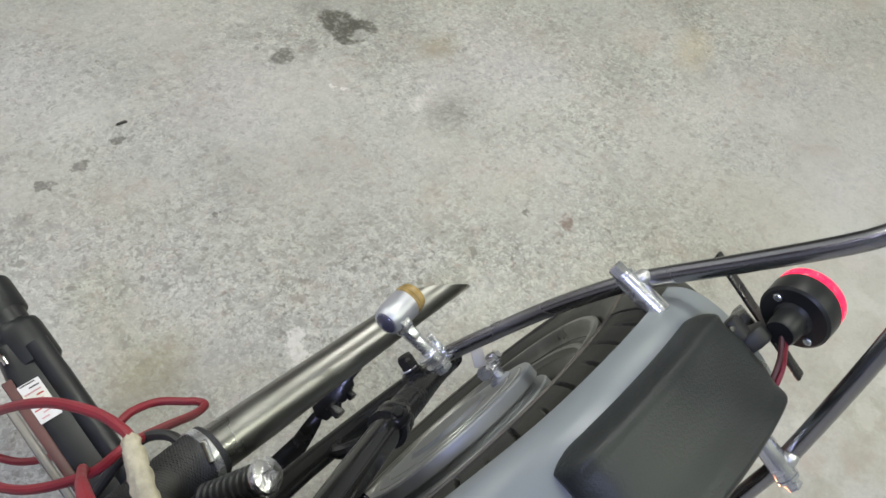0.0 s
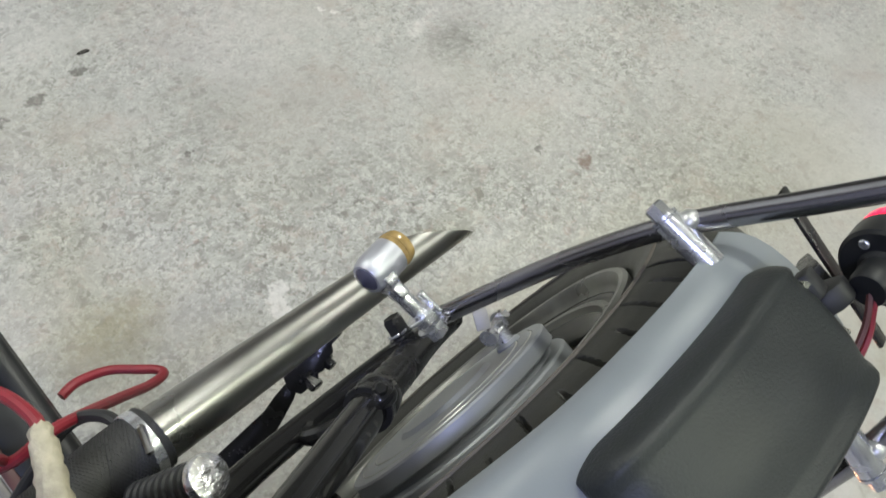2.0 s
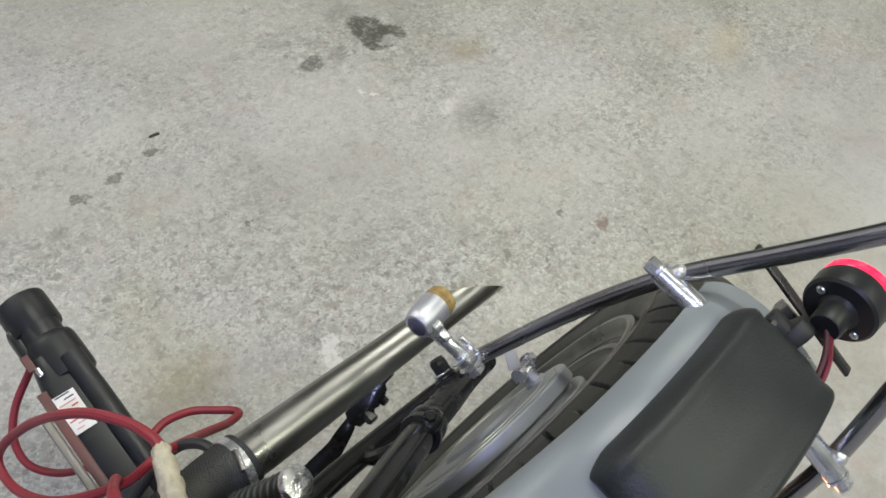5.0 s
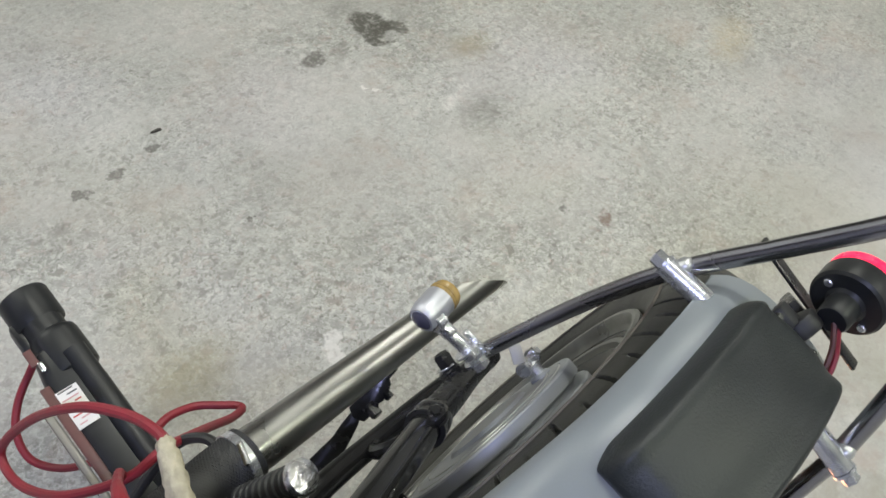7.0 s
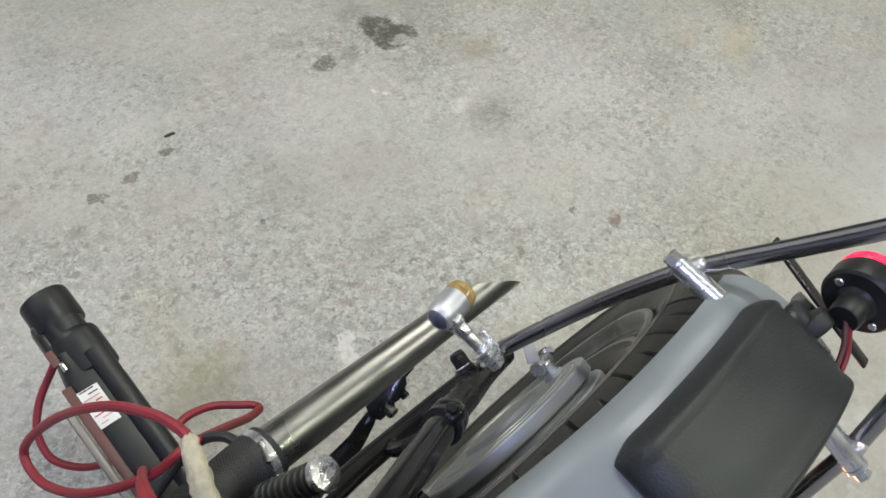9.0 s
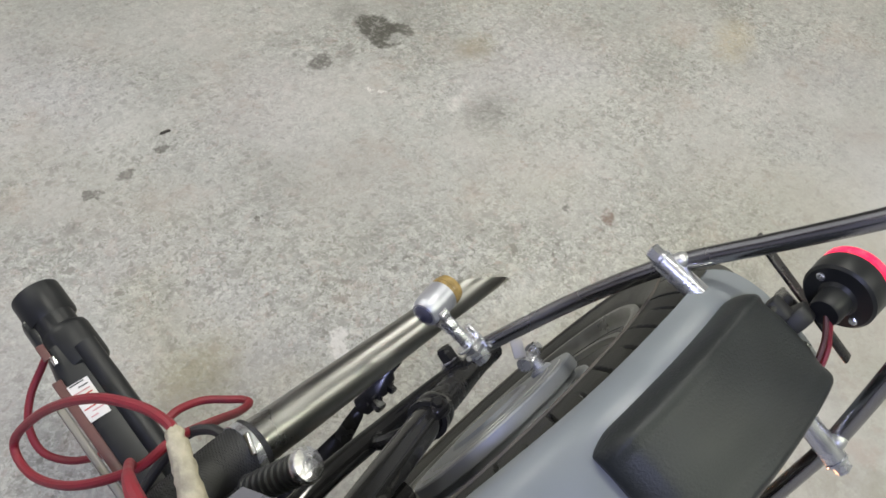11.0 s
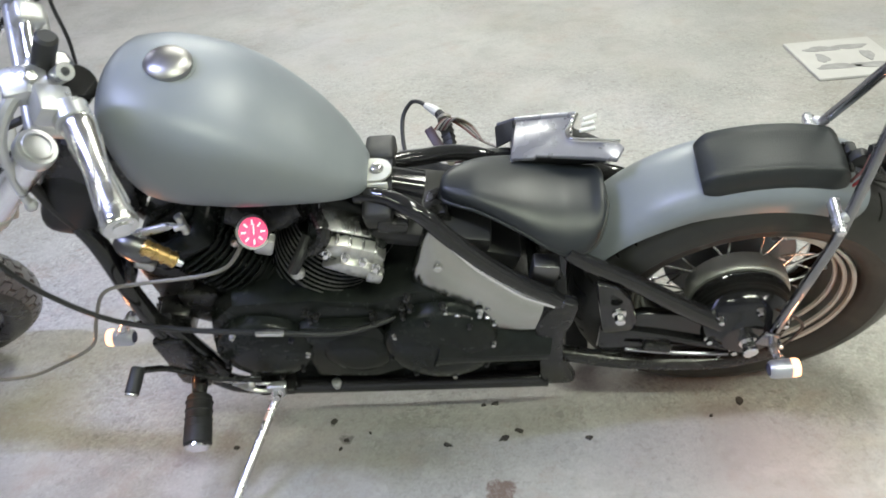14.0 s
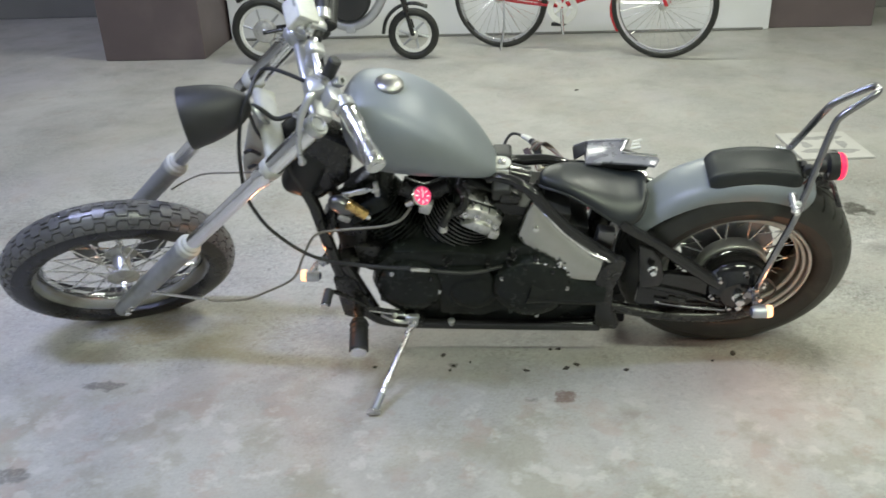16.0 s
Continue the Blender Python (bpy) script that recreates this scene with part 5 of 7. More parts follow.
# bracket under the muffler: a ragged flat plate and a leaf-shaped strap in one slanted plane
MBX = Vector((0.8576, -0.0834, 0.5076)).normalized()
MBY = -(Vector((-0.0189, -0.9912, -0.1309)) - MBX * MBX.dot(Vector((-0.0189, -0.9912, -0.1309)))).normalized()
MBM = Matrix.Translation((-0.018, 0.189, 0.250)) @ Matrix((MBX, MBX.cross(MBY) * -1, MBY)).transposed().to_4x4()
part("muffler_bracket", prism([(-0.020, 0.021), (0.020, 0.024), (0.052, 0.034), (0.058, 0.030), (0.050, 0.022), (0.036, 0.019), (0.033, 0.012), (0.021, 0.010), (0.016, 0.003), (0.009, 0.004), (0.003, -0.006), (-0.006, -0.002), (-0.016, -0.003), (-0.024, 0.008)], -0.003, 0.003, 0.0015, MBM), SATIN, muffler, "ragged black muffler bracket")
part("bracket_strap", prism([(-0.014, 0.006), (-0.024, 0.014), (-0.040, 0.010), (-0.058, 0.004), (-0.074, 0.002), (-0.120, -0.004), (-0.160, -0.012), (-0.160, -0.034), (-0.118, -0.034), (-0.080, -0.027), (-0.048, -0.014), (-0.026, -0.003)], 0.004, 0.009, 0.0015, MBM), SATIN, muffler, "black leaf-shaped strap")
part("bracket_bolt", hex_bolt((-0.018, 0.198, 0.247), (-0.018, 0.182, 0.250), 0.008), SATIN, muffler)
part("bracket_bolt", hex_bolt((0.004, 0.198, 0.256), (0.004, 0.188, 0.258), 0.006), SATIN, muffler)

# ribbed peg with a chrome end on the right
PEG0, PEG1 = Vector((-0.214, 0.204, 0.370)), Vector((-0.182, 0.186, 0.447))
peg = part("passenger_peg", rod(PEG0, PEG1, 0.0132, 18, 0.003), MATTE, bike, "black ribbed rubber peg with chrome end, folded up")
for k in range(8):
    q = PEG0.lerp(PEG1, 0.06 + 0.115 * k)
    part("rib", lathe([(0.0128, -0.0034), (0.0150, -0.0018), (0.0150, 0.0018), (0.0128, 0.0034)], along(q, q + (PEG1 - PEG0)), 18), PLASTIC, peg)
part("end_cap", lathe([(0.0135, -0.002), (0.0166, 0.0), (0.0166, 0.005), (0.0154, 0.0075), (0.010, 0.0095), (0.004, 0.0088), (0, 0.0090)], along(PEG1, PEG1 + (PEG1 - PEG0)), 28), PEGCHROME, peg, "scuffed chrome end")
part("peg_mount", sweep([(-0.262, 0.196, 0.352), (-0.235, 0.202, 0.358), (-0.214, 0.204, 0.372)], [0.010, 0.012, 0.010], 12, 4), SATIN, peg)


# turn signals
def signal(name, c, axis, stem, lens_mat, label, k=1.0):
    c, axis, stem = Vector(c), Vector(axis).normalized(), [Vector(s) for s in stem]
    m = along(c - axis * 0.026, c)
    body = part(name, lathe([(r * k, z) for r, z in ((0.0105, 0.0008), (0.0132, 0.0012), (0.0150, 0.004), (0.0164, 0.011), (0.0168, 0.036))], m, 32), SIGBODY, bike, label)
    part("end_dome", lathe([(r * k, z) for r, z in ((0.0, -0.0035), (0.005, -0.003), (0.0095, -0.0012), (0.0122, 0.0022), (0.0128, 0.004))], m, 28), DOMEGLASS, body, "dark violet end dome")
    part("lens", lathe([(r * k, z) for r, z in ((0.0158, 0.0355), (0.0162, 0.037), (0.0160, 0.047), (0.0148, 0.0505), (0.008, 0.052), (0, 0.0525))], m, 28), lens_mat, body)
    part("lens_band", lathe([(r * k, z) for r, z in ((0.0160, 0.0410), (0.0166, 0.0414), (0.0166, 0.0436), (0.0160, 0.0440), (0.0160, 0.0410))], m, 28), lens_mat, body)
    part("stem", sweep(stem, 0.0074, 14, 4), SIGNAL, body)
    run = (stem[-1] - stem[-2]).normalized()
    part("stem_nut", hex_bolt(stem[-1] + run * 0.002, stem[-1] + run * 0.016, 0.0105), SIGNAL, body)
    part("lock_nut", hex_bolt(stem[-1] - run * 0.011, stem[-1], 0.0112), SIGNAL, body)
    tab = along(stem[0], stem[0] + (stem[1] - stem[0]))
    part("clamp_lug", merge(block((0.011, 0.020, 0.020), tab @ Matrix.Translation((0, 0, 0.004)), 0.003, 2), lathe([(0.0120, -0.0060), (0.0130, -0.0050), (0.0130, 0.0050), (0.0120, 0.0060)], tab @ Matrix.Translation((0, 0, -0.008)) @ pose(0, 0, 0, 0, 90, 0), 24)), SIGNAL, body)
    for sgn in (-1, 1):
        part("lug_bolt", hex_bolt(tab @ Vector((sgn * 0.0055, 0, -0.008)), tab @ Vector((sgn * 0.0095, 0, -0.008)), 0.0046), CHROME, body)
    part("side_stud", rod(stem[1] + Vector((0.012, 0.0, 0.004)), stem[-1] + Vector((0.012, 0.0, 0.004)), 0.0040, 10, 0.001), SIGNAL, body)
    return body


signal("turn_signal", (0.052, 0.228, 0.394), (1, 0.12, -0.08), [(0.042, 0.207, 0.394), (0.046, 0.188, 0.391), (0.052, 0.163, 0.384)], AMBER_OFF, "chrome bullet turn signal with amber lens", 1.05)
signal("turn_signal", (0.092, -0.206, 0.327), (1, 0.05, 0.02), [(0.088, -0.186, 0.323), (0.088, -0.160, 0.312), (0.093, -0.118, 0.292)], AMBER, "chrome bullet turn signal with lit amber lens")
signal("turn_signal", (-1.085, -0.105, 0.350), (-1, 0.0, 0.03), [(-1.075, -0.100, 0.366), (-1.066, -0.095, 0.385), (-1.04, -0.095, 0.40)], AMBER, "chrome bullet turn signal with lit amber lens")

# what the two lit signals throw on the floor
for c in ((0.150, -0.212, 0.322), (-1.150, -0.112, 0.350)):
    d = bpy.data.lights.new("signal_glow", "POINT")
    d.energy, d.color, d.shadow_soft_size = 0.55, (1.0, 0.38, 0.17), 0.012
    o = new("signal_glow", d)
    o.parent = bike
    o.location = c

# sissy bar and tail lamp
bar = part("sissy_bar", sweep([(0.085, -0.140, 0.325), (0.114, -0.130, 0.47), (0.138, -0.114, 0.553), (0.151, -0.100, 0.603), (0.174, -0.066, 0.695), (0.197, -0.033, 0.780), (0.210, -0.026, 0.806), (0.245, -0.02, 0.835), (0.274, -0.013, 0.857), (0.281, 0, 0.861),
                               (0.274, 0.013, 0.857), (0.245, 0.02, 0.835), (0.208, 0.022, 0.810), (0.192, 0.028, 0.780), (0.175, 0.062, 0.690), (0.160, 0.095, 0.608), (0.146, 0.114, 0.555), (0.120, 0.136, 0.47), (0.068, 0.160, 0.375)], 0.0088, 12, 4), STEEL, bike, "bare steel pointed sissy bar")
for s in (-1, 1):
    part("foot_tab", block((0.03, 0.008, 0.035), pose(0.072, s * 0.155, 0.34 + (0.03 if s > 0 else 0), 0, 20, 0), 0.003), STEEL, bar)
tl_base = Vector((0.194, -0.012, 0.643))
ax_t = Vector((1.0, -0.03, 0.03)).normalized()
tm = along(tl_base, tl_base + ax_t)
tail = part("tail_lamp", lathe([(0.0, 0), (0.0128, 0.001), (0.0145, 0.004), (0.0150, 0.022), (0.0180, 0.0250), (0.0310, 0.0260), (0.0336, 0.0285), (0.0340, 0.0480), (0.0325, 0.0510)], tm, 48), PLASTIC, bike, "round matte black tail lamp with lit red lens")
part("lens", lathe([(0.0315, 0.050), (0.0334, 0.053), (0.0330, 0.060), (0.0285, 0.0650), (0.015, 0.0670), (0, 0.0675)], tm, 48), RED, tail, "lit red lens")
for d in (Vector((0, 0.0242, 0.0040)), Vector((0, -0.0242, -0.0040))):
    p = tl_base + ax_t * 0.0262 + d
    part("screw", rod(p, p - ax_t * 0.0035, 0.0042, 12, 0.001), SIGNAL, tail, "bright screw")
part("mount_arm", prism([(0.168, 0.618), (0.176, 0.634), (0.186, 0.640), (0.200, 0.634), (0.204, 0.612), (0.192, 0.590), (0.178, 0.592)], -0.012, 0.006, 0.004), MATTE, tail)
part("mount_fork", prism([(0.160, 0.622), (0.172, 0.634), (0.186, 0.630), (0.180, 0.618)], 0.004, 0.026, 0.003), MATTE, tail)
for v in (-0.022, 0.020):
    part("mount_bolt", hex_bolt((0.170, v, 0.620), (0.166, v, 0.630), 0.0048), SATIN, tail)
    part("mount_stud", rod((0.178, v, 0.606), (0.165, v, 0.634), 0.0026, 8), SATIN, tail)
part("mount_clamp", rod((0.176, -0.03, 0.603), (0.176, 0.03, 0.603), 0.011, 14, 0.003), MATTE, tail)
part("lamp_wire", sweep([tm @ Vector((0.004, 0.004, 0.006)), (0.190, -0.024, 0.637), (0.182, -0.034, 0.628), (0.168, -0.042, 0.618), (0.160, -0.044, 0.605)], 0.0026, 6, 5), BROWNWIRE, tail)
part("lamp_wire", sweep([tm @ Vector((0.002, 0.008, 0.008)), (0.193, -0.028, 0.636), (0.186, -0.040, 0.626), (0.172, -0.048, 0.616), (0.163, -0.049, 0.603)], 0.0026, 6, 5), REDWIRE, tail)
plate_bar = part("plate_bracket", block((0.014, 0.150, 0.004), pose(0.251, -0.007, 0.584, 9.6, 10, 2), 0.0015), SATIN, bike, "bare black number plate bracket")
part("bracket_stem", prism([(0.195, 0.585), (0.245, 0.566), (0.255, 0.572), (0.22, 0.605)], -0.012, 0.012, 0.002), SATIN, plate_bar)

# speedometer low on the left
sm = along((-0.775, -0.088, 0.617), (-0.715, -0.135, 0.688))
speedo = part("speedometer", lathe([(0.0, -0.010), (0.013, -0.008), (0.018, 0.0), (0.024, 0.014), (0.0275, 0.02), (0.0275, 0.028), (0.0235, 0.030), (0.0235, 0.0262)], sm, 40), CHROME, bike, "small chrome speedometer with lit pink dial")
part("dial", lathe([(0, 0.0285), (0.0236, 0.0285), (0.0236, 0.0265)], sm, 40), DIAL, speedo)
for k in range(8):
    a = radians(45 * k + 10)
    part("dial_mark", block((0.0075, 0.0026, 0.0008), sm @ Matrix.Translation((0.0155 * math.cos(a), 0.0155 * math.sin(a), 0.0292)) @ pose(0, 0, 0, 0, 0, 45 * k + 10), 0), DIALWHITE, speedo)
part("needle", block((0.017, 0.0016, 0.0008), sm @ Matrix.Translation((0.003, 0.003, 0.0305)) @ pose(0, 0, 0, 0, 0, 50), 0), DIALWHITE, speedo)
part("speedo_bracket", rod((-0.80, -0.085, 0.595), (-0.772, -0.098, 0.622), 0.012, 16, 0.003), CHROME, speedo)
part("speedo_mount", block((0.03, 0.02, 0.04), pose(-0.755, -0.085, 0.585, 0, 20, 0), 0.005), CAST, speedo)

# controls on the left
LEANM = pose(0, 0.09, 0, 19.5, 0, 0)
foot = LEANM.inverted() @ Vector((-0.90, -0.350, 0.012))
stand = part("side_stand", rod((-0.815, -0.160, 0.215), foot, 0.0088, 14, 0.003, r2=0.0078), POLISHED, bike, "chrome side stand, swung out to the floor")
part("stand_lug", prism([(-0.832, 0.246), (-0.792, 0.247), (-0.795, 0.236), (-0.800, 0.212), (-0.808, 0.200), (-0.818, 0.198), (-0.826, 0.210), (-0.831, 0.234)], -0.166, -0.150, 0.004), LACQUER, stand, "pale painted pivot lug")
part("stand_bracket", block((0.07, 0.05, 0.02), pose(-0.82, -0.130, 0.205, 0, 0, 0), 0.004), SATIN, stand)
part("stand_pivot", hex_bolt((-0.814, -0.165, 0.226), (-0.814, -0.18, 0.230), 0.009), CHROME, stand)
part("stand_spring", sweep([(-0.83, -0.15, 0.21), (-0.86, -0.152, 0.215), (-0.90, -0.145, 0.235)], 0.006, 8, 6), CAST, stand)
part("stand_sleeve", rod(foot.lerp(Vector((-0.815, -0.160, 0.215)), 0.02), foot.lerp(Vector((-0.815, -0.160, 0.215)), 0.20), 0.0098, 14, 0.002), DRUM, stand, "dull steel sleeve")
part("stand_foot", block((0.035, 0.02, 0.006), Matrix.Translation(foot) @ pose(0, 0, 0, -19.5, 0, 0), 0.002), CAST, stand)
part("frame_bolt", rod((-0.71, -0.126, 0.164), (-0.71, -0.128, 0.194), 0.0095, 14, 0.003), LACQUER, stand)
for s in (-1, 1):
    p = part("foot_peg", rod((-0.957, s * 0.175, 0.245), (-0.948, s * 0.272, 0.232), 0.0235, 20, 0.004, r2=0.0265), MATTE, bike, "black rubber foot peg")
    part("peg_end", rod((-0.948, s * 0.270, 0.232), (-0.9475, s * 0.277, 0.231), 0.0225, 20, 0.002), CHROME, p)
    part("peg_mount", sweep([(-0.965, s * 0.12, 0.25), (-0.96, s * 0.15, 0.248), (-0.957, s * 0.178, 0.245)], [0.014, 0.016, 0.012], 12, 3), SATIN, p)
    for k in range(5):
        q = Vector((-0.957, s * 0.175, 0.245)).lerp(Vector((-0.948, s * 0.272, 0.232)), 0.15 + 0.17 * k)
        part("rib", lathe([(0.0235, -0.003), (0.0262, -0.001), (0.0262, 0.001), (0.0235, 0.003)], along(q, (-0.948, s * 0.28, 0.231)), 20), MATTE, p)
shift = part("gear_lever", sweep([(-0.84, -0.15, 0.25), (-0.92, -0.155, 0.275), (-0.98, -0.17, 0.34), (-1.0, -0.195, 0.385), (-1.012, -0.205, 0.395)], 0.006, 10, 5), SATIN, bike, "black gear lever with rubber toe peg")
part("toe_peg", rod((-1.012, -0.198, 0.399), (-1.018, -0.245, 0.388), 0.0125, 16, 0.003), MATTE, shift)
part("toe_cap", rod((-1.018, -0.244, 0.388), (-1.0185, -0.248, 0.387), 0.011, 16), CHROME, shift)
part("shift_rod", rod((-0.93, -0.152, 0.262), (-0.80, -0.155, 0.238), 0.0045, 8), POLISHED, shift)
part("rod_joint", ball((-0.86, -0.157, 0.248), 0.009, seg=12), CAST, shift)

# fork, in the steered frame
fork = None
for s in (-1, 1):
    low = lathe([(0.0, -0.042), (0.016, -0.04), (0.022, -0.03), (0.0235, 0.0), (0.0245, 0.05), (0.027, 0.12), (0.028, 0.33), (0.0305, 0.335), (0.0305, 0.362), (0.027, 0.368), (0.022, 0.37)], FM @ Matrix.Translation((0, s * 0.128, 0)), 30)
    leg = part("fork_leg", low, LEGPAINT, bike, "silver fork leg with chrome stanchion")
    part("stanchion", rod(fp(0, s * 0.128, 0.36), fp(0, s * 0.128, 0.74), 0.0205, 24), CHROME, leg)
    part("dust_seal", lathe([(0.021, 0.352), (0.0325, 0.354), (0.0325, 0.372), (0.0275, 0.376), (0.026, 0.384), (0.021, 0.388)], FM @ Matrix.Translation((0, s * 0.128, 0)), 30), GUARDGREY, leg, "pale collar over the fork seal")
    part("upper_cover", lathe([(0.0215, 0.712), (0.0260, 0.716), (0.0270, 0.725), (0.0260, 0.745), (0.0245, 0.75), (0.0245, 0.935), (0.022, 0.942)], FM @ Matrix.Translation((0, s * 0.128, 0)), 30), CHROME, leg)
    part("fork_cap", lathe([(0.0205, 0.955), (0.0205, 0.958), (0.0190, 0.960), (0.0165, 0.960), (0.016, 0.957), (0, 0.957)], FM @ Matrix.Translation((0, s * 0.128, 0)), 24), LACQUER, leg)
    part("drain_bolt", hex_bolt(fp(0, s * 0.150, 0.03), fp(0, s * 0.16, 0.03), 0.006), CHROME, leg)


def yoke(z0, z1, material, name):
    """A clamp across both legs, in the steered frame."""
    bm = block((0.06, 0.21, z1 - z0), FM @ Matrix.Translation((0.022, 0, (z0 + z1) / 2)), 0.012, 3)
    for s in (-1, 1):
        lathe([(0.0262, z0), (0.0278, z0 + 0.003), (0.0278, z1 - 0.003), (0.0262, z1)], FM @ Matrix.Translation((0, s * 0.128, 0)), 28, bm)
    return part(name, bm, material, bike, "silver painted fork clamp")


top_yoke = yoke(0.936, 0.956, LACQUER, "top_clamp")
low_yoke = yoke(0.752, 0.778, GUARDGREY, "lower_clamp")
part("stem_nut", lathe([(0.02, 0.955), (0.02, 0.972), (0.012, 0.978), (0, 0.978)], FM @ Matrix.Translation((0.045, 0, 0)), 6), CHROME, top_yoke)
for s in (-1, 1):
    part("clamp_bolt", hex_bolt(fp(-0.035, s * 0.105, 0.94), fp(-0.05, s * 0.105, 0.94), 0.007), CHROME, top_yoke)

# handlebar, grips and levers
bars = part("handlebar", sweep([fp(0.035, -0.30, 1.064), fp(0.022, -0.14, 1.035), fp(0.0, -0.07, 1.005), fp(-0.005, 0, 1.0), fp(0.0, 0.07, 1.005), fp(0.022, 0.14, 1.035), fp(0.035, 0.30, 1.064)], 0.0111, 14, 6), CHROME, bike, "chrome drag handlebar with flared grips")
for s in (-1, 1):
    a, b = fp(0.022, s * 0.135, 1.034), fp(0.034, s * 0.298, 1.064)
    L = (b - a).length
    prof = [(0.012, 0), (0.0215, 0.002), (0.0235, 0.008), (0.0215, 0.016), (0.0205, 0.03), (0.0155, 0.082), (0.0160, 0.095), (0.020, 0.14), (0.0225, L - 0.012), (0.0235, L - 0.006), (0.0215, L), (0, L)]
    g = part("grip", lathe(prof, along(a, b), 28), POLISHED if s < 0 else MATTE, bars, "chrome hourglass grip" if s < 0 else "black rubber grip")
    for k in range(6):
        a0 = radians(60 * k)
        line = []
        for i in range(9):
            z = 0.03 + (L - 0.055) * i / 8
            r = float(np.interp(z, [q[1] for q in prof], [q[0] for q in prof])) + 0.0004
            line.append(along(a, b) @ Vector((r * math.cos(a0 + i * 0.16), r * math.sin(a0 + i * 0.16), z)))
        part("groove_rib", sweep(line, 0.0017, 5, 2), POLISHED if s < 0 else MATTE, g)
    part("lever_perch", block((0.046, 0.046, 0.034), FM @ pose(-0.002, s * 0.108, 1.024, 10 * s, 0, 0), 0.005, 2), LACQUER, bars, "silver control housing")
    part("perch_clamp", lathe([(0.0225, -0.014), (0.0245, -0.012), (0.0245, 0.012), (0.0225, 0.014)], along(fp(0.018, s * 0.125, 1.03), b), 24), LACQUER, bars)
    part("riser", rod(fp(0.02, s * 0.045, 0.95), fp(0.0, s * 0.045, 1.0), 0.014, 16, 0.003), LACQUER, bars)
    part("riser_cap", block((0.04, 0.034, 0.03), FM @ pose(0, s * 0.045, 1.002, 0, 0, 0), 0.008, 3), LACQUER, bars)
    lev = part("lever", sweep([fp(-0.03, 0.10, 1.02), fp(-0.06, 0.15, 1.04), fp(-0.065, 0.24, 1.06), fp(-0.05, 0.30, 1.07)] if s > 0 else [fp(-0.025, s * 0.075, 1.012), fp(-0.045, s * 0.10, 0.995), fp(-0.045, s * 0.125, 0.955), fp(-0.02, s * 0.143, 0.905), fp(0.005, s * 0.156, 0.87), fp(0.019, s * 0.162, 0.855)], [0.012, 0.010, 0.008, 0.0065, 0.006, 0.006], 10, 5), LACQUER, bars, "silver control lever")
    part("lever_ball", ball(fp(-0.05, 0.30, 1.07) if s > 0 else fp(0.019, s * 0.162, 0.855), 0.0095, seg=14), LACQUER, lev)
    part("lever_pivot", hex_bolt(fp(-0.025, s * 0.075, 1.02), fp(-0.025, s * 0.075, 1.038), 0.009), CHROME, lev)
part("perch_arm", prism([(-0.045, 0.985), (0.0, 1.0), (0.0, 1.03), (-0.03, 1.03), (-0.055, 1.01)], -0.095, -0.05, 0.008, FM), LACQUER, bars)
part("perch_ring", lathe([(0.006, -0.02), (0.012, -0.02), (0.012, 0.006), (0.006, 0.006), (0.006, -0.02)], FM @ pose(0.012, -0.07, 1.045, 20, 0, 0), 20), LACQUER, bars)
res = part("brake_reservoir", block((0.05, 0.075, 0.05), FM @ pose(-0.035, 0.128, 1.012, 0, 0, 0), 0.008, 3), WHITEP, bars, "white brake fluid reservoir")
part("reservoir_lid", block((0.054, 0.08, 0.01), FM @ pose(-0.035, 0.128, 1.041, 0, 0, 0), 0.003), WHITEP, res)
part("master_cylinder", rod(fp(-0.03, 0.08, 1.01), fp(-0.03, 0.20, 1.01), 0.014, 16, 0.003), CAST, res)
part("throttle_tube", rod(fp(0.03, 0.10, 1.03), fp(0.05, 0.24, 1.06), 0.02, 18, 0.004), MATTE, bars)
part("ignition_switch", rod(fp(0.002, -0.048, 1.005), fp(-0.012, -0.036, 1.070), 0.015, 18, 0.004), MATTE, bars)
part("bar_sleeve", sweep([fp(0.002, 0.075, 1.006), fp(0.012, 0.105, 1.018), fp(0.024, 0.145, 1.036)], 0.0165, 16, 4), MATTE, bars, "black rubber bar sleeve")
part("switch_box", block((0.034, 0.034, 0.03), FM @ pose(0.036, 0.118, 1.0, 0, 0, 0), 0.005), MATTE, bars)

# headlamp bullet, pointing where the fork is steered
hb = Vector((-1.160, -0.036, 0.872))
hd = Vector((-0.95, -0.31, -0.05)).normalized()
hm = along(hb, hb + hd)
lamp = part("headlamp", lathe([(0.0, -0.010), (0.016, -0.009), (0.028, 0.0), (0.042, 0.018), (0.054, 0.042), (0.063, 0.070), (0.069, 0.098), (0.0725, 0.124), (0.074, 0.136), (0.073, 0.141), (0.068, 0.141)], hm, 48), MATTE, bike, "matte black bullet headlamp shell")
part("lens", lathe([(0.0, 0.148), (0.03, 0.147), (0.05, 0.144), (0.069, 0.139), (0.069, 0.134)], hm, 48), CHROME, lamp)
part("trim_ring", lathe([(0.0695, 0.137), (0.0746, 0.135), (0.0752, 0.141), (0.073, 0.146), (0.0695, 0.145)], hm, 48), MATTE, lamp)
part("lamp_bracket", sweep([hb - hd * 0.005, fp(-0.03, -0.01, 0.80), fp(0.01, 0.0, 0.775)], 0.008, 10, 4), LACQUER, lamp)
part("lamp_loom", sweep([hb, hb + Vector((0.03, -0.005, -0.01)), hb + Vector((0.06, 0.0, -0.045)), hb + Vector((0.10, 0.01, -0.04))], 0.006, 8, 5), MATTE, lamp)
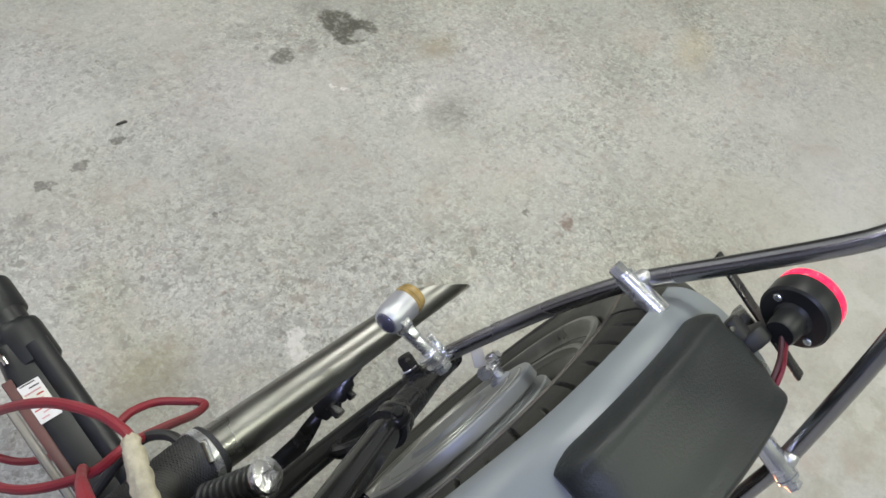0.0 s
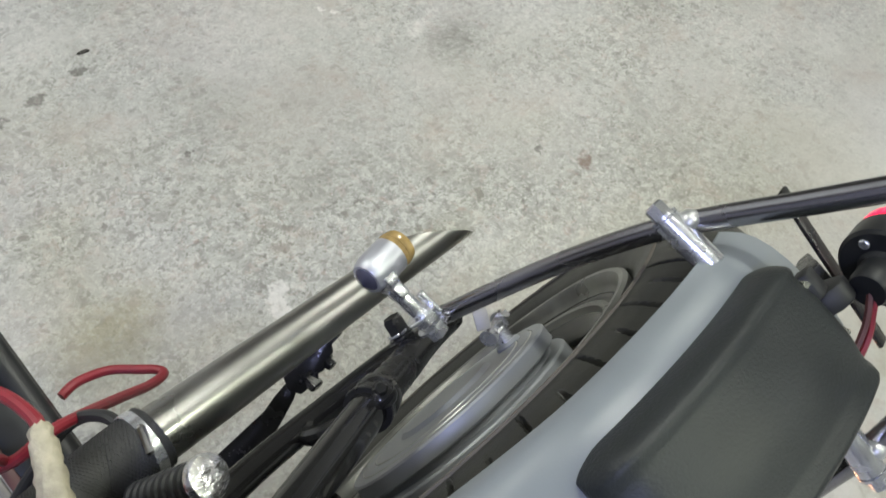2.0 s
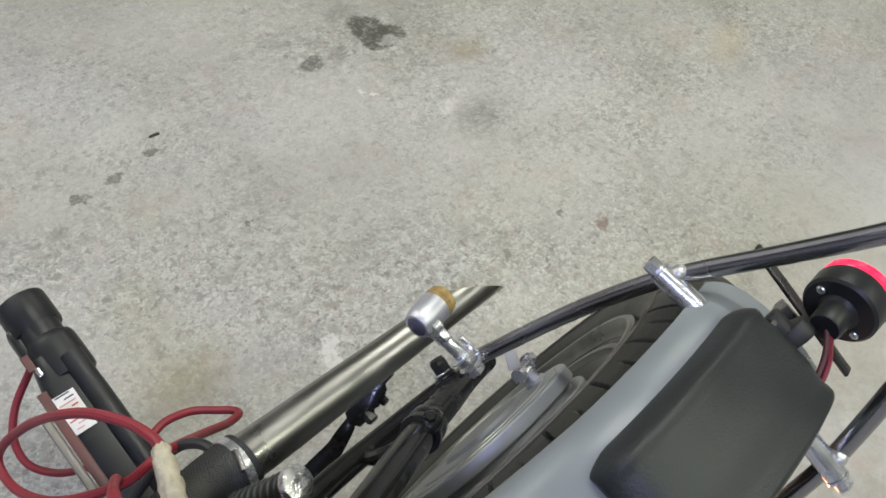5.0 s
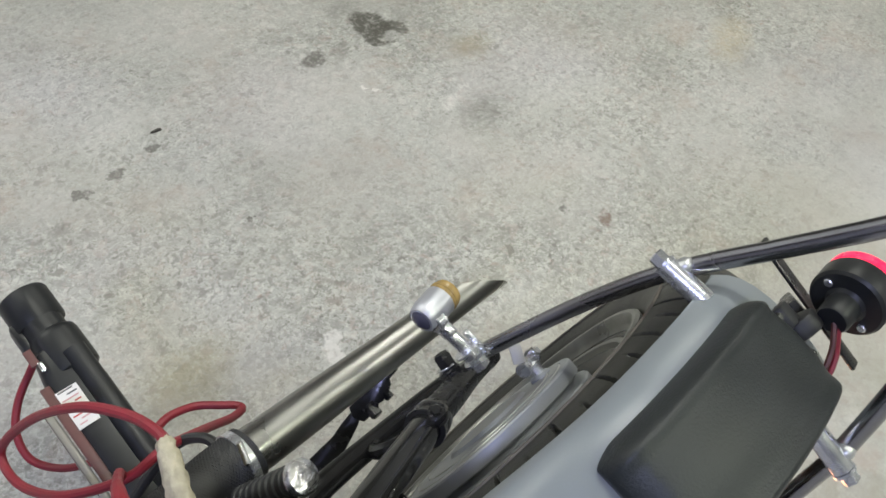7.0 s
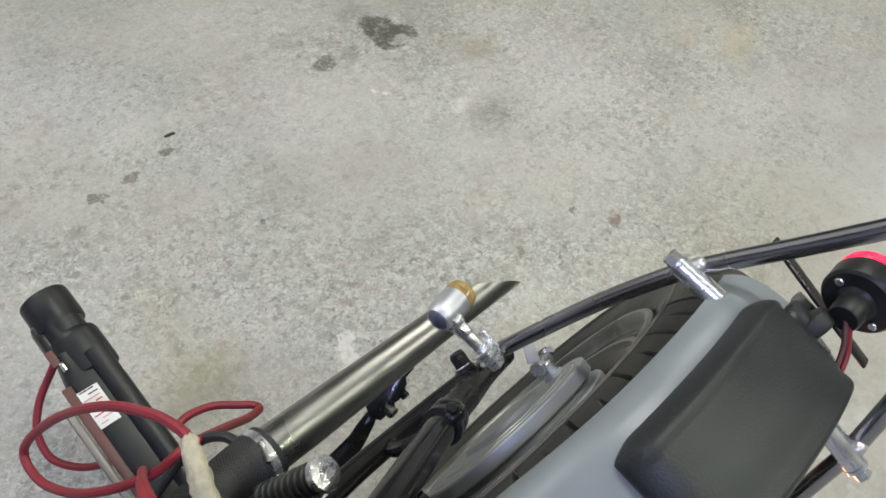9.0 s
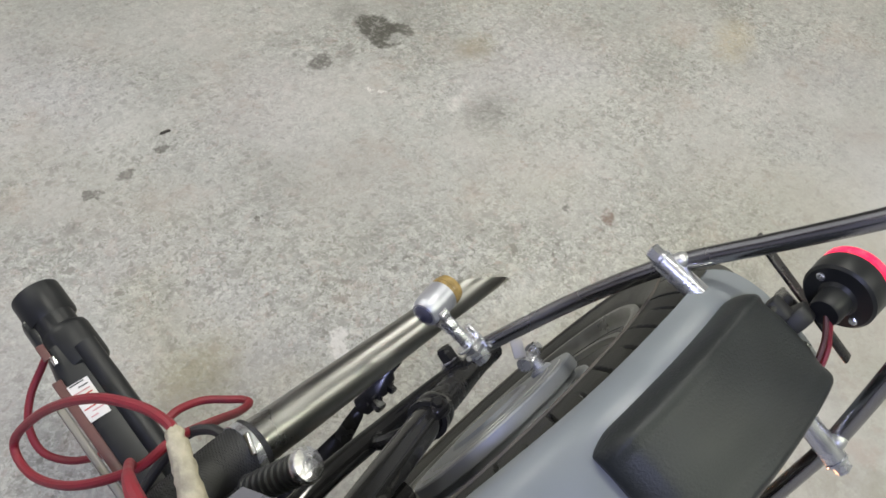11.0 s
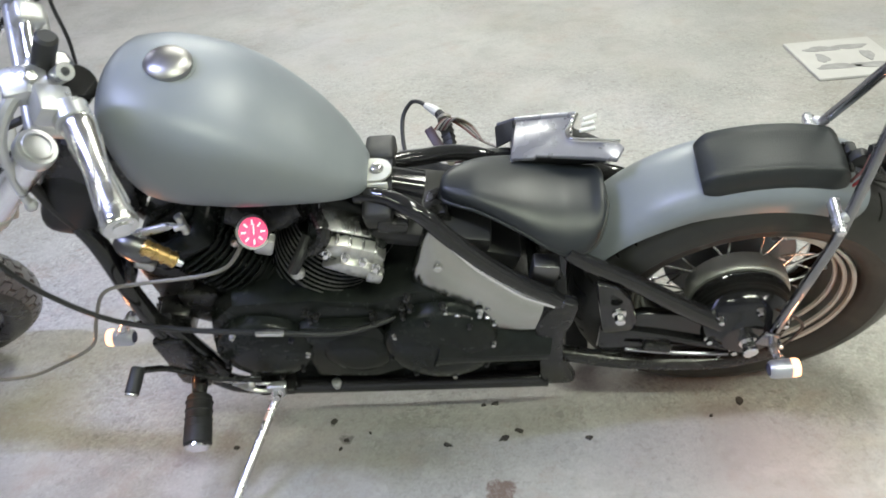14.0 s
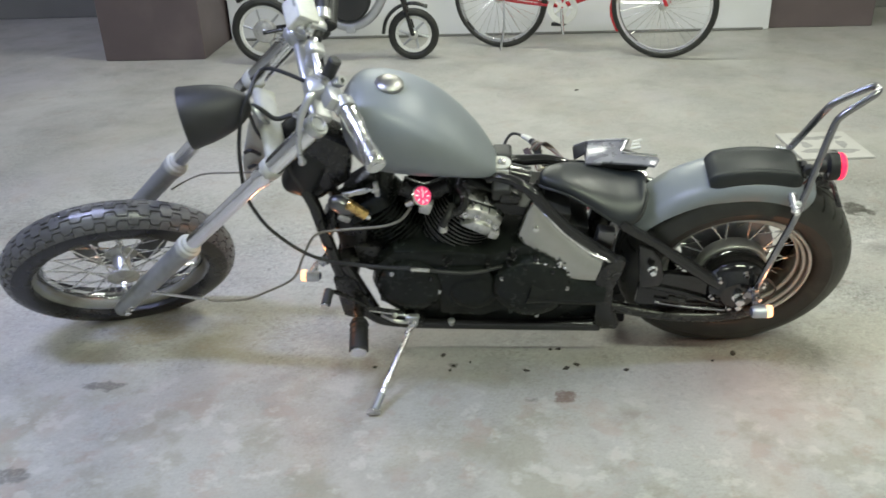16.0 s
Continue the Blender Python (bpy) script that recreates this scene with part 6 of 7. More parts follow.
part("lamp_loom", sweep([hb + Vector((0.0, 0, -0.02)), hb + Vector((0.01, -0.01, -0.07)), hb + Vector((0.03, 0.0, -0.12)), hb + Vector((0.07, 0.03, -0.12))], 0.0045, 8, 5), MATTE, lamp)
part("cable_guide", prism([(-1.167, 0.812), (-1.149, 0.76), (-1.148, 0.697), (-1.19, 0.61), (-1.214, 0.564), (-1.242, 0.554), (-1.23, 0.661), (-1.188, 0.778)], 0.012, 0.022, 0.004), GUARDGREY, low_yoke, "white plastic cable guard")
for zz in (0.64, 0.69):
    part("guard_clip", sweep([(-1.215, 0.006, zz), (-1.195, 0.0, zz + 0.012), (-1.175, 0.004, zz - 0.006)], 0.005, 8, 4), MATTE, low_yoke)

# cables
part("clutch_cable", sweep([fp(-0.04, -0.07, 1.01), (-1.108, 0.0, 0.945), (-1.141, -0.060, 0.912), (-1.165, -0.085, 0.863), (-1.185, -0.100, 0.778), (-1.194, -0.110, 0.680), (-1.183, -0.118, 0.608), (-1.141, -0.125, 0.529), (-1.052, -0.135, 0.455), (-0.925, -0.150, 0.438), (-0.784, -0.162, 0.438), (-0.656, -0.155, 0.415), (-0.56, -0.12, 0.405)], 0.0048, 10, 6), MATTE, bike, "black clutch cable")
part("cable_adjuster", rod((-0.80, -0.162, 0.4385), (-0.75, -0.161, 0.434), 0.0072, 10, 0.002), POLISHED, bike)
part("speedometer_cable", sweep([(-0.79, -0.10, 0.597), (-0.82, -0.110, 0.562), (-0.87, -0.115, 0.545), (-0.966, -0.118, 0.537), (-1.040, -0.122, 0.523), (-1.084, -0.13, 0.450), (-1.123, -0.135, 0.373), (-1.198, -0.150, 0.336), (-1.262, -0.160, 0.314), (-1.335, -0.165, 0.314), (-1.367, -0.165, 0.318)], 0.0034, 8, 6), GREYWIRE, bike, "grey speedometer cable drooping to the front hub")
part("cable_end", rod((-1.362, -0.165, 0.317), (-1.517, -0.163, 0.347), 0.0042, 10, 0.001), CHROME, bike, "straight bright end of the speedometer cable")
part("brake_hose", sweep([(-1.16, -0.005, 0.645), (-1.20, 0.0, 0.630), (-1.275, 0.02, 0.612), (-1.38, 0.06, 0.570), (-1.495, 0.105, 0.480)], 0.0027, 8, 6), GREYWIRE, bike, "grey brake hose")
part("throttle_cable", sweep([fp(0.03, 0.12, 1.01), fp(0.05, 0.10, 0.97), fp(0.09, 0.07, 0.92), fp(0.12, 0.05, 0.85), fp(0.11, 0.03, 0.76)], 0.003, 6, 6), MATTE, bike)
part("wiring_loom", sweep([(-1.12, -0.03, 0.76), (-1.08, -0.055, 0.66), (-1.06, -0.05, 0.60), (-1.03, -0.04, 0.60), (-1.0, -0.03, 0.63)], 0.009, 8, 6), MATTE, bike)
part("signal_wire", sweep([(0.093, -0.116, 0.285), (0.12, -0.12, 0.255), (0.15, -0.112, 0.30), (0.13, -0.115, 0.34), (0.10, -0.12, 0.37)], 0.0028, 6, 5), MATTE, bike)
part("signal_wire", sweep([(-1.06, -0.09, 0.39), (-1.03, -0.09, 0.43), (-1.02, -0.08, 0.48)], 0.003, 6, 5), MATTE, bike)
part("rear_loom", sweep([(-0.46, 0.10, 0.565), (-0.41, 0.115, 0.555), (-0.36, 0.125, 0.545), (-0.33, 0.13, 0.535)], 0.008, 8, 5), MATTE, bike)

# loose connectors hanging out behind the tank on the right
BACK = LEANM.inverted()


def wb(*p):
    """A place of the room in the bike's own measure."""
    return BACK @ Vector(p)


c0, c1 = wb(-0.474, 0.167, 0.560), wb(-0.462, 0.106, 0.528)
con = part("wire_connector", block((0.020, 0.018, (c1 - c0).length), along(c0, c1, 30) @ Matrix.Translation((0, 0, (c1 - c0).length / 2)), 0.003), MATTE, bike, "loose black and brown wiring connectors")
for k in range(4):
    q = c0.lerp(c1, 0.2 + 0.2 * k)
    part("connector_rib", block((0.022, 0.020, 0.004), along(q, c1, 30), 0.001), PLASTIC, con)
e0, e1 = wb(-0.503, 0.136, 0.556), wb(-0.478, 0.098, 0.527)
part("connector_half", block((0.018, 0.014, (e1 - e0).length), along(e0, e1, 20) @ Matrix.Translation((0, 0, (e1 - e0).length / 2)), 0.003), PLUMPLASTIC, con, "brown connector half")
part("connector_collar", lathe([(0.0115, -0.004), (0.014, -0.003), (0.014, 0.003), (0.0115, 0.004)], along(c0, c1), 14), GREYWIRE, con)
part("connector_cap", sweep([wb(-0.512, 0.216, 0.568), wb(-0.498, 0.202, 0.566), wb(-0.486, 0.188, 0.563)], [0.006, 0.009, 0.010], 10, 4), WHITEP, con)
part("connector_neck", sweep([wb(-0.487, 0.189, 0.563), wb(-0.479, 0.175, 0.561), wb(-0.474, 0.166, 0.559)], [0.009, 0.010, 0.009], 8, 3), MATTE, con)
part("taped_end", sweep([wb(-0.462, 0.098, 0.532), wb(-0.461, 0.078, 0.528), wb(-0.460, 0.055, 0.525)], [0.008, 0.0085, 0.007], 10, 4), TAPE, con)
part("loop_wire", sweep([wb(-0.512, 0.216, 0.568), wb(-0.527, 0.238, 0.567), wb(-0.545, 0.250, 0.560), wb(-0.562, 0.240, 0.535), wb(-0.563, 0.208, 0.50), wb(-0.554, 0.170, 0.475), wb(-0.543, 0.135, 0.46)], 0.0042, 8, 6), MATTE, con)
for k, mt in enumerate((BROWNWIRE, GREYWIRE, MATTE, GREYWIRE, BROWNWIRE, GREYWIRE)):
    j = 0.004 * k
    part("wire", sweep([wb(-0.492 + j, 0.128, 0.556), wb(-0.470 + j, 0.140 - j, 0.572 + j * 0.5), wb(-0.440 + j, 0.125 + j, 0.562 - j * 0.5), wb(-0.410 + j * 0.5, 0.098 - j * 0.5, 0.548), wb(-0.375, 0.065, 0.545)], 0.0022, 6, 6), mt, con)
for k, mt in enumerate((BROWNWIRE, GREYWIRE, BROWNWIRE)):
    j = 0.006 * k
    part("wire", sweep([wb(-0.478 + j, 0.100, 0.530), wb(-0.470 + j, 0.080, 0.515 + j), wb(-0.450 + j, 0.055, 0.525), wb(-0.425, 0.04 + j, 0.54)], 0.0024, 6, 5), mt, con)

# ---- loose panel lying across the saddle ----
def panel_point(u, v, w):
    return LEANM @ Vector((u, v, w))


def plate(poly, t=0.006):
    """A sheet from corners in bike measure, thickened upward across it."""
    bm = bmesh.new()
    a = [bm.verts.new(panel_point(*p)) for p in poly]
    f = bm.faces.new(a)
    f.normal_update()
    n = f.normal.copy()
    if n.z < 0:
        n = -n
    b = [bm.verts.new(v.co + n * t) for v in a]
    bm.faces.new(b[::-1])
    k = len(a)
    for i in range(k):
        bm.faces.new((a[i], b[i], b[(i + 1) % k], a[(i + 1) % k]))
    bmesh.ops.recalc_face_normals(bm, faces=bm.faces)
    bmesh.ops.bevel(bm, geom=list(bm.edges), offset=0.0022, segments=2, affect="EDGES", profile=0.5)
    return bm


panel = new("body_panel")
tagged(panel, "loose glossy lilac-grey plastic cover lying across the saddle", "cover panel")
part("panel_top", plate([(-0.352, 0.050, 0.600), (-0.313, 0.048, 0.601), (-0.311, 0.053, 0.602), (-0.215, 0.038, 0.605), (-0.190, 0.033, 0.605), (-0.180, 0.031, 0.605), (-0.166, 0.056, 0.606), (-0.172, 0.066, 0.606), (-0.214, 0.072, 0.605), (-0.250, 0.079, 0.604), (-0.256, 0.10, 0.602), (-0.238, 0.150, 0.592), (-0.340, 0.154, 0.585)], 0.008), COVER, panel)
part("panel_front", plate([(-0.354, 0.048, 0.598), (-0.348, 0.048, 0.598), (-0.337, 0.150, 0.583), (-0.350, 0.175, 0.552), (-0.356, 0.175, 0.552), (-0.345, 0.150, 0.583)], 0.006), COVER, panel)
# black plate painted as the shade on the left-facing side
part("panel_shade_side", plate([(-0.376, 0.178, 0.554), (-0.344, 0.158, 0.587), (-0.346, 0.112, 0.587), (-0.374, 0.128, 0.552)], 0.004), PLASTIC, panel, "black plate painting the shade on the cover's left side")
part("panel_ridge", sweep([panel_point(-0.342, 0.155, 0.591), panel_point(-0.29, 0.155, 0.595), panel_point(-0.238, 0.152, 0.599)], 0.006, 10, 4), COVER, panel)
part("panel_wing", plate([(-0.375, 0.178, 0.556), (-0.34, 0.157, 0.590), (-0.24, 0.155, 0.596), (-0.253, 0.198, 0.55), (-0.36, 0.20, 0.535)], 0.006), COVER, panel)
part("panel_rim", sweep([panel_point(-0.236, 0.150, 0.601), panel_point(-0.245, 0.125, 0.607), panel_point(-0.256, 0.10, 0.611), panel_point(-0.250, 0.081, 0.613), panel_point(-0.214, 0.074, 0.614), panel_point(-0.172, 0.068, 0.614)], 0.0045, 8, 5), CHROME, panel, "bright chromed inner rim")
part("panel_shelf", plate([(-0.250, 0.082, 0.592), (-0.178, 0.070, 0.592), (-0.19, 0.095, 0.584), (-0.215, 0.12, 0.578), (-0.243, 0.14, 0.575)], 0.005), MATTE, panel)
for a, b in (((-0.228, 0.122, 0.616), (-0.205, 0.126, 0.621)), ((-0.232, 0.112, 0.614), (-0.210, 0.114, 0.618)), ((-0.236, 0.100, 0.612), (-0.209, 0.102, 0.616))):
    part("clip", rod(panel_point(*a), panel_point(*b), 0.0038, 10, 0.0015), WHITEP, panel)
for k in range(4):
    p = panel_point(-0.243 - 0.003 * k, 0.138 - 0.011 * k, 0.606 + 0.001 * k)
    part("chrome_stud", ball(p, 0.0055, seg=10), CHROME, panel)
# added black strip stands in for shade below the near edge
part("panel_shade_strip", plate([(-0.350, 0.054, 0.601), (-0.19, 0.050, 0.605), (-0.195, 0.058, 0.575), (-0.345, 0.063, 0.567)], 0.004), MATTE, panel, "added black strip, the shade under the cover's near edge")

# ---- black tool under the exhaust side, with red leads ----
ta, tb2 = Vector((-0.237, 0.125, 0.120)), Vector((-0.203, 0.627, 0.267))
tm = along(ta, tb2)
q = tm.to_3x3()
yaw = math.degrees(math.atan2((q.inverted() @ Vector((1, 0, 0))).y, (q.inverted() @ Vector((1, 0, 0))).x))
tm = tm @ pose(0, 0, 0, 0, 0, yaw)      # x across, y to the upper side, z along
if (tm.to_3x3() @ Vector((0, 1, 0))).z < 0:
    tm = tm @ pose(0, 0, 0, 0, 0, 180)
TL = (tb2 - ta).length
SX = 1 if (tm.to_3x3() @ Vector((1, 0, 0))).x > 0 else -1
tool = new("garage_tool")
tagged(tool, "long black plastic tool with round end cap and red stripe", "tool")


def tp(x, y, z):
    return tm @ Vector((x * SX, y, z))


def tool_ring(z, hx, hy, cx=0.0, cy=0.0, power=3.2):
    ring = []
    for j in range(28):
        a = 2 * math.pi * j / 28
        c, s = math.cos(a), math.sin(a)
        ring.append(tp(cx + hx * math.copysign(abs(c) ** (2 / power), c), cy + hy * math.copysign(abs(s) ** (2 / power), s), z))
    return ring


part("tool_body", loft([tool_ring(z, hx, hy, cx, 0, 5) for z, hx, hy, cx in ((0.0, 0.029, 0.03, -0.008), (0.01, 0.035, 0.034, -0.008), (TL - 0.16, 0.035, 0.034, -0.008), (TL - 0.145, 0.033, 0.033, -0.007), (TL - 0.10, 0.028, 0.031, -0.004), (TL - 0.095, 0.025, 0.028, 0))]), PLASTIC, tool)
part("ridge", loft([tool_ring(z, 0.014, 0.013, 0.010, 0.03, 2.4) for z in (TL - 0.46, TL - 0.455, TL - 0.12, TL - 0.115)]), PLASTIC, tool)
part("collar", loft([tool_ring(z, h, h, cx, 0.006, 2.3) for z, h, cx in ((TL - 0.136, 0.0270, 0.002), (TL - 0.133, 0.0300, 0.002), (TL - 0.128, 0.0305, 0.002), (TL - 0.086, 0.0300, 0.002), (TL - 0.080, 0.0285, 0.002), (TL - 0.076, 0.0250, 0.0), (TL - 0.05, 0.0245, 0.0))]), PLASTIC, tool)
part("tool_foot", block((0.05, 0.05, 0.10), pose(-0.226, 0.15, 0.05, 0, 0, 0), 0.008), PLASTIC, tool)
part("end_cap", lathe([(0.024, 0), (0.0305, 0.001), (0.0315, 0.004), (0.0312, 0.043), (0.0300, 0.0465), (0.024, 0.048), (0, 0.0485)], tm @ Matrix.Translation((0, 0, TL - 0.060)), 40), PLASTIC, tool, "round black end cap")
part("cap_flange", block((0.016, 0.030, 0.050), tm @ Matrix.Translation((-0.0265 * SX, -0.002, TL - 0.068)), 0.005), PLASTIC, tool)
part("red_mark", block((0.010, 0.004, 0.022), tm @ Matrix.Translation((-0.034 * SX, 0.030, TL - 0.100)), 0.001), BROWNWIRE, tool)
part("steel_clip", block((0.006, 0.006, 0.012), tm @ Matrix.Translation((-0.030 * SX, 0.034, TL - 0.117)), 0.001), CHROME, tool)
part("red_stripe", block((0.012, 0.004, 0.30), tm @ Matrix.Translation((-0.041 * SX, 0.0325, TL - 0.29)), 0.0015), BROWNWIRE, tool)
part("metal_rail", block((0.010, 0.012, 0.20), tm @ Matrix.Translation((-0.053 * SX, 0.022, TL - 0.265)), 0.003), GREYWIRE, tool)
lab_m = tm @ Matrix.Translation((-0.023 * SX, 0.0350, TL - 0.180)) @ pose(0, 0, 0, -90, 0, 0)
lab = part("paper_label", block((0.026, 0.052, 0.0012), lab_m @ pose(0, 0, 0, 0, 0, 0), 0), LABEL, tool, "white printed paper label")
face = 0.0011 if (lab_m.to_3x3() @ Vector((0, 0, 1))).z > 0 else -0.0011
for k in range(9):
    w = (0.018, 0.012, 0.020, 0.008, 0.016, 0.010, 0.019, 0.014, 0.009)[k]
    part("print_bar", block((w, 0.0016, 0.0006), lab_m @ Matrix.Translation(((w - 0.024) / 2 * (1 if k % 2 else -1) * 0.6, -0.024 + 0.0056 * k, face)), 0), DARKINK if k < 2 else (INK if k % 3 == 0 else INKPALE), lab)

leads = new("jumper_leads")
tagged(leads, "red jumper leads looped over the tool, ends taped cream", "cable")
part("lead", sweep([(-0.2355, 0.232, 0.4565), (-0.233, 0.248, 0.453), (-0.238, 0.29, 0.435), (-0.259, 0.350, 0.40), (-0.290, 0.425, 0.315), (-0.325, 0.470, 0.230), (-0.333, 0.425, 0.225), (-0.312, 0.352, 0.275), (-0.262, 0.296, 0.325), (-0.218, 0.283, 0.350), (-0.155, 0.316, 0.262), (-0.112, 0.334, 0.206), (-0.088, 0.345, 0.184), (-0.088, 0.357, 0.178), (-0.101, 0.370, 0.178), (-0.126, 0.391, 0.180), (-0.158, 0.396, 0.190), (-0.180, 0.392, 0.192)], 0.0054, 10, 8), REDWIRE, leads)
part("lead", sweep([(-0.190, 0.56, 0.235), (-0.222, 0.562, 0.222), (-0.245, 0.56, 0.198), (-0.275, 0.548, 0.175), (-0.297, 0.525, 0.155), (-0.302, 0.495, 0.135), (-0.284, 0.460, 0.135), (-0.255, 0.428, 0.155), (-0.22, 0.40, 0.18)], 0.005, 10, 8), REDWIRE, leads)
for a, b, mt in (((-0.268, 0.155, 0.452), (-0.234, 0.236, 0.457), TAPE),):
    L = (Vector(b) - Vector(a)).length
    wrap = part("tape_wrap", lathe([(0.010, 0), (0.0118, 0.003), (0.0120, L * 0.12), (0.0115, L * 0.2), (0.0118, L * 0.28), (0.0114, L * 0.36), (0.0112, L * 0.44), (0.0101, L * 0.49), (0.0110, L * 0.53), (0.0106, L * 0.60), (0.0097, L * 0.65), (0.0103, L * 0.70), (0.0097, L * 0.78), (0.0092, L * 0.84), (0.0083, L * 0.88), (0.0085, L * 0.94), (0.0065, L)], along(a, b), 20), mt, leads, "cream tape wrapped round the lead")
for v in wrap.data.vertices:
    v.co += Vector((random.uniform(-1, 1), random.uniform(-1, 1), random.uniform(-1, 1))) * 0.0013
part("clamp_boot", sweep([(-0.305, 0.150, 0.455), (-0.300, 0.180, 0.457), (-0.293, 0.215, 0.447), (-0.283, 0.245, 0.425)], [0.009, 0.009, 0.008, 0.0055], 10, 5), REDWIRE, leads, "red rubber clamp boot")
part("lead", sweep([(-0.283, 0.245, 0.425), (-0.268, 0.282, 0.37), (-0.262, 0.298, 0.33)], 0.005, 10, 6), REDWIRE, leads)
part("lead", sweep([(-0.275, 0.13, 0.448), (-0.262, 0.16, 0.453)], 0.0075, 10, 4), REDWIRE, leads)
hose = obj("black_hose", sweep([(-0.35, 0.36, 0.02), (-0.335, 0.33, 0.10), (-0.285, 0.318, 0.2), (-0.225, 0.308, 0.28), (-0.199, 0.291, 0.325), (-0.184, 0.269, 0.345), (-0.180, 0.250, 0.350), (-0.182, 0.238, 0.342), (-0.195, 0.225, 0.32)], 0.0058, 10, 6), MATTE)
tagged(hose, "thin black rubber hose beside the muffler", "hose")

# ---- on the floor and behind ----
pc, pl, pr = Vector((0.72, 1.49, 0)), Vector((0.693, 1.829, 0)), Vector((1.034, 1.511, 0))
ex, ey = pr - pc, pl - pc
bm = bmesh.new()
lo = [bm.verts.new(pc + ex * a + ey * b + Vector((0, 0, 0.001))) for a, b in ((0, 0), (1, 0), (1, 1), (0, 1))]
hi = [bm.verts.new(v.co + Vector((0, 0, 0.010))) for v in lo]
bm.faces.new(lo[::-1])
bm.faces.new(hi)
for i in range(4):
    bm.faces.new((lo[i], lo[(i + 1) % 4], hi[(i + 1) % 4], hi[i]))
bmesh.ops.bevel(bm, geom=list(bm.edges), offset=0.002, segments=1, affect="EDGES")
board = tagged(obj("white_board", bm, BOARD), "square white board with grey blotches lying on the floor", "board")
for a, b, sx, sy in ((0.32, 0.26, 0.20, 0.030), (0.68, 0.24, 0.18, 0.030), (0.25, 0.50, 0.06, 0.050), (0.76, 0.50, 0.06, 0.055), (0.34, 0.75, 0.18, 0.028), (0.68, 0.76, 0.16, 0.028)):
    c = pc + ex * a + ey * b
    blot = bmesh.new()
    rim = [(1 + 0.16 * math.sin(3 * t + a * 9) + 0.08 * math.sin(5 * t + b * 7)) for t in (2 * math.pi * j / 20 for j in range(20))]
    top = [blot.verts.new((c.x + sx * 0.36 * r * math.cos(2 * math.pi * j / 20), c.y + sy * 0.8 * r * math.sin(2 * math.pi * j / 20), 0.0122)) for j, r in enumerate(rim)]
    low = [blot.verts.new((v.co.x, v.co.y, 0.0100)) for v in top]
    blot.faces.new(top)
    blot.faces.new(low[::-1])
    for j in range(20):
        blot.faces.new((low[j], low[(j + 1) % 20], top[(j + 1) % 20], top[j]))
    part("blotch", blot, SMUDGE, board)


def chip(x, y, r, turn, long=1.6):
    random.seed(int(x * 1000) + int(y * 777))
    b = bmesh.new()
    n = 8
    rad = [r * random.uniform(0.6, 1.2) for _ in range(n)]
    low = [b.verts.new((rad[j] * long * math.cos(2 * math.pi * j / n), rad[j] * math.sin(2 * math.pi * j / n), 0)) for j in range(n)]
    top = [b.verts.new((v.co.x * 0.8, v.co.y * 0.8, 0.0025 + 0.002 * random.random())) for v in low]
    b.faces.new(low[::-1])
    b.faces.new(top)
    for j in range(n):
        b.faces.new((low[j], low[(j + 1) % n], top[(j + 1) % n], top[j]))
    b.transform(pose(x, y, 0.0005, 0, 0, turn))
    tagged(obj("grit_chip", b, LEAFBIT), "small dark flake of dirt on the concrete", "debris", "flakes of dirt")


for x, y, r, t, lg in ((-0.39, -0.125, 0.007, 30, 1.6), (-0.224, -0.13, 0.006, 10, 1.4), (0.084, -0.041, 0.008, 80, 1.5), (-0.74, -0.064, 0.007, 60, 1.4), (-0.708, -0.118, 0.005, 0, 1.4), (-0.715, -0.14, 0.004, 40, 1.3), (-0.502, -0.138, 0.006, -20, 2.0),
                    (-0.406, -0.027, 0.005, 10, 1.8), (-0.43, -0.03, 0.004, 0, 1.5), (-0.66, -0.10, 0.003, 0, 1.3), (0.225, 1.007, 0.0032, -10, 3.4), (-0.93, -0.13, 0.005, 20, 1.5), (-0.183, 2.644, 0.009, 0, 1.6), (0.02, -0.08, 0.004, 30, 1.2),
                    (-0.36, -0.105, 0.005, -30, 2.2)):
    chip(x, y, r, t, lg)


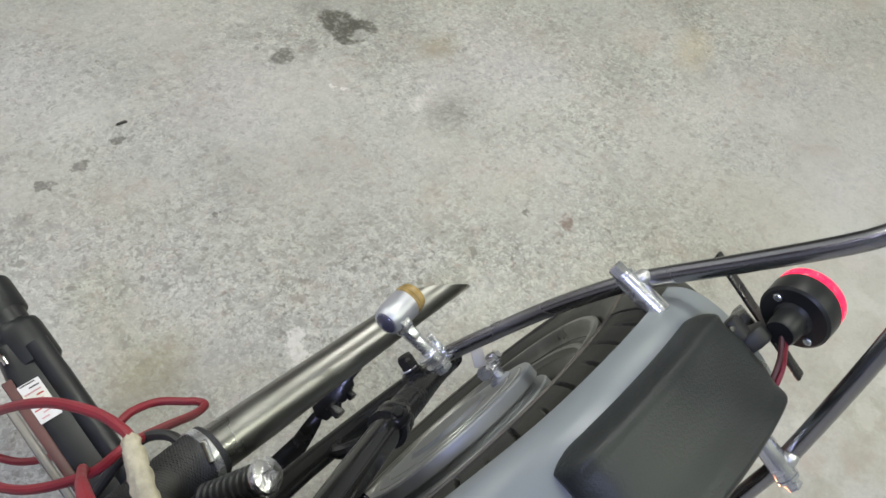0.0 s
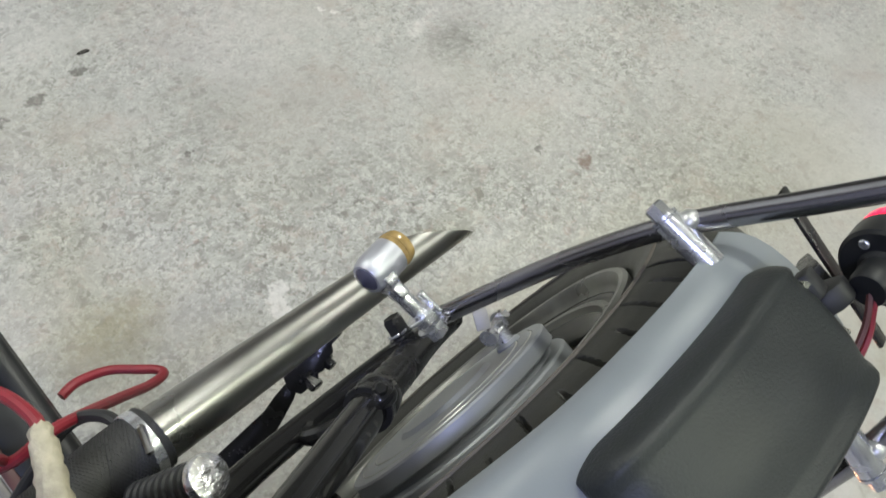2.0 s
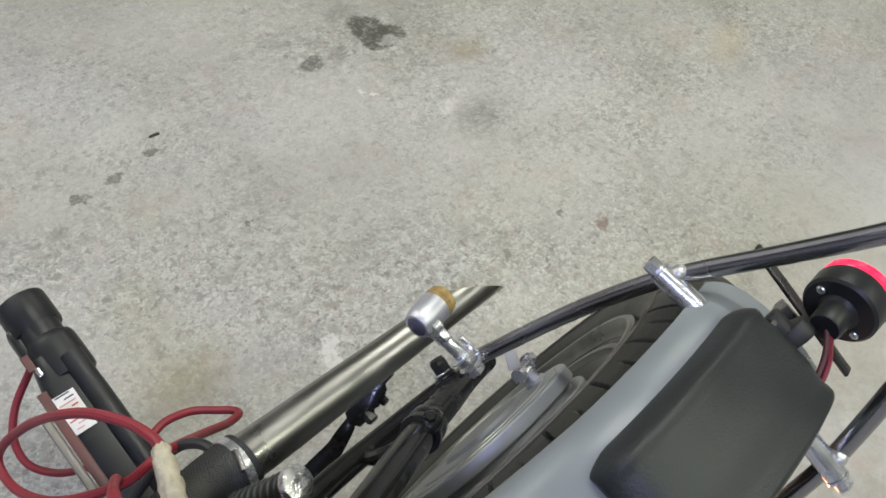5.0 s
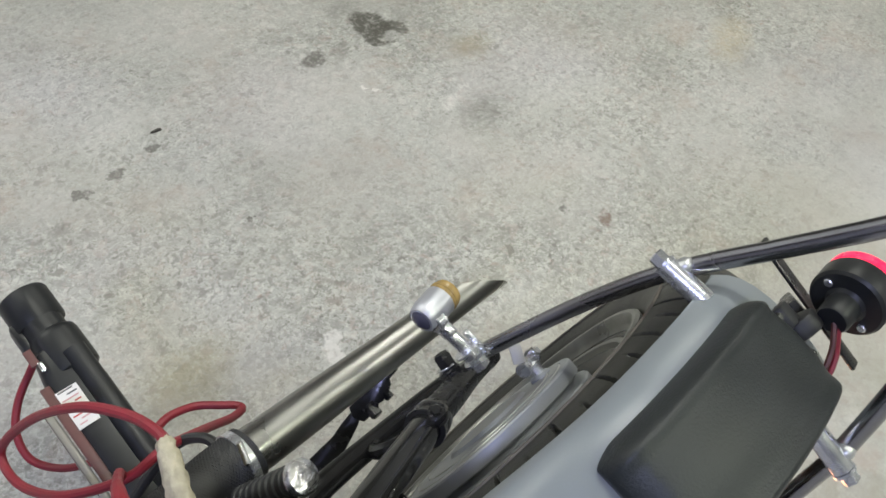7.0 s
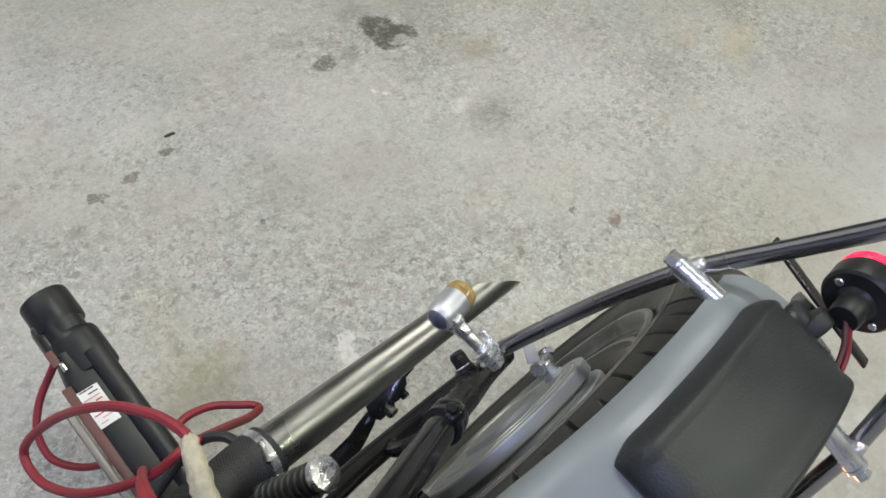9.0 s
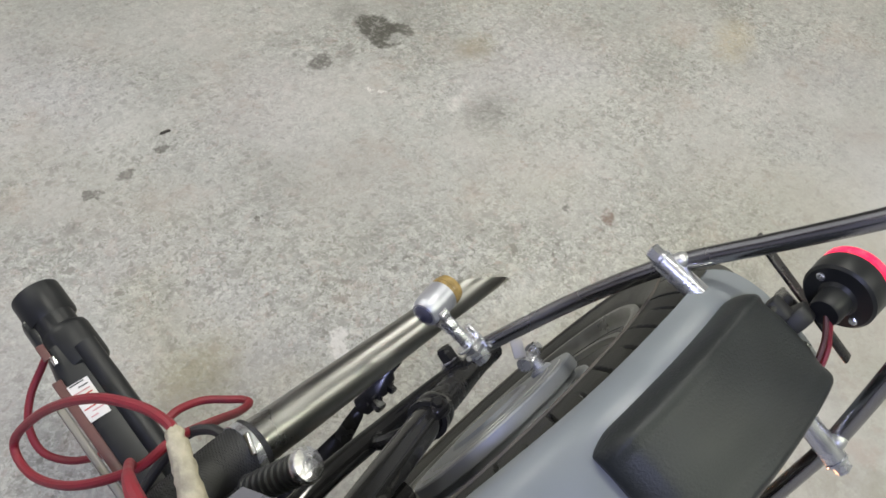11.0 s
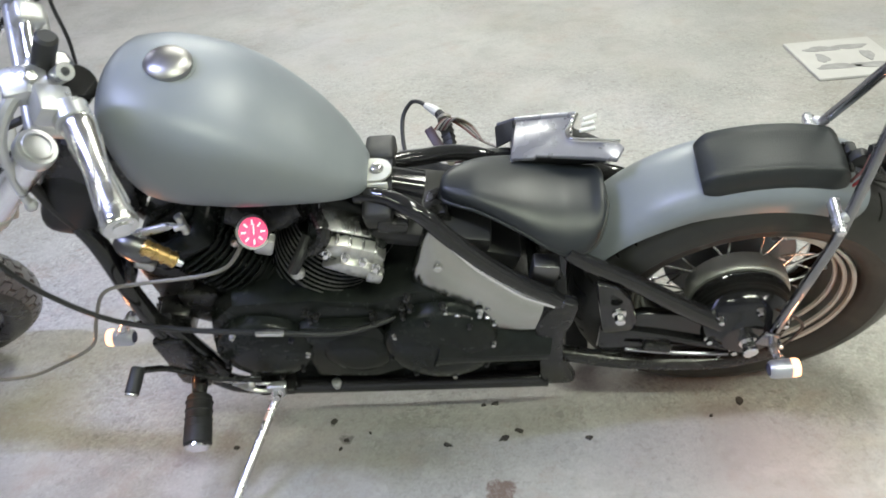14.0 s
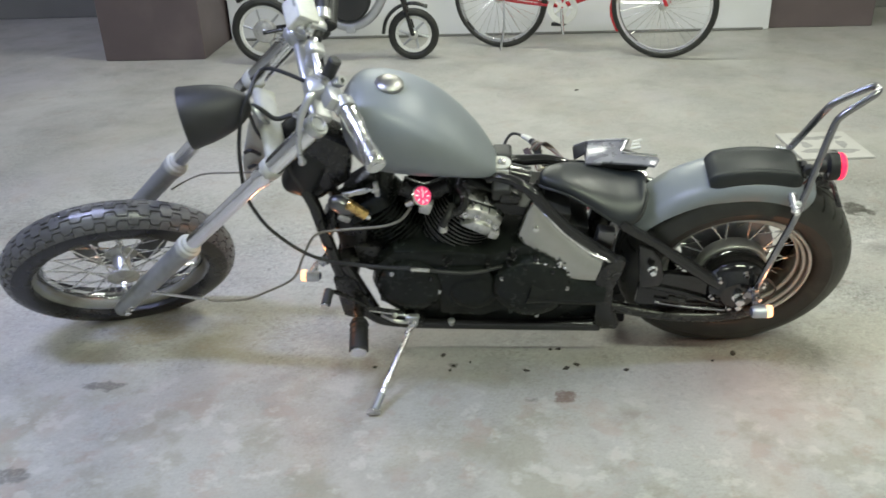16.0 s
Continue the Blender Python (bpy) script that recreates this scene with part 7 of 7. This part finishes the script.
def spoked_wheel(name, c, R, tyre_r, yaw, parent, n, mat_rim, disc=False, blades=0):
    m = pose(*c, 0, 0, yaw) @ pose(0, 0, 0, -90, 0, 0)
    rim_r = R - tyre_r * 2
    w = part(name, lathe([(rim_r - 0.012, -0.012), (rim_r + 0.004, -0.014), (rim_r + 0.004, 0.014), (rim_r - 0.012, 0.012), (rim_r - 0.016, 0), (rim_r - 0.012, -0.012)], m, 48), mat_rim, parent)
    ring = [m @ Vector(((R - tyre_r) * math.cos(2 * math.pi * j / 40), (R - tyre_r) * math.sin(2 * math.pi * j / 40), 0)) for j in range(40)]
    part("tyre", sweep(ring, tyre_r, 10, 1, closed=True), RUBBER, w)
    part("hub", lathe([(0.012, -0.05), (0.03, -0.04), (0.03, 0.04), (0.012, 0.05)], m, 20), CAST, w)
    if disc:
        part("hub_motor", lathe([(0.02, -0.045), (rim_r * 0.42, -0.035), (rim_r * 0.46, -0.02), (rim_r * 0.46, 0.02), (rim_r * 0.42, 0.035), (0.02, 0.045)], m, 40), CAST, w)
    for i in range(n):
        a = 2 * math.pi * i / n
        side = 0.03 if i % 2 else -0.03
        p, q = m @ Vector((0.028 * math.cos(a + 0.6), 0.028 * math.sin(a + 0.6), side)), m @ Vector(((rim_r - 0.01) * math.cos(a), (rim_r - 0.01) * math.sin(a), 0))
        part("spoke", rod(p, q, 0.0016, 5), CHROME, w)
    for i in range(blades):
        a = 2 * math.pi * i / blades
        p, q = m @ Vector((0.03 * math.cos(a), 0.03 * math.sin(a), 0)), m @ Vector(((rim_r - 0.008) * math.cos(a + 0.25), (rim_r - 0.008) * math.sin(a + 0.25), 0))
        part("spoke", rod(p, q, 0.010, 8, r2=0.007), SILVERPAINT, w)
    return w


# red city bicycle by the wall: rear wheel nearer the wall
RWb, FWb = Vector((-0.625, 3.72, 0.33)), Vector((0.385, 3.34, 0.33))
byaw = math.degrees(math.atan2(FWb.y - RWb.y, FWb.x - RWb.x))
bicycle = new("bicycle")
tagged(bicycle, "red city bicycle with white chain guard parked at the wall", "bicycle")
spoked_wheel("rear_wheel", RWb, 0.33, 0.02, byaw, bicycle, 32, CHROME)
spoked_wheel("front_wheel", FWb, 0.33, 0.02, byaw, bicycle, 32, CHROME)
bd = (FWb - RWb).normalized()
bn = Vector((-bd.y, bd.x, 0))


def bk(x, s, z):
    return RWb + bd * x + bn * s + Vector((0, 0, z - 0.33))


for nm, line, r in (("down_tube", [bk(0.93, 0, 0.72), bk(0.7, 0, 0.42), bk(0.45, 0, 0.30)], 0.017), ("top_tube", [bk(0.92, 0, 0.80), bk(0.65, 0, 0.55), bk(0.40, 0, 0.45)], 0.014), ("seat_tube", [bk(0.45, 0, 0.29), bk(0.36, 0, 0.55), bk(0.30, 0, 0.82)], 0.015)):
    part(nm, sweep(line, r, 12, 5), REDPAINT, bicycle)
for s in (-1, 1):
    part("chain_stay", sweep([bk(0, s * 0.055, 0.33), bk(0.2, s * 0.05, 0.31), bk(0.44, s * 0.02, 0.29)], 0.009, 8, 4), REDPAINT, bicycle)
    part("seat_stay", sweep([bk(0, s * 0.055, 0.33), bk(0.18, s * 0.05, 0.55), bk(0.32, s * 0.02, 0.75)], 0.008, 8, 4), REDPAINT, bicycle)
    part("fork_blade", sweep([bk(1.105, s * 0.05, 0.33), bk(1.03, s * 0.05, 0.50), bk(0.96, s * 0.04, 0.70)], 0.011, 8, 4), REDPAINT, bicycle)
    part("pedal", block((0.09, 0.06, 0.02), pose(*bk(0.45 + s * 0.08, -s * 0.12, 0.29 - s * 0.14 * -1 if s > 0 else 0.15), 0, 0, byaw), 0.004), MATTE, bicycle)
part("chainring", lathe([(0.062, -0.004), (0.098, -0.004), (0.1, 0), (0.098, 0.004), (0.062, 0.004), (0.062, -0.004)], pose(*bk(0.45, -0.06, 0.29), 0, 0, byaw) @ pose(0, 0, 0, -90, 0, 0), 40), WHITEP, bicycle)
part("chainring_web", lathe([(0.01, -0.003), (0.034, -0.003), (0.034, 0.003), (0.01, 0.003), (0.01, -0.003)], pose(*bk(0.45, -0.058, 0.29), 0, 0, byaw) @ pose(0, 0, 0, -90, 0, 0), 24), WHITEP, bicycle)
for k in range(5):
    a = radians(72 * k)
    part("chainring_arm", rod(bk(0.45 + 0.03 * math.cos(a), -0.06, 0.29 + 0.03 * math.sin(a)), bk(0.45 + 0.07 * math.cos(a), -0.06, 0.29 + 0.07 * math.sin(a)), 0.007, 8), WHITEP, bicycle)
part("crank", rod(bk(0.45, -0.085, 0.29), bk(0.47, -0.095, 0.13), 0.010, 10, 0.003), CHROME, bicycle)
part("chain_guard", prism([(0.0, 0.36), (0.42, 0.385), (0.42, 0.35), (0.0, 0.325)], -0.075, -0.066, 0.004, Matrix.Translation((RWb.x, RWb.y, 0)) @ pose(0, 0, 0, 0, 0, byaw)), REDPAINT, bicycle)
part("kickstand", sweep([bk(0.05, -0.06, 0.33), bk(0.06, -0.09, 0.15), bk(0.05, -0.13, 0.008)], 0.008, 8, 4), CHROME, bicycle)
part("saddle", block((0.26, 0.16, 0.05), pose(*bk(0.27, 0, 0.90), 0, 0, byaw), 0.022, 3), MATTE, bicycle)
part("seat_post", rod(bk(0.30, 0, 0.78), bk(0.275, 0, 0.89), 0.012, 10), CHROME, bicycle)
part("handlebar", sweep([bk(0.80, -0.28, 1.02), bk(0.92, -0.18, 1.04), bk(0.93, 0, 1.02), bk(0.92, 0.18, 1.04), bk(0.80, 0.28, 1.02)], 0.011, 10, 5), CHROME, bicycle)
part("stem", rod(bk(0.93, 0, 0.70), bk(0.93, 0, 1.02), 0.014, 10), CHROME, bicycle)
part("mudguard", sweep([bk(1.105 + 0.355 * math.cos(radians(a)), 0, 0.33 + 0.355 * math.sin(radians(a))) for a in (20, 60, 100, 140, 185, 210)], 0.012, 6, 4), REDPAINT, bicycle)

# small silver electric bicycle
ER, EF = Vector((-2.14, 3.38, 0.215)), Vector((-1.18, 3.43, 0.165))
ey_ = math.degrees(math.atan2(EF.y - ER.y, EF.x - ER.x))
ebike = new("electric_bicycle")
tagged(ebike, "small silver electric bicycle with curved step-through frame", "electric bicycle")
spoked_wheel("rear_wheel", ER, 0.215, 0.028, ey_, ebike, 0, WHITEP, disc=True, blades=6)
spoked_wheel("front_wheel", EF, 0.165, 0.026, ey_, ebike, 0, WHITEP, blades=6)
ed = (EF - ER)
ed.z = 0
ed.normalize()
en = Vector((-ed.y, ed.x, 0))


def eb(x, s, z):
    return Vector((ER.x, ER.y, 0)) + ed * x + en * s + Vector((0, 0, z))


part("main_tube", sweep([eb(0.86, 0, 0.72), eb(0.80, 0, 0.46), eb(0.70, 0, 0.29), eb(0.56, 0, 0.225), eb(0.42, 0, 0.28), eb(0.33, 0, 0.42), eb(0.30, 0, 0.62)], 0.030, 14, 7), SILVERPAINT, ebike)
part("battery_bag", lathe([(0.03, -0.05), (0.125, -0.05), (0.14, -0.035), (0.14, 0.035), (0.125, 0.05), (0.03, 0.05), (0, 0.05)], pose(*eb(0.56, 0, 0.40), 0, 0, ey_) @ pose(0, 0, 0, -90, 0, 0), 32), MATTE, ebike)
part("tube_clamp", block((0.06, 0.07, 0.04), pose(*eb(0.56, 0, 0.205), 0, 0, ey_), 0.008), SILVERPAINT, ebike)
for s in (-1, 1):
    part("chain_stay", rod(eb(0.0, s * 0.065, 0.215), eb(0.36, s * 0.03, 0.26), 0.012, 8), SATIN, ebike)
    part("fork_blade", rod(eb(0.96, s * 0.05, 0.165), eb(0.88, s * 0.045, 0.48), 0.014, 10), SATIN, ebike)
    part("foot_peg", rod(eb(0.37, s * 0.04, 0.17), eb(0.37, s * 0.12, 0.17), 0.012, 10), MATTE, ebike)
part("motor_case", block((0.10, 0.08, 0.08), pose(*eb(0.35, -0.02, 0.22), 0, 0, ey_), 0.015), SATIN, ebike)
part("mudguard", sweep([eb(0.25 * math.cos(radians(a)), 0, 0.215 + 0.25 * math.sin(radians(a))) for a in (5, 30, 60, 90, 130)], 0.014, 8, 4), SATIN, ebike)
part("front_mudguard", sweep([eb(0.96 + 0.195 * math.cos(radians(a)), 0, 0.165 + 0.195 * math.sin(radians(a))) for a in (60, 90, 120, 150, 178)], 0.012, 8, 4), SATIN, ebike)
part("side_stand", sweep([eb(0.34, -0.05, 0.19), eb(0.36, -0.10, 0.08), eb(0.37, -0.14, 0.008)], 0.008, 8, 4), SATIN, ebike)
part("stem", rod(eb(0.87, 0, 0.5), eb(0.80, 0, 0.98), 0.018, 12), SILVERPAINT, ebike)
part("handlebar", rod(eb(0.80, -0.26, 0.98), eb(0.80, 0.26, 0.98), 0.012, 10), SATIN, ebike)
part("seat_post", rod(eb(0.30, 0, 0.55), eb(0.27, 0, 0.78), 0.016, 10), SILVERPAINT, ebike)
part("saddle", block((0.24, 0.17, 0.06), pose(*eb(0.26, 0, 0.81), 0, 0, ey_), 0.025, 3), MATTE, ebike)
